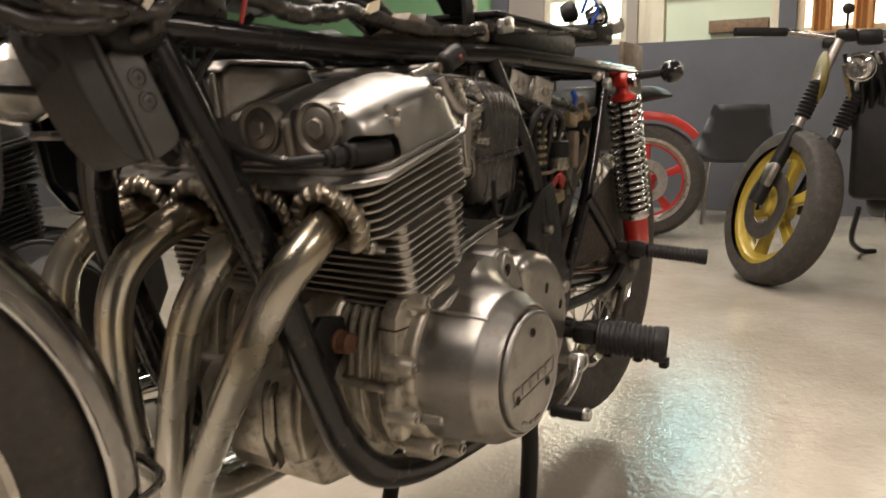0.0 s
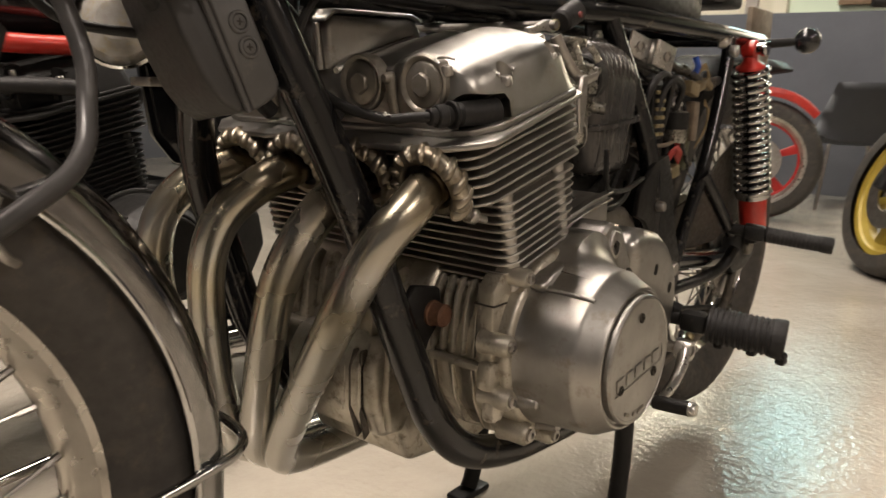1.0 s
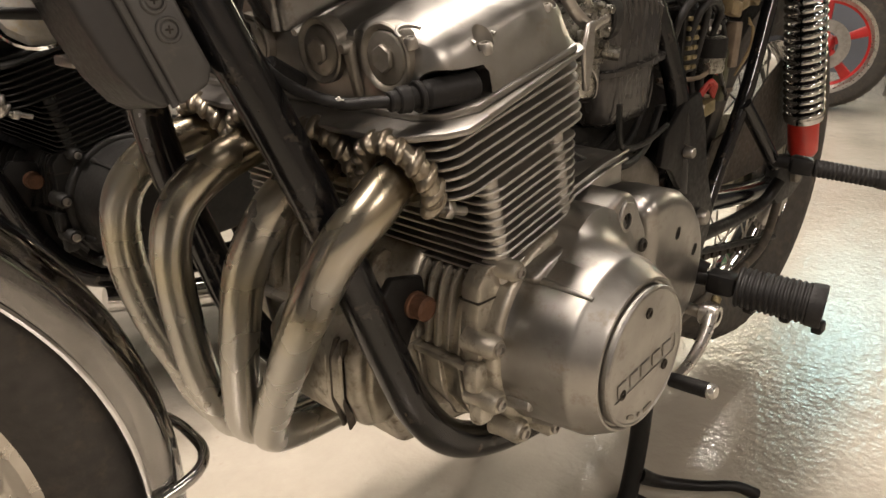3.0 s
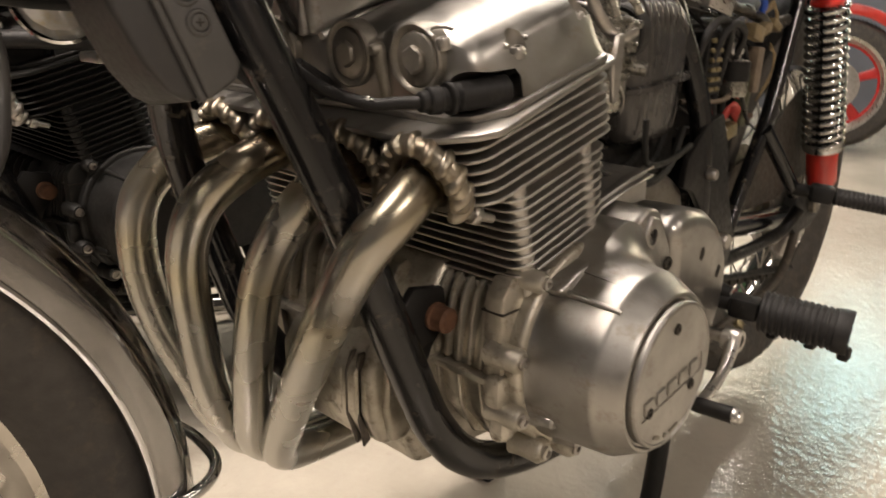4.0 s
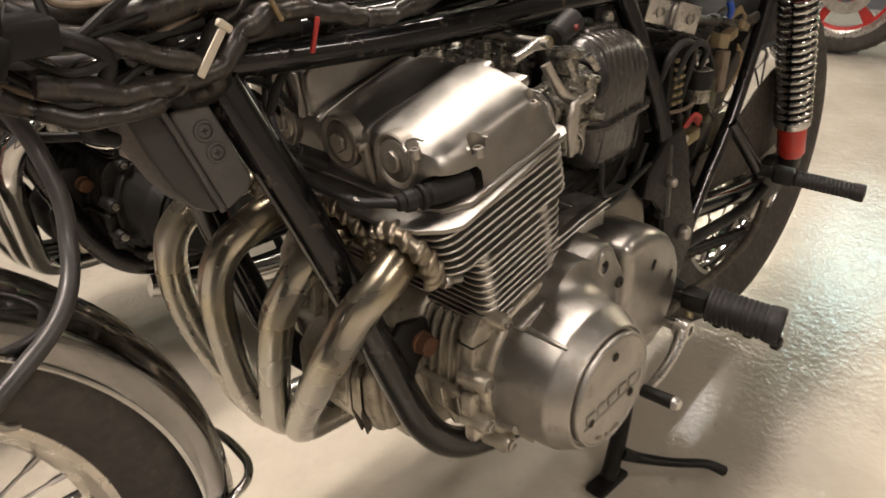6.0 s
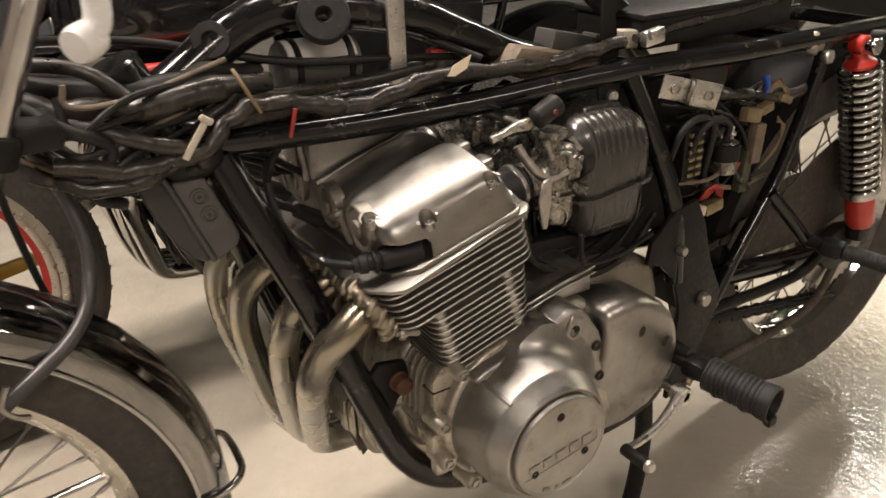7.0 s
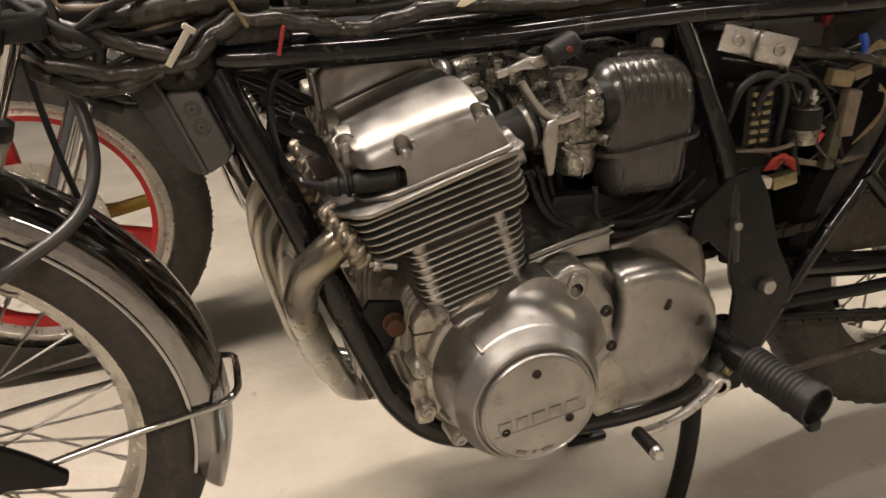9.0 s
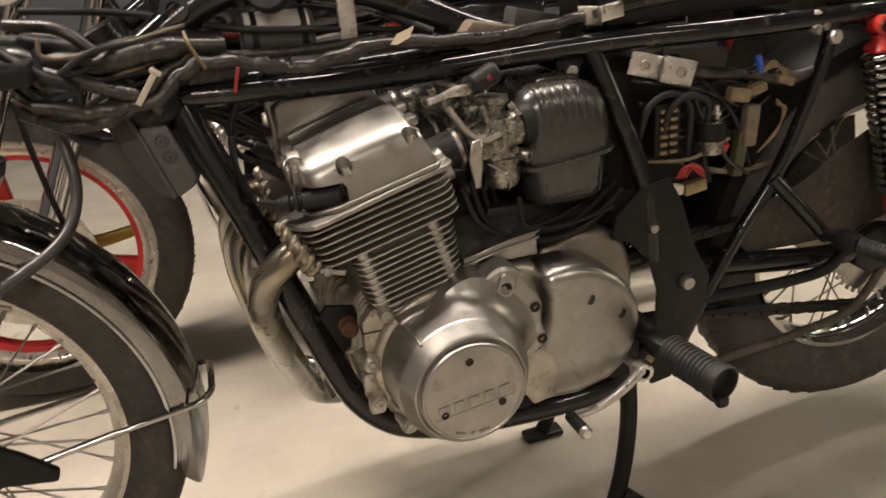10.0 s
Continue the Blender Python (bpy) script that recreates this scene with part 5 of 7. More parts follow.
def spoked_wheel(parent, name, c, R, width, rim_r, mat_rim, tyre_mat, label, spokes=36, hub_r=0.05, ribs=56, chunky=False):
    m = Matrix.Translation(c) @ pose(0, 0, 0, 90, 0, 0)     # local z to the left
    w = width / 2
    bm = bmesh.new()
    lathe(bm, [(rim_r + 0.010, -w * 0.55), (rim_r + 0.012, -w * 0.60), (rim_r + 0.002, -w * 0.62), (rim_r - 0.004, -w * 0.45), (rim_r - 0.012, -w * 0.25), (rim_r - 0.013, 0), (rim_r - 0.012, w * 0.25), (rim_r - 0.004, w * 0.45), (rim_r + 0.002, w * 0.62), (rim_r + 0.012, w * 0.60), (rim_r + 0.010, w * 0.55), (rim_r - 0.002, w * 0.3), (rim_r - 0.002, -w * 0.3), (rim_r + 0.010, -w * 0.55)], m, 72)
    rim = part(name, bm, mat_rim, parent, label, 40)
    bm = bmesh.new()
    prof = [(rim_r + 0.006, -w * 0.56)]
    for a in range(-100, 101, 10):
        t = radians(a)
        mid = (R + rim_r) / 2 + 0.012
        hh = R - mid
        rr = mid + hh * math.cos(t) if abs(a) <= 90 else mid - (mid - rim_r - 0.008) * (abs(a) - 90) / 22
        prof.append((rr, w * math.sin(t)))
    prof.append((rim_r + 0.006, w * 0.56))
    lathe(bm, prof, m, 96)
    part("tyre", bm, tyre_mat, rim, "worn black tyre", 50)
    # tread bars
    bm = bmesh.new()
    for k in range(ribs):
        a = 2 * math.pi * k / ribs
        for s in (-1, 1):
            q = m @ Matrix.Rotation(a + (0.05 if s > 0 else 0), 4, "Z")
            if chunky:
                rbox(bm, (0, 0, 0), (0.010, 0.017, w * 0.62), 0.0015, q @ pose(R - 0.016, 0, s * w * 0.62, 10 * s, s * -40, 0), seg=1)
            else:
                rbox(bm, (0, 0, 0), (0.004, 0.013, w * 0.46), 0.001, q @ pose(R - 0.010, 0, s * w * 0.56, 18 * s, s * -33, 0), seg=1)
    part("tread", bm, tyre_mat, rim)["kind"] = "stuff"
    bm = bmesh.new()
    lathe(bm, [(0.0, -w * 1.1), (0.018, -w * 1.1), (0.02, -w * 0.95), (hub_r, -w * 0.85), (hub_r, -w * 0.6), (hub_r * 0.6, -w * 0.4), (hub_r * 0.6, w * 0.4), (hub_r, w * 0.6), (hub_r, w * 0.85), (0.02, w * 0.95), (0.018, w * 1.1), (0.0, w * 1.1)], m, 36)
    part("hub", bm, ALU_CAST, rim, "cast hub")
    for k in range(spokes):
        a = 2 * math.pi * k / spokes
        s = 1 if k % 2 else -1
        lean = (0.55 if (k // 2) % 2 else -0.55)
        p = m @ Vector((hub_r * 0.95 * math.cos(a + lean), hub_r * 0.95 * math.sin(a + lean), s * w * 0.7))
        q = m @ Vector(((rim_r - 0.010) * math.cos(a), (rim_r - 0.010) * math.sin(a), s * w * 0.08))
        bm = bmesh.new()
        rod(bm, p, q, 0.0017, seg=6)
        d = (q - p).normalized()
        rod(bm, q - d * 0.016, q, 0.003, seg=6)
        part("spoke", bm, STEEL, rim)
    return rim


FRONT = Vector((-0.668, 0.0, 0.338))
REAR = Vector((0.805, -0.008, 0.376))


def front_end(bike):
    spoked_wheel(bike, "front_wheel", FRONT, 0.334, 0.096, 0.245, PALE_ALU, TYRE, "spoked front wheel with a pale alloy rim", 36, 0.055)
    # fender: a rolled chrome strip with side skirts
    bm = bmesh.new()
    R = 0.357
    edge = [(-0.0572, -0.046), (-0.0574, -0.034), (-0.0555, -0.023), (-0.0515, -0.0168), (-0.0480, -0.0152), (-0.0430, -0.0105), (-0.0340, -0.0050), (-0.0200, -0.0012), (-0.0080, 0.0)]
    sec = edge + [(0.0, 0.0016)] + [(-y, dr) for y, dr in reversed(edge)]
    rings = []
    a0, a1, n = -21, 128, 56
    for i in range(n + 1):
        a = radians(a0 + (a1 - a0) * i / n)
        end = min(1, i / 4) ** 0.5
        rings.append([bm.verts.new(FRONT + Vector(((R + dr * (0.25 + 0.75 * end)) * math.cos(a), y * (0.62 + 0.38 * end), (R + dr * (0.25 + 0.75 * end)) * math.sin(a)))) for y, dr in sec])
    for a, b in zip(rings[:-1], rings[1:]):
        for k in range(len(sec) - 1):
            bm.faces.new((a[k], a[k + 1], b[k + 1], b[k]))
    bmesh.ops.solidify(bm, geom=bm.faces[:], thickness=0.0022)
    fender = part("front_fender", bm, SCUFFED_CHROME, bike, "chromed steel front fender", 50)
    for s in (-1, 1):
        bm = bmesh.new()
        sweep(bm, [FRONT + Vector((R * math.cos(radians(a)) - 0.045 * math.cos(radians(a)), s * 0.0585, (R - 0.046) * math.sin(radians(a)))) for a in range(-14, 128, 6)], 0.0028, 8, 3)
        part("rolled_edge", bm, CHROME, fender)
    # wire stay round the tail
    sy = [(-0.66, -0.083, 0.300), (-0.555, -0.074, 0.322), (-0.444, -0.068, 0.340), (-0.36, -0.062, 0.348), (-0.318, -0.056, 0.352), (-0.300, -0.040, 0.356), (-0.297, -0.015, 0.361), (-0.297, 0.015, 0.361), (-0.300, 0.040, 0.356), (-0.318, 0.056, 0.352), (-0.36, 0.062, 0.348), (-0.555, 0.074, 0.322), (-0.66, 0.083, 0.300)]
    tube("fender_stay", sy, 0.0048, CHROME, fender, "bent steel wire stay", 6, 12)
    # fork
    for s in (-1, 1):
        y = s * 0.090
        top, mid, bot = Vector((-0.355, y, 1.03)), Vector((-0.519, y, 0.678)), Vector((-0.650, y, 0.366))
        bm = bmesh.new()
        rod(bm, top, mid, 0.0178, seg=24)
        leg = part("fork_tube", bm, SCUFFED_CHROME, bike, "chromed fork tube")
        bm = bmesh.new()
        d = (bot - mid).normalized()
        lathe(bm, [(0.0178, -0.004), (0.0265, 0.0), (0.0275, 0.012), (0.0245, 0.022), (0.0245, 0.24), (0.027, 0.29), (0.020, 0.335), (0, 0.338)], along(mid, bot), 28)
        rod(bm, bot + Vector((-0.02, 0, -0.01)), FRONT + Vector((0, y, 0)), 0.024, seg=20)
        part("fork_slider", bm, ALU, bike, "grey alloy fork slider")
        bm = bmesh.new()
        lathe(bm, [(0.0185, -0.006), (0.0275, -0.002), (0.0285, 0.016), (0.0265, 0.02), (0.0185, 0.02)], along(mid - d * 0.012, bot), 28)
        part("dust_seal", bm, RUBBER, leg, "black rubber dust seal")
        for zc in (0.803, 1.0):
            bm = bmesh.new()
            pc = top + (mid - top) * ((top.z - zc) / (top.z - mid.z))
            lathe(bm, [(0.018, -0.013), (0.024, -0.013), (0.0255, -0.010), (0.0255, 0.010), (0.024, 0.013), (0.018, 0.013)], along(pc, pc - d), 24)
            rbox(bm, (pc.x + 0.035, y * 0.55, zc), (0.046, abs(y) * 1.0, 0.024), 0.006)
            part("fork_clamp", bm, SATIN_BLACK, bike, "satin black fork clamp")
    # brake plate and cable guides at the hub
    bm = bmesh.new()
    prism(bm, [(-0.70, 0.33), (-0.69, 0.385), (-0.60, 0.405), (-0.53, 0.352), (-0.495, 0.318), (-0.500, 0.302), (-0.56, 0.312), (-0.64, 0.290)], 0.072, 0.084, SIDE, 0.004, 2)
    part("brake_arm", bm, SATIN_BLACK, bike, "flat black brake torque arm")
    bm = bmesh.new()
    lathe(bm, [(0.03, 0.052), (0.078, 0.052), (0.080, 0.056), (0.080, 0.066), (0.076, 0.070), (0.03, 0.072), (0, 0.074)], Matrix.Translation(FRONT) @ pose(0, 0, 0, 90, 0, 0), 40)
    part("hub_plate", bm, ALU_CAST, bike, "dull round hub plate")
    # black cable looping from the headstock to the fork
    tube("speedometer_cable", [(-0.434, 0.032, 0.785), (-0.418, 0.024, 0.745), (-0.405, 0.012, 0.710), (-0.400, -0.004, 0.670), (-0.405, -0.014, 0.638), (-0.418, -0.034, 0.612), (-0.442, -0.056, 0.594), (-0.480, -0.074, 0.577), (-0.545, -0.100, 0.548), (-0.615, -0.120, 0.500), (-0.652, -0.122, 0.42), (-0.660, -0.10, 0.335)], 0.0072, CABLE_GREY, bike, "thick grey-black looping speedometer cable")
    tube("brake_cable", [(-0.466, 0.10, 0.80), (-0.463, 0.10, 0.753), (-0.459, 0.10, 0.690), (-0.451, 0.10, 0.620), (-0.444, 0.10, 0.575)], 0.0042, RUBBER, bike, "black brake cable")
    tube("brake_cable", [(-0.452, 0.05, 0.805), (-0.441, 0.05, 0.775), (-0.425, 0.05, 0.738), (-0.401, 0.05, 0.708), (-0.371, 0.05, 0.697), (-0.325, 0.04, 0.693)], 0.0042, RUBBER, bike, "black brake cable")
    bm = bmesh.new()
    sweep(bm, [(-0.500, -0.092, 0.590), (-0.508, -0.094, 0.572), (-0.500, -0.092, 0.556), (-0.490, -0.086, 0.548)], 0.003, 8, 4)
    part("cable_guide", bm, STEEL, bike, "bright bent cable guide")
    # low handlebar with its white end
    tube("handlebar", [(-0.340, 0.0, 1.045), (-0.352, -0.09, 1.045), (-0.362, -0.17, 1.035), (-0.368, -0.198, 1.005), (-0.371, -0.200, 0.960), (-0.3725, -0.200, 0.925), (-0.375, -0.201, 0.905), (-0.384, -0.204, 0.894)], 0.0095, WHITE_GLOSS, bike, "white hooked handlebar end", 6, 16)
    bm = bmesh.new()
    q = Vector((-0.384, -0.200, 0.8935))
    lathe(bm, [(0.0, -0.012), (0.009, -0.012), (0.0125, -0.008), (0.0135, 0.0), (0.0135, 0.008), (0.0115, 0.013), (0.0, 0.0145)], along(q, q + Vector((-0.75, -0.62, -0.2))), 24)
    part("bar_end", bm, WHITE_GLOSS, bike, "rounded white bar end")


def horn_plate(bike):
    """The grey plastic box with two cross-head screws beside the downtube, and the pressed shield before it."""
    d = Vector((0.32, -0.17, -0.93)).normalized()          # down along the box
    n = Vector((-0.10, -0.985, 0.14))                       # out of its face
    n = (n - d * n.dot(d)).normalized()
    a = d.cross(n)                                          # across, rearwards
    if a.x < 0:
        a = -a
    o = Vector((-0.3005, -0.031, 0.7245))
    m = Matrix((a, d, n)).transposed().to_4x4()
    m.translation = o
    bm = bmesh.new()
    prism(bm, [(-0.0155, -0.002), (0.0165, -0.004), (0.0175, 0.079), (0.010, 0.088), (-0.0155, 0.092)], -0.048, 0.004, m, 0.0035, 3)
    box = part("regulator_box", bm, GREY_PLASTIC, bike, "matt grey plastic box beside the frame downtube", 34)
    for b in (0.024, 0.0445):
        q = m @ Matrix.Translation((0.0015, b, 0.0))
        bm = bmesh.new()
        lathe(bm, [(0.0092, 0.0), (0.0092, 0.0052), (0.0082, 0.0060), (0.0068, 0.0060), (0.0064, 0.0045), (0.0058, 0.0048), (0.0050, 0.0056), (0, 0.0062)], q, 24)
        sc = part("screw", bm, GREY_PLASTIC, box, "dull cross-head screw in a cup")
        bm = bmesh.new()
        for r in (20, 110):
            rbox(bm, (0, 0, 0.0058), (0.0056, 0.0013, 0.0012), 0.0003, q @ pose(0, 0, 0, 0, 0, r), seg=1)
        part("screw_cross", bm, DARK_CORE, sc)
    bm = bmesh.new()
    prism(bm, [(-0.0175, -0.045), (-0.0175, 0.089), (-0.026, 0.089), (-0.036, 0.077), (-0.043, 0.054), (-0.046, 0.02), (-0.045, -0.045)], -0.074, -0.001, m, 0.008, 4)
    part("front_shield", bm, SHIELD_GREY, box, "satin dark grey pressed front shield", 40)
    bm = bmesh.new()
    sweep(bm, [m @ Vector((-0.0185, b, 0.0005)) for b in (-0.04, 0.0, 0.04, 0.07, 0.091)], 0.0030, 8, 3)
    part("edge_bead", bm, GREY_PLASTIC, box)
    bm = bmesh.new()
    prism(bm, [(-0.325, 0.738), (-0.305, 0.772), (-0.262, 0.762), (-0.258, 0.734), (-0.280, 0.722), (-0.312, 0.722)], -0.02, 0.046, SIDE, 0.010, 3)
    part("headstock_lug", bm, SATIN_BLACK, bike, "black headstock lug", 34)


def wiring(bike):
    random.seed(5)
    def loom(pts, r, label, mat=TAPE):
        bm = bmesh.new()
        fine = []
        for p, q in zip(pts[:-1], pts[1:]):
            p, q = Vector(p), Vector(q)
            for k in range(3):
                fine.append(p.lerp(q, k / 3) + Vector((random.uniform(-1, 1), random.uniform(-1, 1), random.uniform(-1, 1))) * r * 0.22)
        fine.append(Vector(pts[-1]))
        sweep(bm, fine, [r * random.uniform(0.80, 1.2) for p in fine], 12, 3)
        return part("wiring_loom", bm, mat, bike, label)
    loom([(-0.415, -0.055, 0.765), (-0.36, -0.060, 0.752), (-0.315, -0.062, 0.752), (-0.283, -0.060, 0.757), (-0.258, -0.058, 0.778), (-0.233, -0.056, 0.790), (-0.19, -0.056, 0.787), (-0.161, -0.057, 0.780), (-0.135, -0.058, 0.772), (-0.109, -0.058, 0.769), (-0.07, -0.056, 0.777), (-0.041, -0.054, 0.783), (0.0, -0.05, 0.786), (0.05, -0.048, 0.780), (0.12, -0.05, 0.776), (0.20, -0.055, 0.782), (0.26, -0.06, 0.788)], 0.0085, "taped black wiring loom with worn patches")
    loom([(-0.40, -0.035, 0.80), (-0.35, -0.06, 0.782), (-0.305, -0.064, 0.765), (-0.285, -0.058, 0.745), (-0.295, -0.040, 0.735)], 0.0075, "thick taped cable bundle")
    loom([(-0.41, 0.03, 0.83), (-0.33, 0.02, 0.815), (-0.25, -0.01, 0.805), (-0.19, -0.03, 0.79), (-0.12, -0.02, 0.785), (0.0, -0.02, 0.79)], 0.007, "taped black wiring loom")
    loom([(-0.43, -0.03, 0.755), (-0.39, -0.05, 0.738), (-0.35, -0.062, 0.738), (-0.315, -0.060, 0.75), (-0.28, -0.05, 0.775), (-0.24, -0.035, 0.80)], 0.008, "taped cable bundle round the headstock")
    for k in range(7):
        z = 0.75 + 0.011 * k
        tube("wire", [(-0.44 + 0.008 * k, -0.02 - 0.006 * k, z + 0.02), (-0.39, -0.055 - 0.003 * (k % 3), z - 0.012 * (k % 2)), (-0.34, -0.058, z + 0.006 * (k % 3)), (-0.30 + 0.01 * k, -0.048 + 0.004 * k, z + 0.015)], 0.0026 + 0.0005 * (k % 3), RUBBER if k % 3 else BROWN_TUBE, bike, "loose dark wire at the headstock", 6, 8)
    # leads running back to the far cylinders under the top tube
    for k, y in enumerate((0.02, 0.05, 0.08)):
        tube("plug_lead", [(-0.24, y - 0.03, 0.735 - 0.012 * k), (-0.20, y - 0.02, 0.715 - 0.014 * k), (-0.17, y, 0.690 - 0.012 * k), (-0.14, y + 0.02, 0.668)], 0.0042, RUBBER, bike, "black ignition lead", 6, 8)
    # rear loom over the electrics
    loom([(0.385, -0.088, 0.708), (0.43, -0.090, 0.698), (0.50, -0.090, 0.686), (0.56, -0.090, 0.672), (0.61, -0.095, 0.68)], 0.0075, "taped rear wiring loom")
    loom([(0.27, -0.072, 0.792), (0.33, -0.066, 0.797), (0.42, -0.06, 0.800), (0.56, -0.062, 0.812), (0.66, -0.07, 0.815)], 0.007, "taped loom on the seat rail")
    for x, z, r, k in ((0.362, 0.652, 0.040, 1), (0.392, 0.648, 0.038, 2)):
        tube("wire_loop", [(x - r, -0.095 - 0.004 * k, z - 0.025), (x - r * 0.8, -0.105 - 0.004 * k, z + r * 0.4), (x - 0.004, -0.108 - 0.004 * k, z + r * 0.75), (x + r * 0.7, -0.106 - 0.004 * k, z + r * 0.4), (x + r, -0.100, z - 0.02), (x + r * 1.1, -0.09, z - 0.07), (x + r * 1.4, -0.09, z - 0.11)], 0.0050, RUBBER, bike, "black looped wire", 6, 10)
    for k in range(16):
        a, b = random.uniform(0.32, 0.44), random.uniform(0.44, 0.60)
        z0, z1 = random.uniform(0.54, 0.70), random.uniform(0.54, 0.70)
        yy = random.uniform(-0.09, -0.04)
        mid = ((a + b) / 2, yy - 0.02, (z0 + z1) / 2 - random.uniform(-0.02, 0.05))
        tube("wire", [(a, yy, z0), mid, (b, yy - 0.01, z1)], random.choice((0.002, 0.003, 0.004)), random.choice((RUBBER, TAPE, RUBBER, BROWN_TUBE)), bike, "loose dark wire", 6, 8)
    # fuse block with brass clips
    bm = bmesh.new()
    rbox(bm, (0.363, -0.090, 0.630), (0.040, 0.03, 0.075), 0.003)
    fuse = part("fuse_block", bm, SATIN_BLACK, bike, "black fuse block with brass clips")
    for k in range(6):
        for dx in (-0.008, 0.007):
            bm = bmesh.new()
            rbox(bm, (0.363 + dx, -0.107, 0.600 + 0.0115 * k), (0.012, 0.006, 0.0055), 0.0015)
            part("fuse_clip", bm, BRASS, fuse, "tarnished brass clip")
    # starter relay
    bm = bmesh.new()
    lathe(bm, [(0.018, 0), (0.020, 0.004), (0.020, 0.042), (0.017, 0.046), (0.012, 0.047), (0.0, 0.047)], pose(0.437, -0.098, 0.585), 24)
    rel = part("starter_relay", bm, CARB, bike, "round tarnished starter relay")
    bm = bmesh.new()
    lathe(bm, [(0.0212, 0.020), (0.0212, 0.044), (0.0, 0.050)], pose(0.437, -0.098, 0.585), 24)
    part("relay_cap", bm, SATIN_BLACK, rel, "black relay cap")
    for dx in (-0.009, 0.009):
        bm = bmesh.new()
        rod(bm, (0.437 + dx, -0.098, 0.63), (0.437 + dx, -0.098, 0.652), 0.0042, seg=8)
        hexbolt(bm, pose(0.437 + dx, -0.098, 0.638), 0.0075, 0.006)
        part("relay_terminal", bm, ZINC, rel, "bright terminal nut")
    # plugs and strips
    for x, y, z, sx, sz, rot, mat, lab in ((0.476, -0.104, 0.664, 0.034, 0.020, 12, CONNECTOR, "yellowed plastic plug"), (0.508, -0.102, 0.668, 0.026, 0.014, -14, CONNECTOR, "yellowed plastic plug"), (0.402, -0.114, 0.545, 0.036, 0.018, -8, BRASS, "tarnished terminal strip"),
                                           (0.369, -0.118, 0.548, 0.020, 0.015, 10, PALE_TIE, "white plastic plug"), (0.503, -0.098, 0.615, 0.022, 0.060, 4, BROWN_TUBE, "brown plastic sleeve"), (0.492, -0.092, 0.575, 0.018, 0.070, 8, OLIVE, "olive plastic strip"), (0.56, -0.094, 0.672, 0.03, 0.012, 20, CONNECTOR, "yellowed plastic plug")):
        bm = bmesh.new()
        rbox(bm, (0, 0, 0), (sx, 0.016, sz), 0.003, pose(x, y, z, 0, rot, 0))
        part("connector", bm, mat, bike, lab)
    for k in range(4):
        tube("red_wire", [(0.372 + 0.005 * k, -0.116, 0.562), (0.376 + 0.006 * k, -0.124, 0.578 + 0.002 * (k % 3)), (0.390 + 0.005 * k, -0.126, 0.580 - 0.002 * k), (0.404 + 0.004 * k, -0.118, 0.566 - 0.003 * k)], 0.0019, RED_WIRE, bike, "red wire loop", 6, 8)
    for k in range(3):
        tube("yellow_wire", [(0.545, -0.10, 0.648 - 0.004 * k), (0.556 + 0.003 * k, -0.102, 0.632), (0.548, -0.104, 0.600 + 0.003 * k), (0.519, -0.10, 0.572)], 0.0012, YELLOW_WIRE, bike, "yellow brown wire", 6, 8)
    for k in range(4):
        tube("yellow_wire", [(0.515, -0.094, 0.684), (0.535, -0.100, 0.694 + 0.003 * k), (0.560, -0.098, 0.688 - 0.004 * k), (0.580, -0.092, 0.672 - 0.003 * k)], 0.0014, YELLOW_WIRE, bike, "yellow brown wire", 6, 8)
    tube("blue_wire", [(0.518, -0.090, 0.684), (0.516, -0.096, 0.698), (0.513, -0.092, 0.712)], 0.0048, BLUE_WIRE, bike, "blue plastic terminal", 4, 8)
    for x, y, z in ((0.458, -0.098, 0.580), (0.515, -0.022, 0.714)):
        bm = bmesh.new()
        rod(bm, (x, y, z), (x + 0.004, y - 0.004, z + 0.016), 0.006, seg=10)
        part("red_plug", bm, RED_WIRE, bike, "small red plug")
    # bent zinc plate on the seat rail
    bm = bmesh.new()
    mm = pose(0.362, -0.084, 0.713, 0, 15, -14)
    rbox(bm, (-0.022, 0, 0), (0.044, 0.003, 0.032), 0.001, mm)
    rbox(bm, (0.002, -0.005, 0), (0.003, 0.012, 0.036), 0.001, mm)
    rbox(bm, (0.024, -0.010, 0), (0.042, 0.003, 0.036), 0.001, mm)
    zp = part("zinc_bracket", bm, ZINC, bike, "bent bright zinc bracket")
    for dx, dy in ((-0.022, -0.002), (0.026, -0.012)):
        bm = bmesh.new()
        lathe(bm, [(0.0075, 0), (0.0075, 0.003), (0.005, 0.0035), (0.004, 0.0015), (0, 0.0015)], mm @ pose(dx, dy, 0, 90, 0, 0), 16)
        part("bracket_rivet", bm, STEEL, zp)
    # clip, strap, block and dusty gusset above the frame tube
    bm = bmesh.new()
    rbox(bm, (0, 0, 0), (0.034, 0.012, 0.020), 0.003, pose(0.285, -0.085, 0.795, 0, -8, 0))
    rbox(bm, (-0.008, -0.008, 0.006), (0.012, 0.008, 0.012), 0.002, pose(0.285, -0.085, 0.795, 0, -8, 0))
    part("rail_clip", bm, ZINC, bike, "bent zinc clip on the seat rail")
    bm = bmesh.new()
    prism(bm, [(0.232, 0.762), (0.262, 0.768), (0.245, 0.86), (0.228, 0.86)], 0.046, 0.052, SIDE, 0.001, 1)
    part("rail_strap", bm, SATIN_BLACK, bike, "dark upright strap")
    bm = bmesh.new()
    rbox(bm, (0, 0, 0), (0.075, 0.04, 0.024), 0.003, pose(0.215, 0.0, 0.786, 0, 14, 0))
    rbox(bm, (0.055, 0.002, 0.010), (0.03, 0.03, 0.012), 0.003, pose(0.215, 0.0, 0.786, 0, 14, 0))
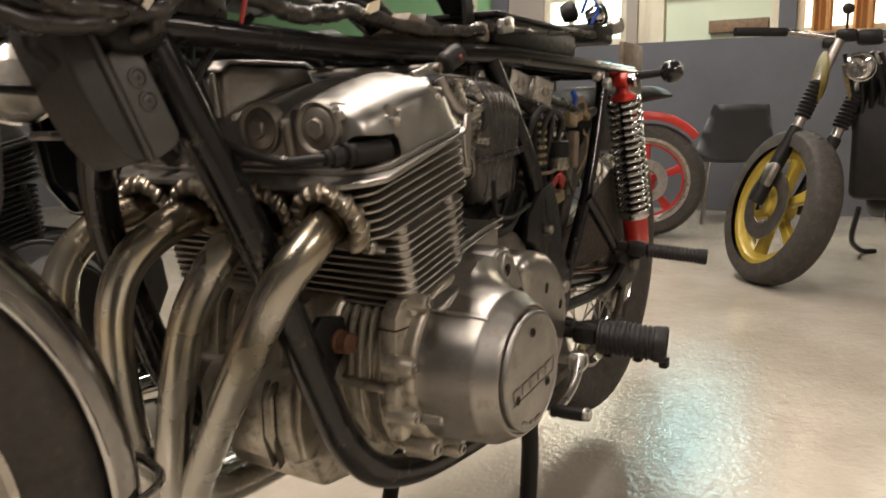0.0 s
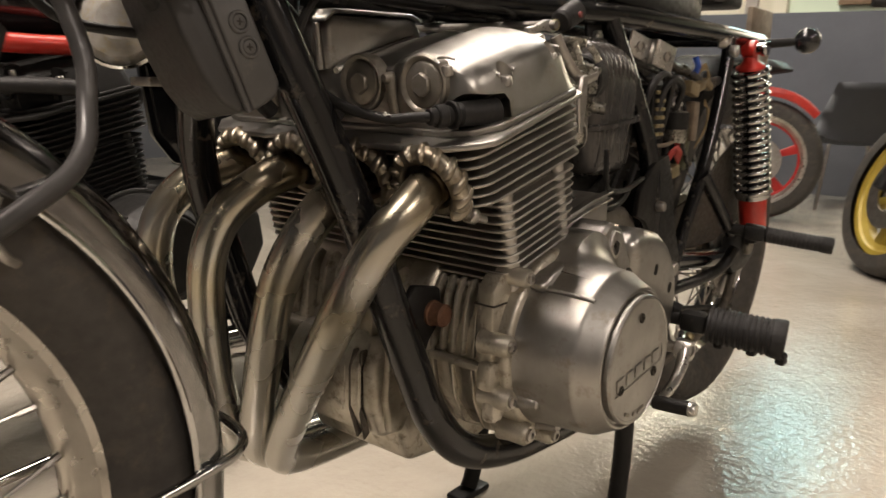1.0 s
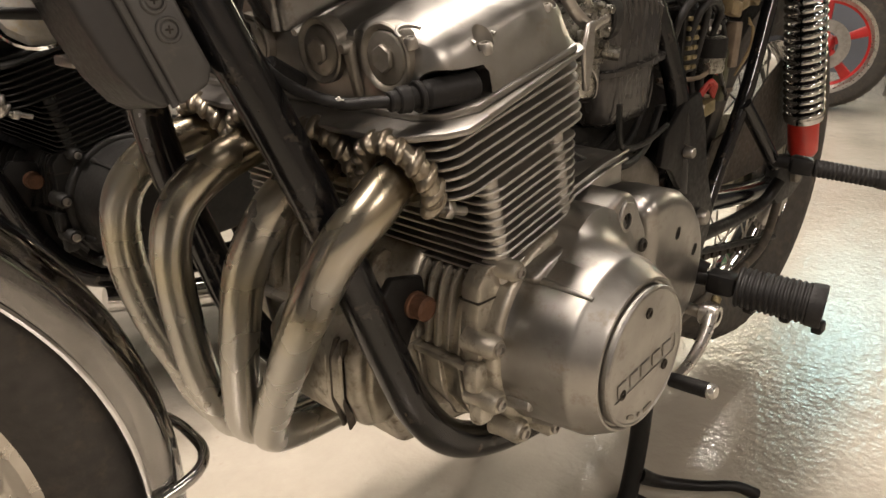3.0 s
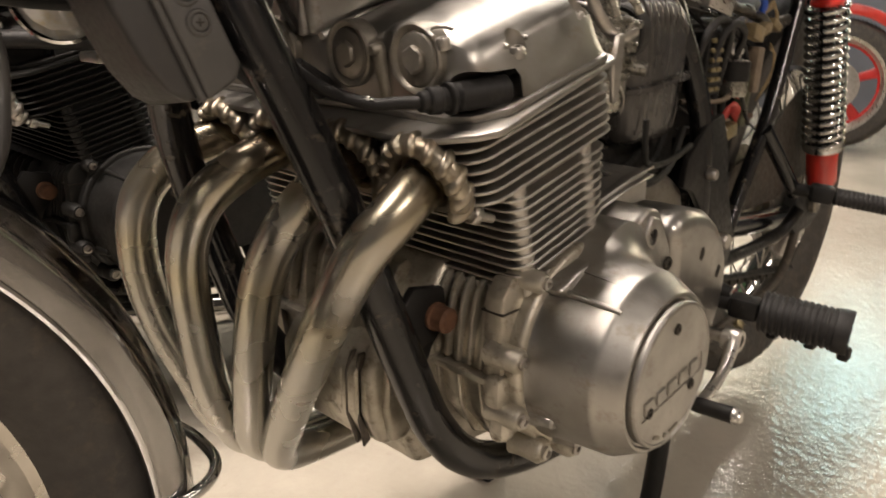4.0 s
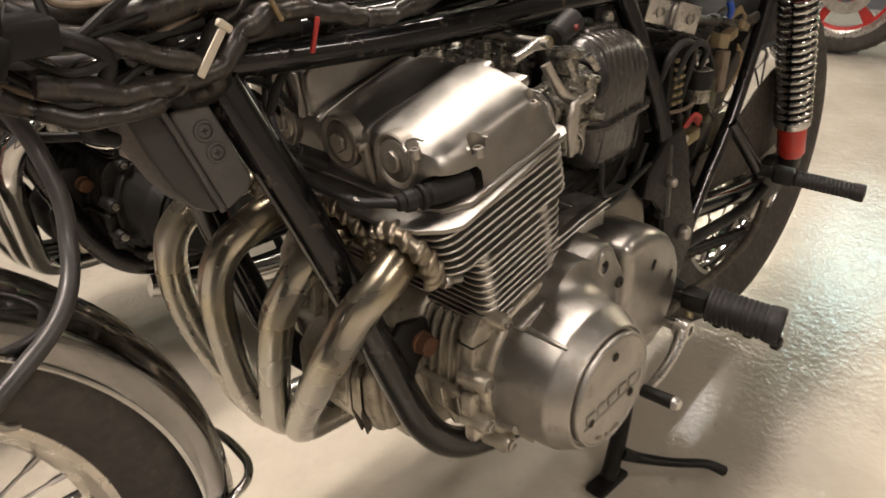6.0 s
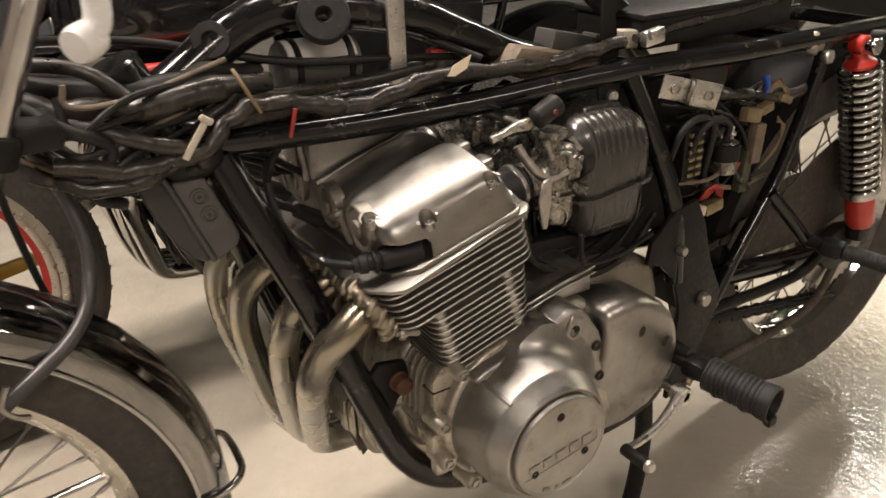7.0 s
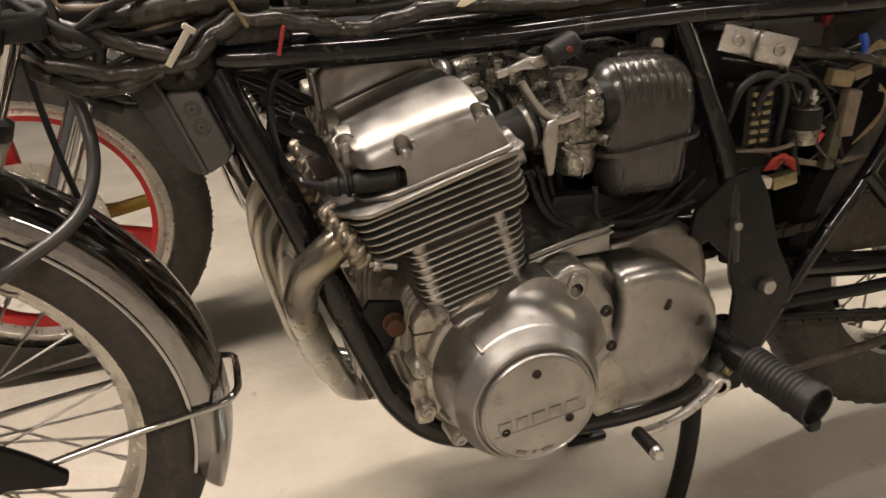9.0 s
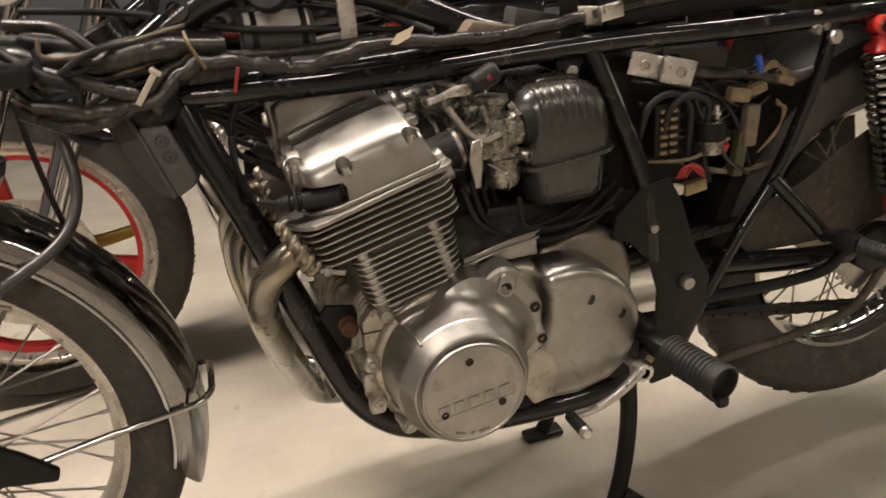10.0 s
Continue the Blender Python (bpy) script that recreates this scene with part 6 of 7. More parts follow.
    part("rubber_block", bm, GREY_PLASTIC, bike, "dusty grey rubber block")
    bm = bmesh.new()
    prism(bm, [(0.085, 0.772), (0.11, 0.800), (0.16, 0.788), (0.24, 0.770), (0.26, 0.757), (0.12, 0.757)], -0.02, 0.045, SIDE, 0.008, 2)
    part("frame_gusset", bm, BROWN_TUBE, bike, "dusty brown frame gusset")
    # tank rubbers
    for x, z, r in ((-0.245, 0.846, 0.019), (-0.139, 0.862, 0.027)):
        bm = bmesh.new()
        lathe(bm, [(0.006, -0.012), (r * 0.9, -0.012), (r, -0.008), (r, 0.006), (r * 0.92, 0.010), (0.009, 0.010), (0.006, 0.006), (0.006, -0.012)], pose(x, -0.004 if x < -0.2 else -0.040, z, 68, 0, -18), 28)
        part("tank_rubber", bm, RUBBER, bike, "round dark tank mounting rubber with a hole")
    # round lamp with a dirty lens beside the steering head
    dirv = Vector((-0.70, -0.68, 0.12)).to_track_quat("Z", "Y").to_matrix().to_4x4()
    m = Matrix.Translation((-0.312, 0.098, 0.704)) @ dirv @ Matrix.Scale(1.22, 4)
    bm = bmesh.new()
    lathe(bm, [(0, -0.030), (0.018, -0.026), (0.028, -0.012), (0.0325, 0.002), (0.0335, 0.008), (0.0315, 0.010)], m, 32)
    lamp = part("round_lamp", bm, CHROME, bike, "round chrome lamp with a dirty faceted lens")
    bm = bmesh.new()
    lathe(bm, [(0.0, 0.017), (0.014, 0.0155), (0.0255, 0.0105), (0.0310, 0.004), (0.028, 0.002), (0, 0.002)], m, 14)
    part("lamp_lens", bm, DIRTY_LENS, lamp, "dirty greyish lens", 12)
    bm = bmesh.new()
    rod(bm, m @ Vector((0, 0, -0.028)), (-0.305, 0.02, 0.715), 0.006, seg=10)
    rbox(bm, (-0.290, 0.085, 0.655), (0.034, 0.034, 0.008), 0.002)
    part("lamp_stalk", bm, STEEL, lamp)
    # dark bundle of cables round the steering head
    for k, (dy, dz) in enumerate(((0.0, 0.0), (0.022, 0.016), (-0.016, 0.022), (0.01, 0.036))):
        loom([(-0.44, 0.01 + dy, 0.795 + dz), (-0.38, -0.02 + dy, 0.785 + dz * 0.9), (-0.32, -0.03 + dy, 0.783 + dz * 0.8), (-0.26, -0.025 + dy, 0.800 + dz * 0.5), (-0.20, -0.01 + dy, 0.792 + dz * 0.5)], 0.0115, "thick dark cable bundle at the steering head", RUBBER if k % 2 else TAPE)
    bm = bmesh.new()
    hexbolt(bm, pose(0.628, -0.104, 0.726, 90, 0, 0), 0.011, 0.012)
    part("stay_nut", bm, ZINC, bike, "bright zinc nut")
    # battery or tool box behind
    bm = bmesh.new()
    rbox(bm, (0.43, 0.012, 0.704), (0.155, 0.05, 0.045), 0.004)
    part("electrics_tray", bm, GREY_PLASTIC, bike, "grey sheet electrics tray")
    bm = bmesh.new()
    rbox(bm, (0.43, 0.02, 0.60), (0.20, 0.10, 0.16), 0.006)
    part("battery_box", bm, SATIN_BLACK, bike, "dark battery box")
    # ties and tags on the loom
    bm = bmesh.new()
    rbox(bm, (0, 0, 0), (0.0068, 0.0026, 0.040), 0.001, pose(-0.2935, -0.072, 0.771, 0, 37, 0))
    rbox(bm, (0, 0, 0.022), (0.014, 0.0055, 0.0065), 0.002, pose(-0.2935, -0.072, 0.771, 0, 37, 0))
    part("cable_tie", bm, PALE_TIE, bike, "pale plastic cable tie")
    bm = bmesh.new()
    rbox(bm, (0, 0, 0), (0.0042, 0.003, 0.030), 0.001, pose(-0.194, -0.066, 0.768, 0, 17, 0))
    part("red_tag", bm, RED_WIRE, bike, "red wire tail with grey sleeve")
    tube("yellow_strap", [(-0.242, -0.050, 0.826), (-0.239, -0.064, 0.814), (-0.232, -0.066, 0.798), (-0.225, -0.066, 0.784)], 0.0021, YELLOW_WIRE, bike, "yellow cable strap", 5, 8)
    bm = bmesh.new()
    prism(bm, [(-0.018, -0.004), (-0.006, 0.005), (0.019, 0.008), (0.008, -0.004), (-0.010, -0.007)], -0.001, 0.001, pose(0.012, -0.058, 0.792, 70, -12, 0))
    part("paper_tag", bm, PAPER, bike, "cream paper tag")
    # dark bracket between the loom and the frame tube
    bm = bmesh.new()
    prism(bm, [(-0.252, 0.756), (-0.246, 0.792), (-0.215, 0.797), (-0.180, 0.790), (-0.176, 0.760), (-0.205, 0.748)], 0.006, 0.030, SIDE, 0.006, 2)
    part("loom_bracket", bm, TAPE, bike, "dark grimy bracket under the loom", 34)
    # silver coil canister and posts above the frame
    bm = bmesh.new()
    rod(bm, (-0.176, 0.01, 0.806), (-0.087, 0.01, 0.804), 0.0285, seg=32, w=0.003)
    coil = part("ignition_coil", bm, GREY_PLASTIC, bike, "grey ignition coil with a pale upper side")
    # thin pale shell over the coil's upper side
    bm = bmesh.new()
    lathe(bm, [(0.0290, 0.0), (0.0290, 0.078)], along((-0.171, 0.01, 0.806), (-0.087, 0.01, 0.804)), 32)
    for f in [f for f in bm.faces if f.calc_center_median().z < 0.817]:
        bm.faces.remove(f)
    bmesh.ops.solidify(bm, geom=bm.faces[:], thickness=0.0006)
    part("coil_pale_top", bm, WHITE_TAG, coil, "pale upper side of the coil")
    for x in (-0.160, -0.100):
        bm = bmesh.new()
        lathe(bm, [(0.0288, -0.004), (0.0305, -0.003), (0.0305, 0.003), (0.0288, 0.004)], along((x, 0.01, 0.8055), (x + 0.1, 0.01, 0.8033)), 32)
        part("coil_clamp", bm, SATIN_BLACK, coil, "black clamp band")
    bm = bmesh.new()
    rbox(bm, (-0.047, -0.022, 0.825), (0.022, 0.006, 0.11), 0.002)
    part("coil_post", bm, ZINC, bike, "bright steel upright strap")
    bm = bmesh.new()
    rbox(bm, (0.016, 0.0, 0.799), (0.020, 0.014, 0.010), 0.003)
    part("red_plug", bm, RED_WIRE, bike, "small red plug")
    bm = bmesh.new()
    rbox(bm, (0, 0, 0), (0.052, 0.022, 0.024), 0.005, pose(0.284, -0.045, 0.787, 0, 6, 0))
    rbox(bm, (-0.014, -0.010, 0.004), (0.020, 0.008, 0.016), 0.003, pose(0.284, -0.045, 0.787, 0, 6, 0))
    part("rail_buffer", bm, PALE_TIE, bike, "pale dusty plastic buffer on the rail")
    bm = bmesh.new()
    rbox(bm, (0, 0, 0), (0.11, 0.07, 0.003), 0.001, pose(0.412, 0.0, 0.7785, 8, -6, 0))
    part("white_sheet", bm, WHITE_TAG, bike, "white sheet metal tag under the electrics box")
    bm = bmesh.new()
    rbox(bm, (0, 0, 0), (0.112, 0.004, 0.030), 0.001, pose(0.458, -0.024, 0.708, 0, 6, 0))
    part("grey_plate", bm, SHEET_GREY, bike, "dull grey sheet plate behind the rear loom")
    for k, (x, z, r) in enumerate(((0.600, 0.752, 0.013), (0.618, 0.744, 0.010), (0.604, 0.738, 0.009))):
        bm = bmesh.new()
        lathe(bm, [(0, -0.006), (r, -0.005), (r * 1.05, 0.0), (r * 0.9, 0.007), (0, 0.010)], pose(x, -0.098, z, 90, 0, 12 * k), 18)
        part("rail_grommet", bm, PALE_TIE if k == 0 else STEEL, bike, "pale dusty grommet on the seat rail")
    tube("vacuum_hose", [(-0.14, 0.04, 0.86), (-0.06, 0.03, 0.85), (0.0, 0.0, 0.82), (0.06, -0.03, 0.79)], 0.005, RUBBER, bike, "black hose")
    tube("clutch_cable", [(-0.42, 0.06, 0.86), (-0.30, 0.05, 0.845), (-0.18, -0.02, 0.82), (-0.05, -0.02, 0.805), (0.05, 0.0, 0.79)], 0.0045, RUBBER, bike, "black clutch cable")
    tube("taped_cable", [(-0.44, -0.04, 0.83), (-0.40, -0.065, 0.80), (-0.365, -0.06, 0.775), (-0.385, -0.045, 0.73), (-0.36, -0.03, 0.71)], 0.006, RUBBER, bike, "black cable bundle at the headstock")
    tube("taped_cable", [(-0.43, 0.0, 0.85), (-0.37, -0.03, 0.84), (-0.33, -0.045, 0.80), (-0.31, -0.04, 0.775)], 0.007, TAPE, bike, "taped cable bundle at the headstock")


def controls(bike):
    # shift lever on its shaft
    bm = bmesh.new()
    rod(bm, (0.262, -0.15, 0.333), (0.262, -0.222, 0.333), 0.0075, seg=14)
    part("shift_shaft", bm, STEEL, bike, "short steel shift shaft")
    bm = bmesh.new()
    sweep(bm, [(0.262, -0.212, 0.336), (0.236, -0.220, 0.322), (0.205, -0.224, 0.308), (0.172, -0.226, 0.301), (0.145, -0.226, 0.300)], [0.0115, 0.0092, 0.0080, 0.0072, 0.0070], 12, 6, flat=0.75)
    rod(bm, (0.262, -0.202, 0.333), (0.262, -0.222, 0.333), 0.0135, seg=18, w=0.001)
    lev = part("shift_lever", bm, ZINC, bike, "bright plated shift lever")
    bm = bmesh.new()
    hexbolt(bm, pose(0.272, -0.212, 0.345, 0, 40, 0), 0.006, 0.008)
    part("pinch_bolt", bm, BRASS, lev, "brassy pinch bolt")
    bm = bmesh.new()
    rod(bm, (0.147, -0.224, 0.301), (0.1455, -0.268, 0.305), 0.0082, 0.0088, 16, 0.001)
    part("toe_rubber", bm, RUBBER, lev, "black toe rubber")
    bm = bmesh.new()
    lathe(bm, [(0.0088, 0), (0.0088, 0.004), (0.006, 0.008), (0, 0.0085)], along((0.1455, -0.268, 0.305), (0.1455, -0.28, 0.306)), 16)
    part("toe_end", bm, ZINC, lev, "shiny rounded tip")
    # foot pegs: ribbed rubber on a knuckle
    def peg(a, b, r, ribs, name, label, foot):
        a, b = Vector(a), Vector(b)
        d = (b - a).normalized()
        L = (b - a).length
        bm = bmesh.new()
        rod(bm, a - d * 0.06, a, 0.0095, seg=12)
        rbox(bm, (0, 0, 0.0), (0.030, 0.026, 0.034), 0.006, along(a - d * 0.012, b))
        p = part(name, bm, SATIN_BLACK, bike, label)
        bm = bmesh.new()
        prof = [(0, 0.006)]
        for k in range(ribs):
            h0 = 0.006 + (L - 0.02) * k / ribs
            h1 = 0.006 + (L - 0.02) * (k + 0.62) / ribs
            h2 = 0.006 + (L - 0.02) * (k + 1) / ribs
            prof += [(r * 0.93, h0), (r, h0 + 0.0014), (r, h1 - 0.0006), (r * 0.93, h1 + 0.0010), (r * 0.925, h2 - 0.0006)]
        prof += [(r * 1.03, L - 0.016), (r * 1.06, L - 0.003), (r * 1.02, L), (r * 0.92, L), (r * 0.88, L - 0.003), (r * 0.84, L - 0.012), (0, L - 0.014)]
        lathe(bm, prof, along(a, b), 24)
        part("peg_rubber", bm, RUBBER, p, "black ribbed peg rubber", 30)
        if foot:
            for f in (0.22, 0.62, 0.97):
                bm = bmesh.new()
                q = a + d * L * f - Vector((0, 0, r))
                rbox(bm, q, (0.016, 0.013, 0.016 if f > 0.9 else 0.009), 0.0038)
                part("rubber_stud", bm, RUBBER, p, "rubber stud below the peg")
    peg((0.2930, -0.222, 0.364), (0.3130, -0.320, 0.358), 0.0245, 12, "foot_peg", "folding foot peg with ribbed rubber", True)
    peg((0.640, -0.182, 0.432), (0.676, -0.284, 0.421), 0.0135, 14, "passenger_peg", "slim passenger peg with knurled rubber", False)
    peg((0.292, 0.205, 0.372), (0.318, 0.32, 0.358), 0.0195, 11, "foot_peg", "folding foot peg with ribbed rubber", True)
    tube("peg_bracket", [(0.275, -0.13, 0.395), (0.284, -0.16, 0.385), (0.292, -0.19, 0.374)], 0.0095, SATIN_BLACK, bike, "black peg bracket")
    # centre stand
    for s in (-1, 1):
        bm = bmesh.new()
        y = s * 0.122 - 0.0
        sweep(bm, [(0.300, y * 0.92, 0.275), (0.298, y, 0.19), (0.288, y * 1.02, 0.10), (0.272, y * 1.03, 0.035), (0.262, y * 1.03, 0.014)], 0.0135, 14, 5, flat=0.8)
        rbox(bm, (0.262, y * 1.03, 0.007), (0.075, 0.034, 0.012), 0.004)
        leg = part("stand_leg", bm, SATIN_BLACK, bike, "black centre stand leg")
        if s < 0:
            bm = bmesh.new()
            sweep(bm, [(0.284, y - 0.01, 0.055), (0.315, -0.150, 0.035), (0.345, -0.195, 0.034), (0.375, -0.232, 0.035), (0.395, -0.256, 0.022)], [0.012, 0.009, 0.0075, 0.0075, 0.009], 12, 5)
            part("stand_tang", bm, SATIN_BLACK, leg, "curved foot tang")
    bm = bmesh.new()
    rod(bm, (0.300, -0.115, 0.27), (0.300, 0.118, 0.27), 0.014, seg=14)
    rbox(bm, (0.285, -0.122, 0.30), (0.05, 0.02, 0.06), 0.006)
    part("stand_pivot", bm, SATIN_BLACK, bike, "black stand pivot tube")
    # low black clutch of the frame and a stand stop under the engine
    bm = bmesh.new()
    rbox(bm, (0.12, -0.10, 0.262), (0.05, 0.05, 0.04), 0.012)
    part("side_stand_lug", bm, SATIN_BLACK, bike, "black lug below the engine")


def rear_end(bike):
    spoked_wheel(bike, "rear_wheel", REAR, 0.328, 0.112, 0.216, CHROME, TYRE, "spoked rear wheel with a chromed rim", 36, 0.085, 48, True)
    for s in (-1, 1):
        y = s * 0.087
        tube("swingarm", [(0.382, y, 0.408), (0.50, y, 0.393), (0.66, y, 0.371), (0.835, y * 1.02, 0.360)], 0.0180, FRAME_BLACK, bike, "black swingarm tube", 4, 16)
        bm = bmesh.new()
        prism(bm, [(0.722, 0.352), (0.735, 0.398), (0.775, 0.412), (0.825, 0.404), (0.862, 0.386), (0.862, 0.352), (0.815, 0.332), (0.755, 0.330)], -y * 1.10 - 0.012, -y * 1.10 + 0.012, SIDE, 0.006, 2)
        lug = part("axle_lug", bm, BLACK_ENGINE, bike, "oily black axle lug")
        bm = bmesh.new()
        rod(bm, (0.805, y * 1.1, 0.376), (0.805, y * 1.1 + s * 0.022, 0.376), 0.017, 0.015, 18, 0.002)
        part("axle_nut", bm, ALU_DULL, lug, "dull axle nut")
        # shock: red eyes, chrome spring over a dark damper
        top, bot = Vector((0.706, s * 0.108 - 0.002, 0.734)), Vector((0.800, s * 0.117 - 0.002, 0.410))
        d = (bot - top).normalized()
        m = along(top, bot)
        L = (bot - top).length
        bm = bmesh.new()
        rod(bm, top + d * 0.02, bot - d * 0.03, 0.012, seg=16)
        rod(bm, top + d * 0.10, bot - d * 0.04, 0.0175, seg=18)
        sh = part("shock_absorber", bm, SATIN_BLACK, bike, "rear shock absorber with chrome spring and red ends")
        bm = bmesh.new()
        n = 17 * 16
        pts = []
        for i in range(n + 1):
            a = 2 * math.pi * i / 16
            h = 0.032 + (L - 0.108) * i / n
            pts.append(m @ Vector((0.0278 * math.cos(a), 0.0278 * math.sin(a), h)))
        sweep(bm, pts, 0.0047, 8, 1)
        part("spring", bm, CHROME, sh, "chrome coil spring", 60)
        bm = bmesh.new()
        lathe(bm, [(0, L - 0.066), (0.0235, L - 0.066), (0.0245, L - 0.063), (0.0235, L - 0.010), (0.020, L - 0.004), (0, L - 0.004)], m, 24)
        part("lower_cup", bm, SHOCK_RED, sh, "red painted lower cup")
        bm = bmesh.new()
        lathe(bm, [(0, L - 0.080), (0.031, L - 0.080), (0.032, L - 0.077), (0.030, L - 0.068), (0.024, L - 0.066), (0, L - 0.066)], m, 28)
        part("spring_seat", bm, CHROME, sh, "chrome spring seat")
        bm = bmesh.new()
        lathe(bm, [(0, 0.012), (0.012, 0.012), (0.013, 0.020), (0.018, 0.026), (0.024, 0.030), (0.024, 0.034), (0, 0.034)], m, 24)
        rod(bm, top + Vector((0, 0.012, 0)), top - Vector((0, 0.012, 0)), 0.0145, seg=20, w=0.002)
        part("upper_eye", bm, SHOCK_RED, sh, "red painted upper eye")
        bm = bmesh.new()
        rod(bm, top + Vector((0, 0.022 * s * -1, 0)), top + Vector((0, 0.024 * s, 0)), 0.010, seg=14)
        hexbolt(bm, along(top + Vector((0, 0.020 * s, 0)), top + Vector((0, 0.03 * s, 0))), 0.014, 0.010)
        part("top_nut", bm, CHROME, sh, "chrome dome nut")
        bm = bmesh.new()
        rbox(bm, bot + Vector((0, 0, 0.0)), (0.040, 0.030, 0.050), 0.008)
        part("lower_mount", bm, SATIN_BLACK, sh, "black lower shock mount")
    # chain, sprocket
    bm = bmesh.new()
    lathe(bm, [(0.06, 0.0), (0.098, 0.0), (0.098, 0.007), (0.06, 0.007)], Matrix.Translation(REAR + Vector((0, -0.066, 0))) @ pose(0, 0, 0, 90, 0, 0), 60)
    for k in range(40):
        a = 2 * math.pi * k / 40
        rbox(bm, (0.100, 0, 0.0035), (0.012, 0.006, 0.005), 0.001, Matrix.Translation(REAR + Vector((0, -0.066, 0))) @ pose(0, 0, 0, 90, 0, 0) @ Matrix.Rotation(a, 4, "Z"), seg=1)
    part("rear_sprocket", bm, STEEL, bike, "oily steel rear sprocket")
    link = None
    chain = None
    runs = (((0.23, 0.430), (0.800, 0.476)), ((0.23, 0.345), (0.800, 0.246)))
    n = 0
    for (ax, az), (bx, bz) in runs:
        a, b = Vector((ax, -0.070, az)), Vector((bx, -0.070, bz))
        d = (b - a).normalized()
        cnt = int((b - a).length / 0.01588)
        for k in range(cnt):
            q = a + d * (k + 0.5) * 0.01588
            if chain is None:
                bm = bmesh.new()
                rod(bm, a + Vector((0, 0.008, 0)), a + Vector((0, -0.008, 0)), 0.005, seg=10)
                chain = part("drive_chain", bm, STEEL, bike, "oily drive chain")
                bm = bmesh.new()
                for yy in (-0.0085, 0.0085):
                    prism(bm, rounded(-0.0120, 0.0120, -0.0065, 0.0065, 0.0064, 3), -yy - 0.001, -yy + 0.001, SIDE, 0.0)
                for xx in (-0.008, 0.008):
                    rod(bm, (xx, -0.010, 0), (xx, 0.010, 0), 0.0042, seg=8)
                link = part("chain_link", bm, DARK_CORE, chain)
                link.matrix_basis = Matrix.Translation(q) @ Matrix.Rotation(-math.atan2(d.z, d.x), 4, "Y")
            else:
                again(link, Matrix.Translation(q + Vector((0, 0.0025 * (k % 2), 0))) @ Matrix.Rotation(-math.atan2(d.z, d.x), 4, "Y"), chain)
    tube("brake_rod", [(0.40, -0.100, 0.228), (0.50, -0.100, 0.235), (0.62, -0.100, 0.243), (0.74, -0.096, 0.262), (0.81, -0.088, 0.330)], 0.0075, GRIMY, bike, "dark lower tube beside the chain")
    tube("swingarm_brace", [(0.42, -0.112, 0.360), (0.50, -0.112, 0.357), (0.572, -0.112, 0.354), (0.65, -0.118, 0.362), (0.675, -0.130, 0.395)], 0.0095, SATIN_BLACK, bike, "black brace below the swingarm")
    tube("chain_slider", [(0.43, -0.086, 0.323), (0.62, -0.084, 0.288), (0.83, -0.082, 0.247)], 0.0048, BLACK_ENGINE, bike, "oily black bar along the chain")
    bm = bmesh.new()
    prism(bm, [(0.495, 0.440), (0.520, 0.478), (0.60, 0.492), (0.645, 0.515), (0.69, 0.545), (0.75, 0.572), (0.80, 0.580), (0.87, 0.575), (0.90, 0.510), (0.90, 0.440), (0.80, 0.415), (0.70, 0.396), (0.61, 0.398), (0.530, 0.402)], 0.078, 0.082, SIDE, 0.0015, 1)
    part("chain_guard", bm, CHAIN_GRIME, bike, "grimy brown-grey chain guard")
    # inner mudguard between the rear wheel and the electrics
    bm = bmesh.new()
    rings = []
    for i in range(31):
        a = radians(62 + 128 * i / 30)
        rings.append([bm.verts.new(REAR + Vector(((0.352 + dr) * math.cos(a), y, (0.352 + dr) * math.sin(a)))) for y, dr in ((-0.066, -0.035), (-0.062, -0.012), (-0.04, 0), (0.04, 0), (0.062, -0.012), (0.066, -0.035))])
    for p, q in zip(rings[:-1], rings[1:]):
        for k in range(5):
            bm.faces.new((p[k], p[k + 1], q[k + 1], q[k]))
    bmesh.ops.solidify(bm, geom=bm.faces[:], thickness=0.002)
    part("inner_mudguard", bm, SATIN_BLACK, bike, "black inner rear mudguard", 50)
    # dark sheet added under the seat loop, hiding the far side behind the electrics
    bm = bmesh.new()
    prism(bm, [(0.500, 0.560), (0.505, 0.760), (0.640, 0.765), (0.800, 0.765), (0.815, 0.640), (0.860, 0.560), (0.880, 0.440), (0.760, 0.420), (0.640, 0.440), (0.560, 0.500)], -0.068, -0.064, SIDE, 0.001, 1)
    part("dark_backing", bm, CHAIN_GRIME, bike, "dark sheet added under the seat rails to hide the far side")
    # tail: plate holder, indicator on a stalk
    bm = bmesh.new()
    rbox(bm, (0.99, -0.03, 0.765), (0.13, 0.012, 0.125), 0.004, pose(0, 0, 0))
    part("tail_plate", bm, BROWN_TUBE, bike, "brownish worn tail plate")
    bm = bmesh.new()
    rod(bm, (0.735, -0.105, 0.742), (0.76, -0.165, 0.748), 0.009, 0.007, 14)
    st = part("indicator_stalk", bm, SATIN_BLACK, bike, "black indicator stalk")
    bm = bmesh.new()
    bmesh.ops.create_uvsphere(bm, u_segments=24, v_segments=14, radius=0.0215, matrix=pose(0.768, -0.184, 0.750))
    part("indicator_bulb", bm, RUBBER_SHINY, st, "round glossy black indicator body")
    # black electrics box on the rails, seat bracket, rear light bracket
    bm = bmesh.new()
    rbox(bm, (0.44, 0.0, 0.793), (0.30, 0.13, 0.040), 0.004)
    bx = part("electrics_box", bm, SATIN_BLACK, bike, "low black electrics box on the seat rails")
    bm = bmesh.new()
    rbox(bm, (0.44, 0.0, 0.815), (0.31, 0.138, 0.008), 0.003)
    part("box_lid", bm, SATIN_BLACK, bx)
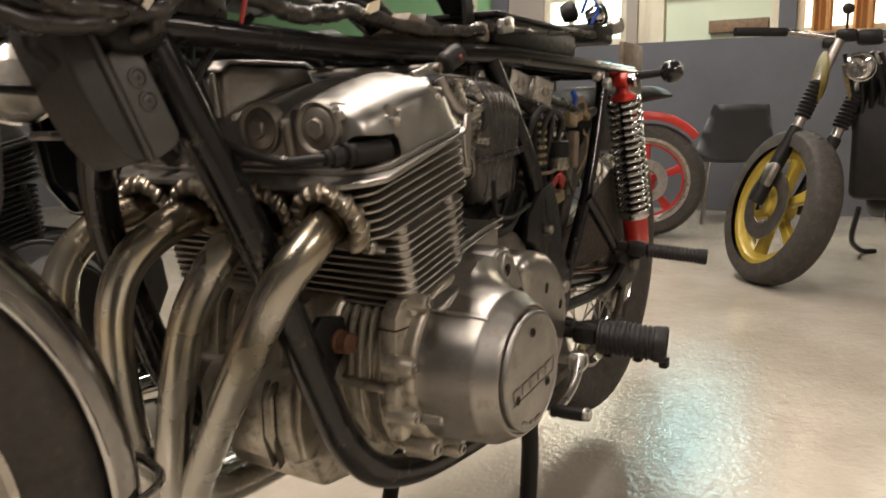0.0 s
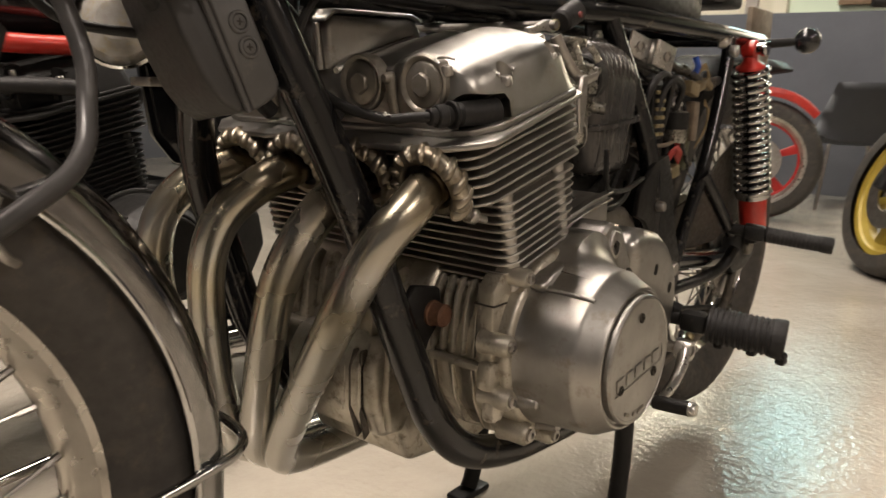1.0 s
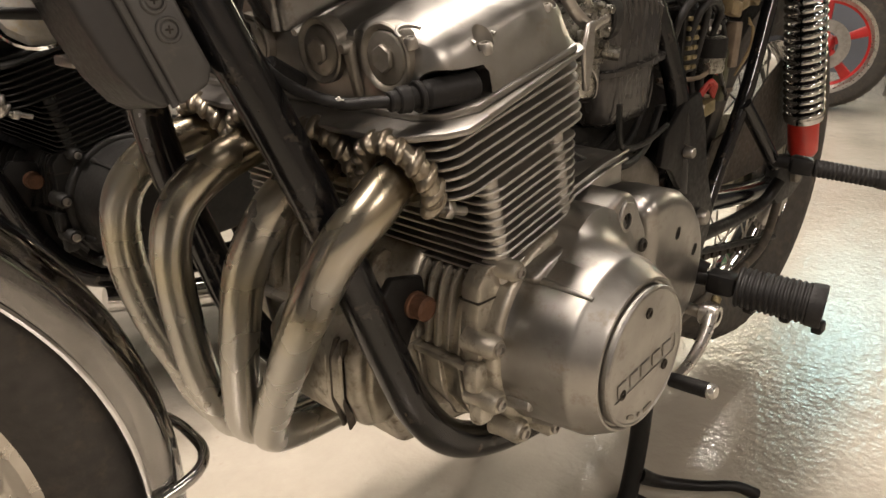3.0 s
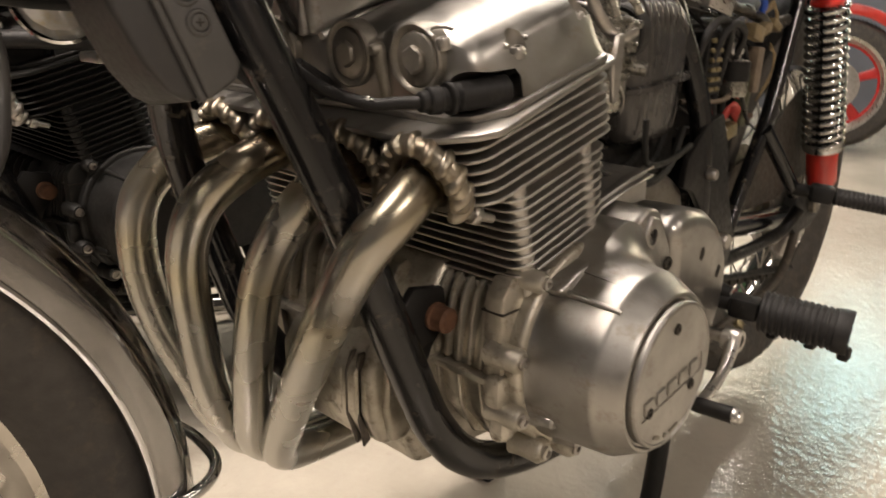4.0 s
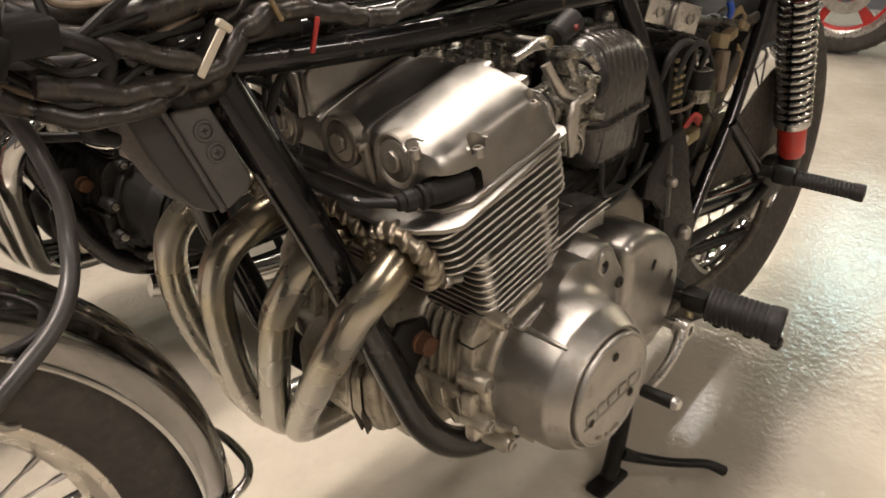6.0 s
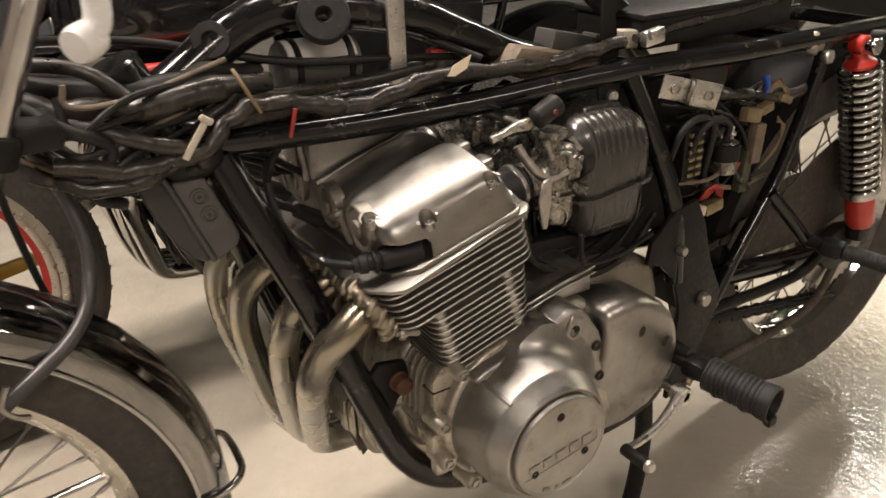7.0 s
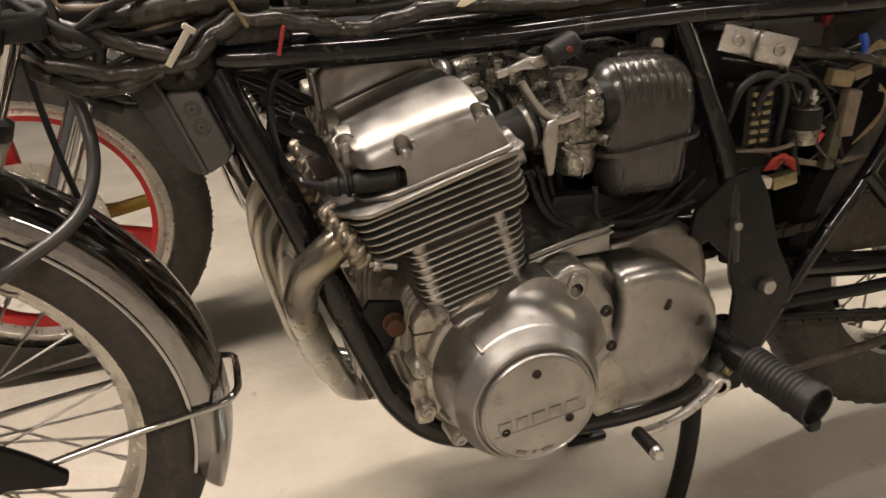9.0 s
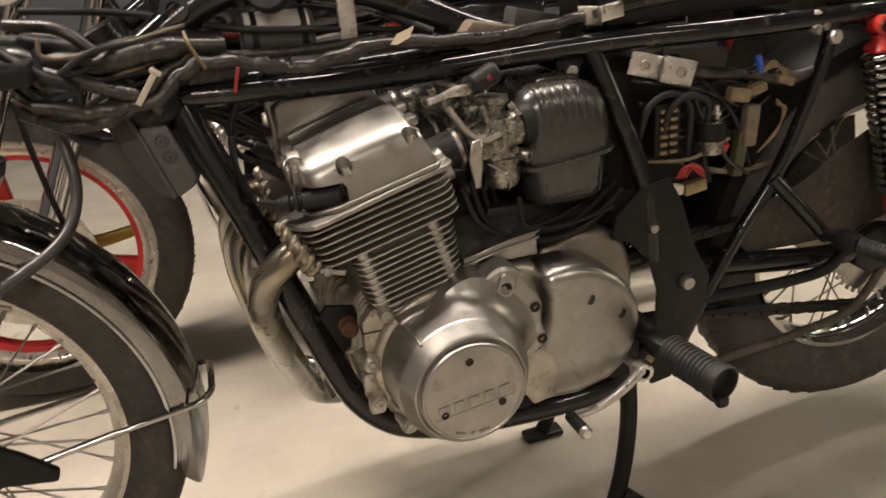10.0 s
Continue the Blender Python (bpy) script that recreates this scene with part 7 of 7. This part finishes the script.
    bm = bmesh.new()
    prism(bm, [(0.30, 0.826), (0.19, 0.905), (0.17, 0.905), (0.27, 0.815)], -0.01, 0.03, SIDE, 0.003, 1)
    part("seat_bracket", bm, SATIN_BLACK, bike, "black seat bracket")
    bm = bmesh.new()
    rbox(bm, (0.76, 0.0, 0.826), (0.10, 0.11, 0.035), 0.008)
    lb = part("rear_bracket", bm, SATIN_BLACK, bike, "black rear light bracket with loose fittings")
    for x, y, z, r, mt in ((0.72, -0.045, 0.855, 0.018, CHROME), (0.78, -0.03, 0.865, 0.022, SATIN_BLACK), (0.82, -0.05, 0.845, 0.016, STEEL), (0.75, 0.02, 0.87, 0.02, RUBBER)):
        bm = bmesh.new()
        lathe(bm, [(0, -0.014), (r * 0.8, -0.012), (r, 0.0), (r, 0.014), (r * 0.6, 0.02), (0, 0.021)], pose(x, y, z, 70, 10, 20), 18)
        part("fitting", bm, mt, lb)
    tube("blue_wire", [(0.70, -0.05, 0.84), (0.705, -0.06, 0.865), (0.69, -0.05, 0.89), (0.70, -0.03, 0.86)], 0.003, BLUE_WIRE, bike, "dark blue wire tangle", 5, 8)


RUBBER_SHINY = surface("glossy_black", (0.015, 0.015, 0.016), (0.01, 0.01, 0.01), 0.08, 0.16, 0, 20, 0.03, 80, coat=0.5)
bike = thing("motorcycle", "stripped classic motorcycle with polished engine on its centre stand", "motorcycle")
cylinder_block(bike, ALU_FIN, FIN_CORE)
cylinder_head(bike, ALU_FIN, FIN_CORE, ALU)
valve_cover(bike, ALU, ALU_DULL)
crankcase(bike, ALU_CAST)
alternator_cover(bike, ALU_DRUM, ALU_DRUM)
side_covers(bike, ALU_DRUM)
exhaust(bike, HEADER, COLLAR)
plug_caps(bike)
carburettors(bike)
airbox(bike)
inner_dark(bike)
frame_tubes(bike, FRAME_BLACK)
front_end(bike)
horn_plate(bike)
wiring(bike)
controls(bike)
rear_end(bike)
# ---- the other machines and the chair ----
def cast_wheel(parent, name, m, R, width, rim_r, spoke_mat, ring_mat, label, spokes=5, disc=None, disc_r=0.12, turn=0.35):
    """A cast wheel; m's local z is its axle, towards the side that shows."""
    w = width / 2
    bm = bmesh.new()
    lathe(bm, [(rim_r - 0.030, -w * 0.4), (rim_r - 0.002, -w * 0.6), (rim_r + 0.012, -w * 0.6), (rim_r + 0.012, w * 0.6), (rim_r + 0.006, w * 0.66), (rim_r - 0.012, w * 0.62), (rim_r - 0.016, w * 0.5), (rim_r - 0.030, w * 0.4), (rim_r - 0.030, -w * 0.4)], m, 64)
    wheel = part(name, bm, ring_mat, parent, label)
    bm = bmesh.new()
    lathe(bm, [(rim_r - 0.040, -w * 0.3), (rim_r - 0.028, -w * 0.42), (rim_r - 0.028, w * 0.42), (rim_r - 0.040, w * 0.3), (rim_r - 0.040, -w * 0.3)], m, 64)
    part("rim_band", bm, spoke_mat, wheel)
    bm = bmesh.new()
    prof = []
    mid = (R + rim_r) / 2 + 0.008
    for a in range(-105, 106, 10):
        t = radians(a)
        prof.append((max(rim_r + 0.004, mid + (R - mid) * math.cos(t) if abs(a) <= 90 else rim_r + 0.006), w * math.sin(t)))
    lathe(bm, prof, m, 72)
    part("tyre", bm, TYRE, wheel, "black road tyre", 50)
    bm = bmesh.new()
    for k in range(48):
        for s in (-1, 1):
            rbox(bm, (0, 0, 0), (0.006, 0.004, w * 0.75), 0, m @ Matrix.Rotation(2 * math.pi * (k + 0.25 * s) / 48, 4, "Z") @ pose(R - 0.0085, 0, s * w * 0.45, 28 * s, s * -27, 0))
    part("tread", bm, TYRE, wheel)["kind"] = "stuff"
    bm = bmesh.new()
    lathe(bm, [(0, -w * 0.9), (0.04, -w * 0.9), (0.045, -w * 0.5), (0.05, 0), (0.045, w * 0.5), (0.03, w * 0.9), (0.012, w * 1.0), (0, w * 1.0)], m, 28)
    part("hub", bm, spoke_mat, wheel)
    for k in range(spokes):
        q = m @ Matrix.Rotation(2 * math.pi * k / spokes + turn, 4, "Z")
        bm = bmesh.new()
        prism(bm, [(0.035, -0.022), (0.10, -0.016), (rim_r - 0.03, -0.026), (rim_r - 0.03, 0.026), (0.10, 0.016), (0.035, 0.022)], -w * 0.3, w * 0.32, q, 0.006, 2)
        part("wheel_spoke", bm, spoke_mat, wheel)
    if disc:
        bm = bmesh.new()
        lathe(bm, [(disc_r * 0.55, w * 0.95), (disc_r, w * 0.95), (disc_r, w * 1.05), (disc_r * 0.55, w * 1.05), (disc_r * 0.55, w * 0.95)], m, 48)
        part("brake_disc", bm, disc, wheel, "drilled pale brake disc")
    return wheel


def second_bike():
    b = thing("motorcycle", "black-engined motorcycle with red-striped tank and chrome exhaust", "motorcycle", pose(-0.045, 0.745, -0.012))
    cylinder_block(b, BLACK_ENGINE, BLACK_ENGINE)
    cylinder_head(b, BLACK_ENGINE, BLACK_ENGINE, BLACK_ENGINE)
    valve_cover(b, BLACK_ENGINE)
    crankcase(b, BLACK_ENGINE)
    alternator_cover(b, BLACK_ENGINE, BLACK_ENGINE, False)
    exhaust(b, CHROME, STEEL)
    frame_tubes(b, FRAME_BLACK)
    tube("silencer", [(-0.05, -0.13, 0.235), (0.15, -0.17, 0.205), (0.45, -0.19, 0.215), (1.0, -0.20, 0.26)], [0.020, 0.028, 0.042, 0.045], CHROME, b, "long chrome silencer")
    cast_wheel(b, "front_wheel", pose(-0.595, 0.0, 0.345, 90, 0, 0), 0.333, 0.105, 0.252, RIM_RED, PALE_ALU, "red cast front wheel with a pale rim edge", 3, PALE_ALU, 0.14, -0.35)
    cast_wheel(b, "rear_wheel", pose(0.86, 0.0, 0.345, 90, 0, 0), 0.333, 0.12, 0.232, RIM_RED, PALE_ALU, "red cast rear wheel", 5)
    # amber block added for a reflected patch showing through the wheel
    bm = bmesh.new()
    prism(bm, [(-0.66, 0.318), (-0.60, 0.338), (-0.46, 0.336), (-0.38, 0.348), (-0.37, 0.322), (-0.46, 0.306), (-0.58, 0.300)], -0.095, -0.075, SIDE, 0.006, 2)
    part("wheel_side_block", bm, RIM_YELLOW, b, "amber block standing in for a reflection behind the wheel")
    for s in (-1, 1):
        bm = bmesh.new()
        prism(bm, [(0.16, 0.74), (0.19, 0.56), (0.24, 0.50), (0.46, 0.50), (0.56, 0.62), (0.58, 0.76), (0.40, 0.775)], 0.095 * s - 0.012, 0.095 * s + 0.022, SIDE, 0.014, 3)
        part("side_panel", bm, RUBBER_SHINY, b, "glossy black side panel")
    bm = bmesh.new()
    rings = []
    for i in range(31):
        a = radians(15 + 165 * i / 30)
        rings.append([bm.verts.new(Vector((0.86, 0, 0.345)) + Vector(((0.36 + dr) * math.cos(a), y, (0.36 + dr) * math.sin(a)))) for y, dr in ((-0.075, -0.05), (-0.066, -0.012), (-0.03, 0), (0.03, 0), (0.066, -0.012), (0.075, -0.05))])
    for p, q in zip(rings[:-1], rings[1:]):
        for k in range(5):
            bm.faces.new((p[k], p[k + 1], q[k + 1], q[k]))
    bmesh.ops.solidify(bm, geom=bm.faces[:], thickness=0.002)
    part("rear_fender", bm, RUBBER_SHINY, b, "black rear fender", 50)
    # tank: a rounded shell
    bm = bmesh.new()
    secs = []
    for x, hw, z0, z1 in ((-0.26, 0.06, 0.74, 0.86), (-0.22, 0.115, 0.725, 0.90), (-0.10, 0.145, 0.715, 0.925), (0.05, 0.14, 0.72, 0.92), (0.20, 0.115, 0.735, 0.885), (0.27, 0.07, 0.75, 0.85)):
        cz, hz = (z0 + z1) / 2, (z1 - z0) / 2
        secs.append([(x, 0.005 + hw * (abs(math.cos(t)) ** 0.7) * (1 if math.cos(t) > 0 else -1), cz + hz * (abs(math.sin(t)) ** 0.7) * (1 if math.sin(t) > 0 else -1)) for t in [2 * math.pi * k / 20 for k in range(20)]])
    loft(bm, secs)
    tank = part("fuel_tank", bm, RUBBER_SHINY, b, "glossy black fuel tank with a red stripe", 50)
    tube_line = [(-0.225, -0.125, 0.718), (-0.18, -0.138, 0.714), (-0.12, -0.148, 0.712), (-0.06, -0.150, 0.713)]
    tube("tank_stripe", tube_line, 0.014, SHOCK_RED, tank, "red lower stripe")
    bm = bmesh.new()
    prism(bm, [(0.24, 0.82), (0.30, 0.86), (0.60, 0.86), (0.85, 0.90), (0.90, 0.86), (0.62, 0.79), (0.28, 0.78)], -0.13, 0.12, SIDE, 0.03, 3)
    part("seat", bm, RUBBER, b, "black vinyl seat")
    for s in (-1, 1):
        bm = bmesh.new()
        rod(bm, (-0.30, s * 0.095, 0.95), (-0.43, s * 0.095, 0.64), 0.018, seg=20)
        rod(bm, (-0.43, s * 0.095, 0.64), (-0.56, s * 0.095, 0.36), 0.025, seg=20)
        part("fork_leg", bm, CHROME, b, "chrome fork leg")
        # round indicators on stalks
        bm = bmesh.new()
        rod(bm, (-0.33, s * 0.10, 0.74), (-0.34, s * 0.235, 0.735), 0.008, seg=12)
        st = part("indicator_stalk", bm, CHROME, b, "chrome indicator stalk")
        m = pose(-0.325, s * 0.27, 0.735, 0, -90, 22 * s)
        bm = bmesh.new()
        lathe(bm, [(0, -0.045), (0.022, -0.040), (0.038, -0.022), (0.045, 0.0), (0.046, 0.010), (0.044, 0.012)], m, 32)
        part("indicator_shell", bm, CHROME, st, "chrome bowl")
        bm = bmesh.new()
        lathe(bm, [(0, 0.0), (0.038, 0.002), (0.0435, 0.010), (0.040, 0.022), (0.025, 0.029), (0, 0.031)], m, 32)
        part("indicator_lens", bm, WHITE_LENS, st, "milky white lens")
    bm = bmesh.new()
    rings = []
    F = Vector((-0.595, 0, 0.345))
    for i in range(31):
        a = radians(20 + 110 * i / 30)
        rings.append([bm.verts.new(F + Vector(((0.36 + dr) * math.cos(a), y, (0.36 + dr) * math.sin(a)))) for y, dr in ((-0.06, -0.03), (-0.05, -0.01), (-0.02, 0), (0.02, 0), (0.05, -0.01), (0.06, -0.03))])
    for p, q in zip(rings[:-1], rings[1:]):
        for k in range(5):
            bm.faces.new((p[k], p[k + 1], q[k + 1], q[k]))
    bmesh.ops.solidify(bm, geom=bm.faces[:], thickness=0.002)
    part("front_fender", bm, CHROME, b, "chrome front fender", 50)
    tube("handlebar", [(-0.10, -0.36, 1.00), (-0.18, -0.25, 1.03), (-0.28, -0.08, 0.99), (-0.28, 0.09, 0.99), (-0.18, 0.26, 1.03), (-0.10, 0.37, 1.00)], 0.011, CHROME, b, "chrome handlebar")
    tube("oil_hose", [(-0.27, -0.05, 0.70), (-0.22, -0.10, 0.66), (-0.12, -0.185, 0.655), (-0.06, -0.19, 0.65)], 0.012, RUBBER, b, "thick black lead")
    bm = bmesh.new()
    rod(bm, (0.26, 0.02, 0.33), (0.24, -0.24, 0.0), 0.010, seg=12)
    part("side_stand", bm, SATIN_BLACK, b, "black side stand")
    return b


second_bike()


def yellow_bike():
    """Seen from its front quarter: gold cast wheel, twin-tube fork, round headlamp, dark body."""
    b = thing("motorcycle", "dark custom motorcycle with yellow cast front wheel", "motorcycle")
    n = Vector((-0.62, 0.74, 0.26)).normalized()
    c = Vector((2.60, -0.115, 0.305))
    m = Matrix.Translation(c) @ n.to_track_quat("Z", "Y").to_matrix().to_4x4()
    cast_wheel(b, "front_wheel", m, 0.315, 0.12, 0.235, RIM_YELLOW, RIM_YELLOW, "yellow cast front wheel with brake disc", 6, STEEL, 0.14)
    head = Vector((2.74, -0.33, 0.90))
    for s in (-1, 1):
        off = n * 0.085 * s
        bm = bmesh.new()
        rod(bm, c + off + Vector((0.0, 0.02, 0.0)), c + off + (head - c) * 0.50, 0.030, 0.027, 20, 0.004)
        leg = part("fork_slider", bm, SATIN_BLACK, b, "dark fork slider")
        bm = bmesh.new()
        rod(bm, c + off + (head - c) * 0.48, c + off + (head - c) * 1.05, 0.020, seg=18)
        part("fork_tube", bm, STEEL, b, "fork tube with gaiter")
        bm = bmesh.new()
        prof = []
        for k in range(9):
            prof += [(0.027, 0.016 * k), (0.034, 0.016 * k + 0.008)]
        lathe(bm, [(0.02, 0)] + prof + [(0.02, 0.15)], along(c + off + (head - c) * 0.56, c + off + head - c), 20)
        part("fork_gaiter", bm, RUBBER, b, "ribbed black gaiter")
        bm = bmesh.new()
        rbox(bm, (0, 0, 0), (0.07, 0.035, 0.10), 0.012, along(c + off * 1.25 + (head - c) * 0.18, c + off + head - c))
        part("wheel_side_block", bm, STEEL, b, "grey brake caliper")
    # headlamp facing forward-left
    d = Vector((-0.80, 0.58, 0.0)).normalized()
    m = Matrix.Translation((2.66, -0.36, 0.845)) @ (Vector((-0.93, -0.30, 0.05))).to_track_quat("Z", "Y").to_matrix().to_4x4()
    bm = bmesh.new()
    lathe(bm, [(0, -0.08), (0.03, -0.075), (0.048, -0.045), (0.053, 0.0), (0.055, 0.010), (0.051, 0.012), (0.046, 0.004), (0.02, -0.03), (0, -0.035)], m, 32)
    hl = part("headlamp", bm, CHROME, b, "round chrome headlamp")
    bm = bmesh.new()
    lathe(bm, [(0.051, 0.006), (0.037, 0.015), (0.015, 0.019), (0, 0.020), (0, 0.018), (0.015, 0.017), (0.037, 0.013), (0.051, 0.004)], m, 32)
    part("headlamp_lens", bm, LENS, hl, "clear lens")
    # number plate panel in yellow, clamps, bars
    bm = bmesh.new()
    lathe(bm, [(0, 0), (0.09, 0.004), (0.10, 0.012), (0.09, 0.016), (0, 0.014)], Matrix.Translation((2.66, -0.235, 0.81)) @ Vector((-0.35, 0.9, 0.1)).to_track_quat("Z", "Y").to_matrix().to_4x4(), 28)
    part("side_panel", bm, GOLD_DARK, b, "dark gold oval side panel")
    tube("handlebar", [(2.50, 0.02, 0.985), (2.60, -0.10, 0.985), (2.70, -0.25, 0.965), (2.78, -0.42, 0.955), (2.84, -0.60, 0.92), (2.88, -0.75, 0.90)], 0.012, CHROME, b, "steel handlebar")
    tube("grip", [(2.47, 0.06, 0.985), (2.53, -0.02, 0.985), (2.60, -0.10, 0.985)], 0.017, RUBBER, b, "dark rubber grip")
    for x, y, z, s in ((2.72, -0.30, 0.97, 0.06), (2.74, -0.38, 0.96, 0.07), (2.80, -0.52, 0.95, 0.06), (2.70, -0.25, 0.94, 0.05)):
        bm = bmesh.new()
        rbox(bm, (x, y, z), (s, s * 1.3, s * 0.8), 0.014)
        part("bar_clamp", bm, SATIN_BLACK, b, "black control housing")
    bm = bmesh.new()
    rod(bm, (2.72, -0.30, 0.98), (2.72, -0.30, 1.06), 0.006, seg=10)
    bmesh.ops.create_uvsphere(bm, u_segments=16, v_segments=10, radius=0.022, matrix=pose(2.72, -0.30, 1.07))
    part("mirror_stalk", bm, RUBBER, b, "small black mirror on a stalk")
    bm = bmesh.new()
    prism(bm, [(2.80, 0.62), (2.90, 0.86), (3.10, 0.90), (3.40, 0.84), (3.40, 0.70), (3.10, 0.62)], 0.44, 0.72, SIDE, 0.05, 3)
    part("fuel_tank", bm, RUBBER_SHINY, b, "dark fuel tank")
    bm = bmesh.new()
    prism(bm, [(2.82, 0.30), (2.80, 0.45), (2.88, 0.60), (3.20, 0.60), (3.40, 0.45), (3.38, 0.28), (3.0, 0.24)], 0.40, 0.74, SIDE, 0.04, 3)
    eng = part("engine", bm, BLACK_ENGINE, b, "dark engine block")
    for k in range(6):
        bm = bmesh.new()
        prism(bm, rounded(2.79, 2.98, -0.76, -0.38, 0.03), 0.44 + 0.022 * k, 0.448 + 0.022 * k, IDENT, 0.002, 1)
        part("fin", bm, BLACK_ENGINE, eng)
    tube("frame_tube", [(2.74, -0.42, 0.86), (2.80, -0.46, 0.62), (2.86, -0.48, 0.34), (2.95, -0.50, 0.22), (3.4, -0.55, 0.22)], 0.018, FRAME_BLACK, b, "black frame tube")
    bm = bmesh.new()
    prism(bm, [(2.76, 0.34), (2.74, 0.60), (2.80, 0.84), (2.90, 0.88), (2.98, 0.80), (2.96, 0.50), (2.90, 0.32)], 0.34, 0.60, SIDE, 0.03, 3)
    part("radiator_shroud", bm, RUBBER, b, "dark shroud behind the fork")
    for k in range(5):
        tube("hose", [(2.70, -0.30 - 0.03 * k, 0.90), (2.73, -0.33 - 0.035 * k, 0.78), (2.76 + 0.01 * k, -0.34 - 0.03 * k, 0.66), (2.80, -0.36 - 0.03 * k, 0.52 - 0.03 * k)], 0.009, RUBBER if k % 2 else SATIN_BLACK, b, "dark hose beside the fork")
    tube("brass_pipe", [(2.70, -0.30, 0.86), (2.74, -0.33, 0.72), (2.80, -0.36, 0.60), (2.84, -0.40, 0.48)], 0.008, BRASS, b, "brassy hose")
    cast_wheel(b, "rear_wheel", pose(3.95, -0.75, 0.32, 90, 0, -25), 0.32, 0.13, 0.23, RIM_YELLOW, RIM_YELLOW, "yellow cast rear wheel", 6)
    tube("side_stand", [(3.15, -0.36, 0.26), (3.32, -0.33, 0.10), (3.50, -0.36, 0.02), (3.56, -0.42, 0.012)], 0.012, SATIN_BLACK, b, "black wire side stand")
    return b


yellow_bike()


def red_bike():
    b = thing("motorcycle", "motorcycle with a red cast wheel and red fender", "motorcycle")
    n = Vector((-0.95, -0.22, 0.0)).normalized()
    m = Matrix.Translation((3.60, 0.735, 0.318)) @ n.to_track_quat("Z", "Y").to_matrix().to_4x4()
    cast_wheel(b, "rear_wheel", m, 0.315, 0.14, 0.232, RIM_RED, PALE_ALU, "red cast wheel with a pale rim edge", 5, STEEL, 0.12)
    bm = bmesh.new()
    pts = []
    for k in range(14):
        a = radians(78 + 60 * k / 13)
        pts.append((0.335 * math.cos(a), 0.335 * math.sin(a)))
    pts += [(x * 1.10, y * 1.14) for x, y in pts[::-1]]
    flip = Matrix.Translation((3.60, 0.735, 0.318)) @ Matrix(((n.x, -n.y, 0, 0), (n.y, n.x, 0, 0), (0, 0, 1, 0), (0, 0, 0, 1))) @ Matrix(((0, 0, 1, 0), (1, 0, 0, 0), (0, 1, 0, 0), (0, 0, 0, 1)))
    prism(bm, [(-x, y) for x, y in pts], -0.07, 0.07, flip, 0.004, 2)
    part("rear_fender", bm, SHOCK_RED, b, "glossy red fender", 50)
    bm = bmesh.new()
    rod(bm, (3.60, 0.72, 0.318), (3.62, 1.35, 0.36), 0.03, seg=14)
    part("swingarm", bm, SATIN_BLACK, b, "dark swingarm")
    bm = bmesh.new()
    prism(bm, [(0.95, 0.30), (1.0, 0.62), (1.35, 0.70), (1.9, 0.62), (1.9, 0.30), (1.4, 0.22)], -0.15, 0.15, Matrix.Translation((3.62, 0, 0)) @ Matrix(((0, 0, 1, 0), (1, 0, 0, 0), (0, 1, 0, 0), (0, 0, 0, 1))), 0.05, 3)
    part("engine", bm, BLACK_ENGINE, b, "dark engine and frame mass")
    bm = bmesh.new()
    prism(bm, [(0.62, 0.78), (0.70, 0.84), (1.2, 0.80), (1.7, 0.95), (2.0, 0.86), (1.9, 0.72), (1.1, 0.70)], -0.12, 0.12, Matrix.Translation((3.62, 0, 0)) @ Matrix(((0, 0, 1, 0), (1, 0, 0, 0), (0, 1, 0, 0), (0, 0, 0, 1))), 0.04, 3)
    part("seat", bm, RUBBER, b, "black seat and tank")
    cast_wheel(b, "front_wheel", pose(3.62, 2.2, 0.318, 90, 0, 90), 0.315, 0.12, 0.232, RIM_RED, PALE_ALU, "red cast wheel", 5)
    return b


red_bike()


def shell_chair():
    ch = thing("shell_chair", "grey moulded plastic shell chair on black metal legs", "chair", pose(4.50, 0.49, -0.0, 0, 0, 118))
    bm = bmesh.new()
    n, rows = 14, []
    for i in range(n + 1):
        t = i / n
        # seat to back, in local y (depth) and z
        if t < 0.5:
            y, z = -0.24 + 0.42 * t / 0.5, 0.40 - 0.03 * math.sin(math.pi * t / 0.5)
        else:
            u = (t - 0.5) / 0.5
            y, z = 0.18 + 0.10 * u, 0.40 + 0.34 * u ** 0.9
        hw = 0.235 if t < 0.6 else 0.235 - 0.07 * (t - 0.6) / 0.4
        rows.append([bm.verts.new((hw * s, y - 0.05 * abs(s) ** 2 * (t > 0.5), z + 0.045 * abs(s) ** 3 * (t < 0.55))) for s in (-1, -0.75, -0.5, -0.25, 0, 0.25, 0.5, 0.75, 1)])
    for p, q in zip(rows[:-1], rows[1:]):
        for k in range(8):
            bm.faces.new((p[k], p[k + 1], q[k + 1], q[k]))
    bmesh.ops.solidify(bm, geom=bm.faces[:], thickness=0.008)
    part("seat_shell", bm, CHAIR_GREY, ch, "", 60)
    for sx in (-1, 1):
        for sy in (-1, 1):
            bm = bmesh.new()
            rod(bm, (0.15 * sx, 0.14 * sy, 0.385), (0.20 * sx, 0.20 * sy, 0.0), 0.011, seg=12)
            part("leg", bm, STEEL, ch)
    return ch


CHAIR_GREY = surface("grey_shell", (0.085, 0.086, 0.092), (0.065, 0.066, 0.071), 0.35, 0.5, 0, 4, 0.05, 60)
shell_chair()
bm = bmesh.new()
rbox(bm, (4.75, -0.72, 0.03), (0.9, 0.5, 0.06), 0.004)
plank = part("wooden_pallet", bm, surface("light_wood", (0.46, 0.29, 0.14), (0.34, 0.20, 0.09), 0.5, 0.7, 0, 5, 0.2, 40, stretch=(1, 8, 8)))
tagged(plank, "low light brown wooden board lying on the floor", "board")
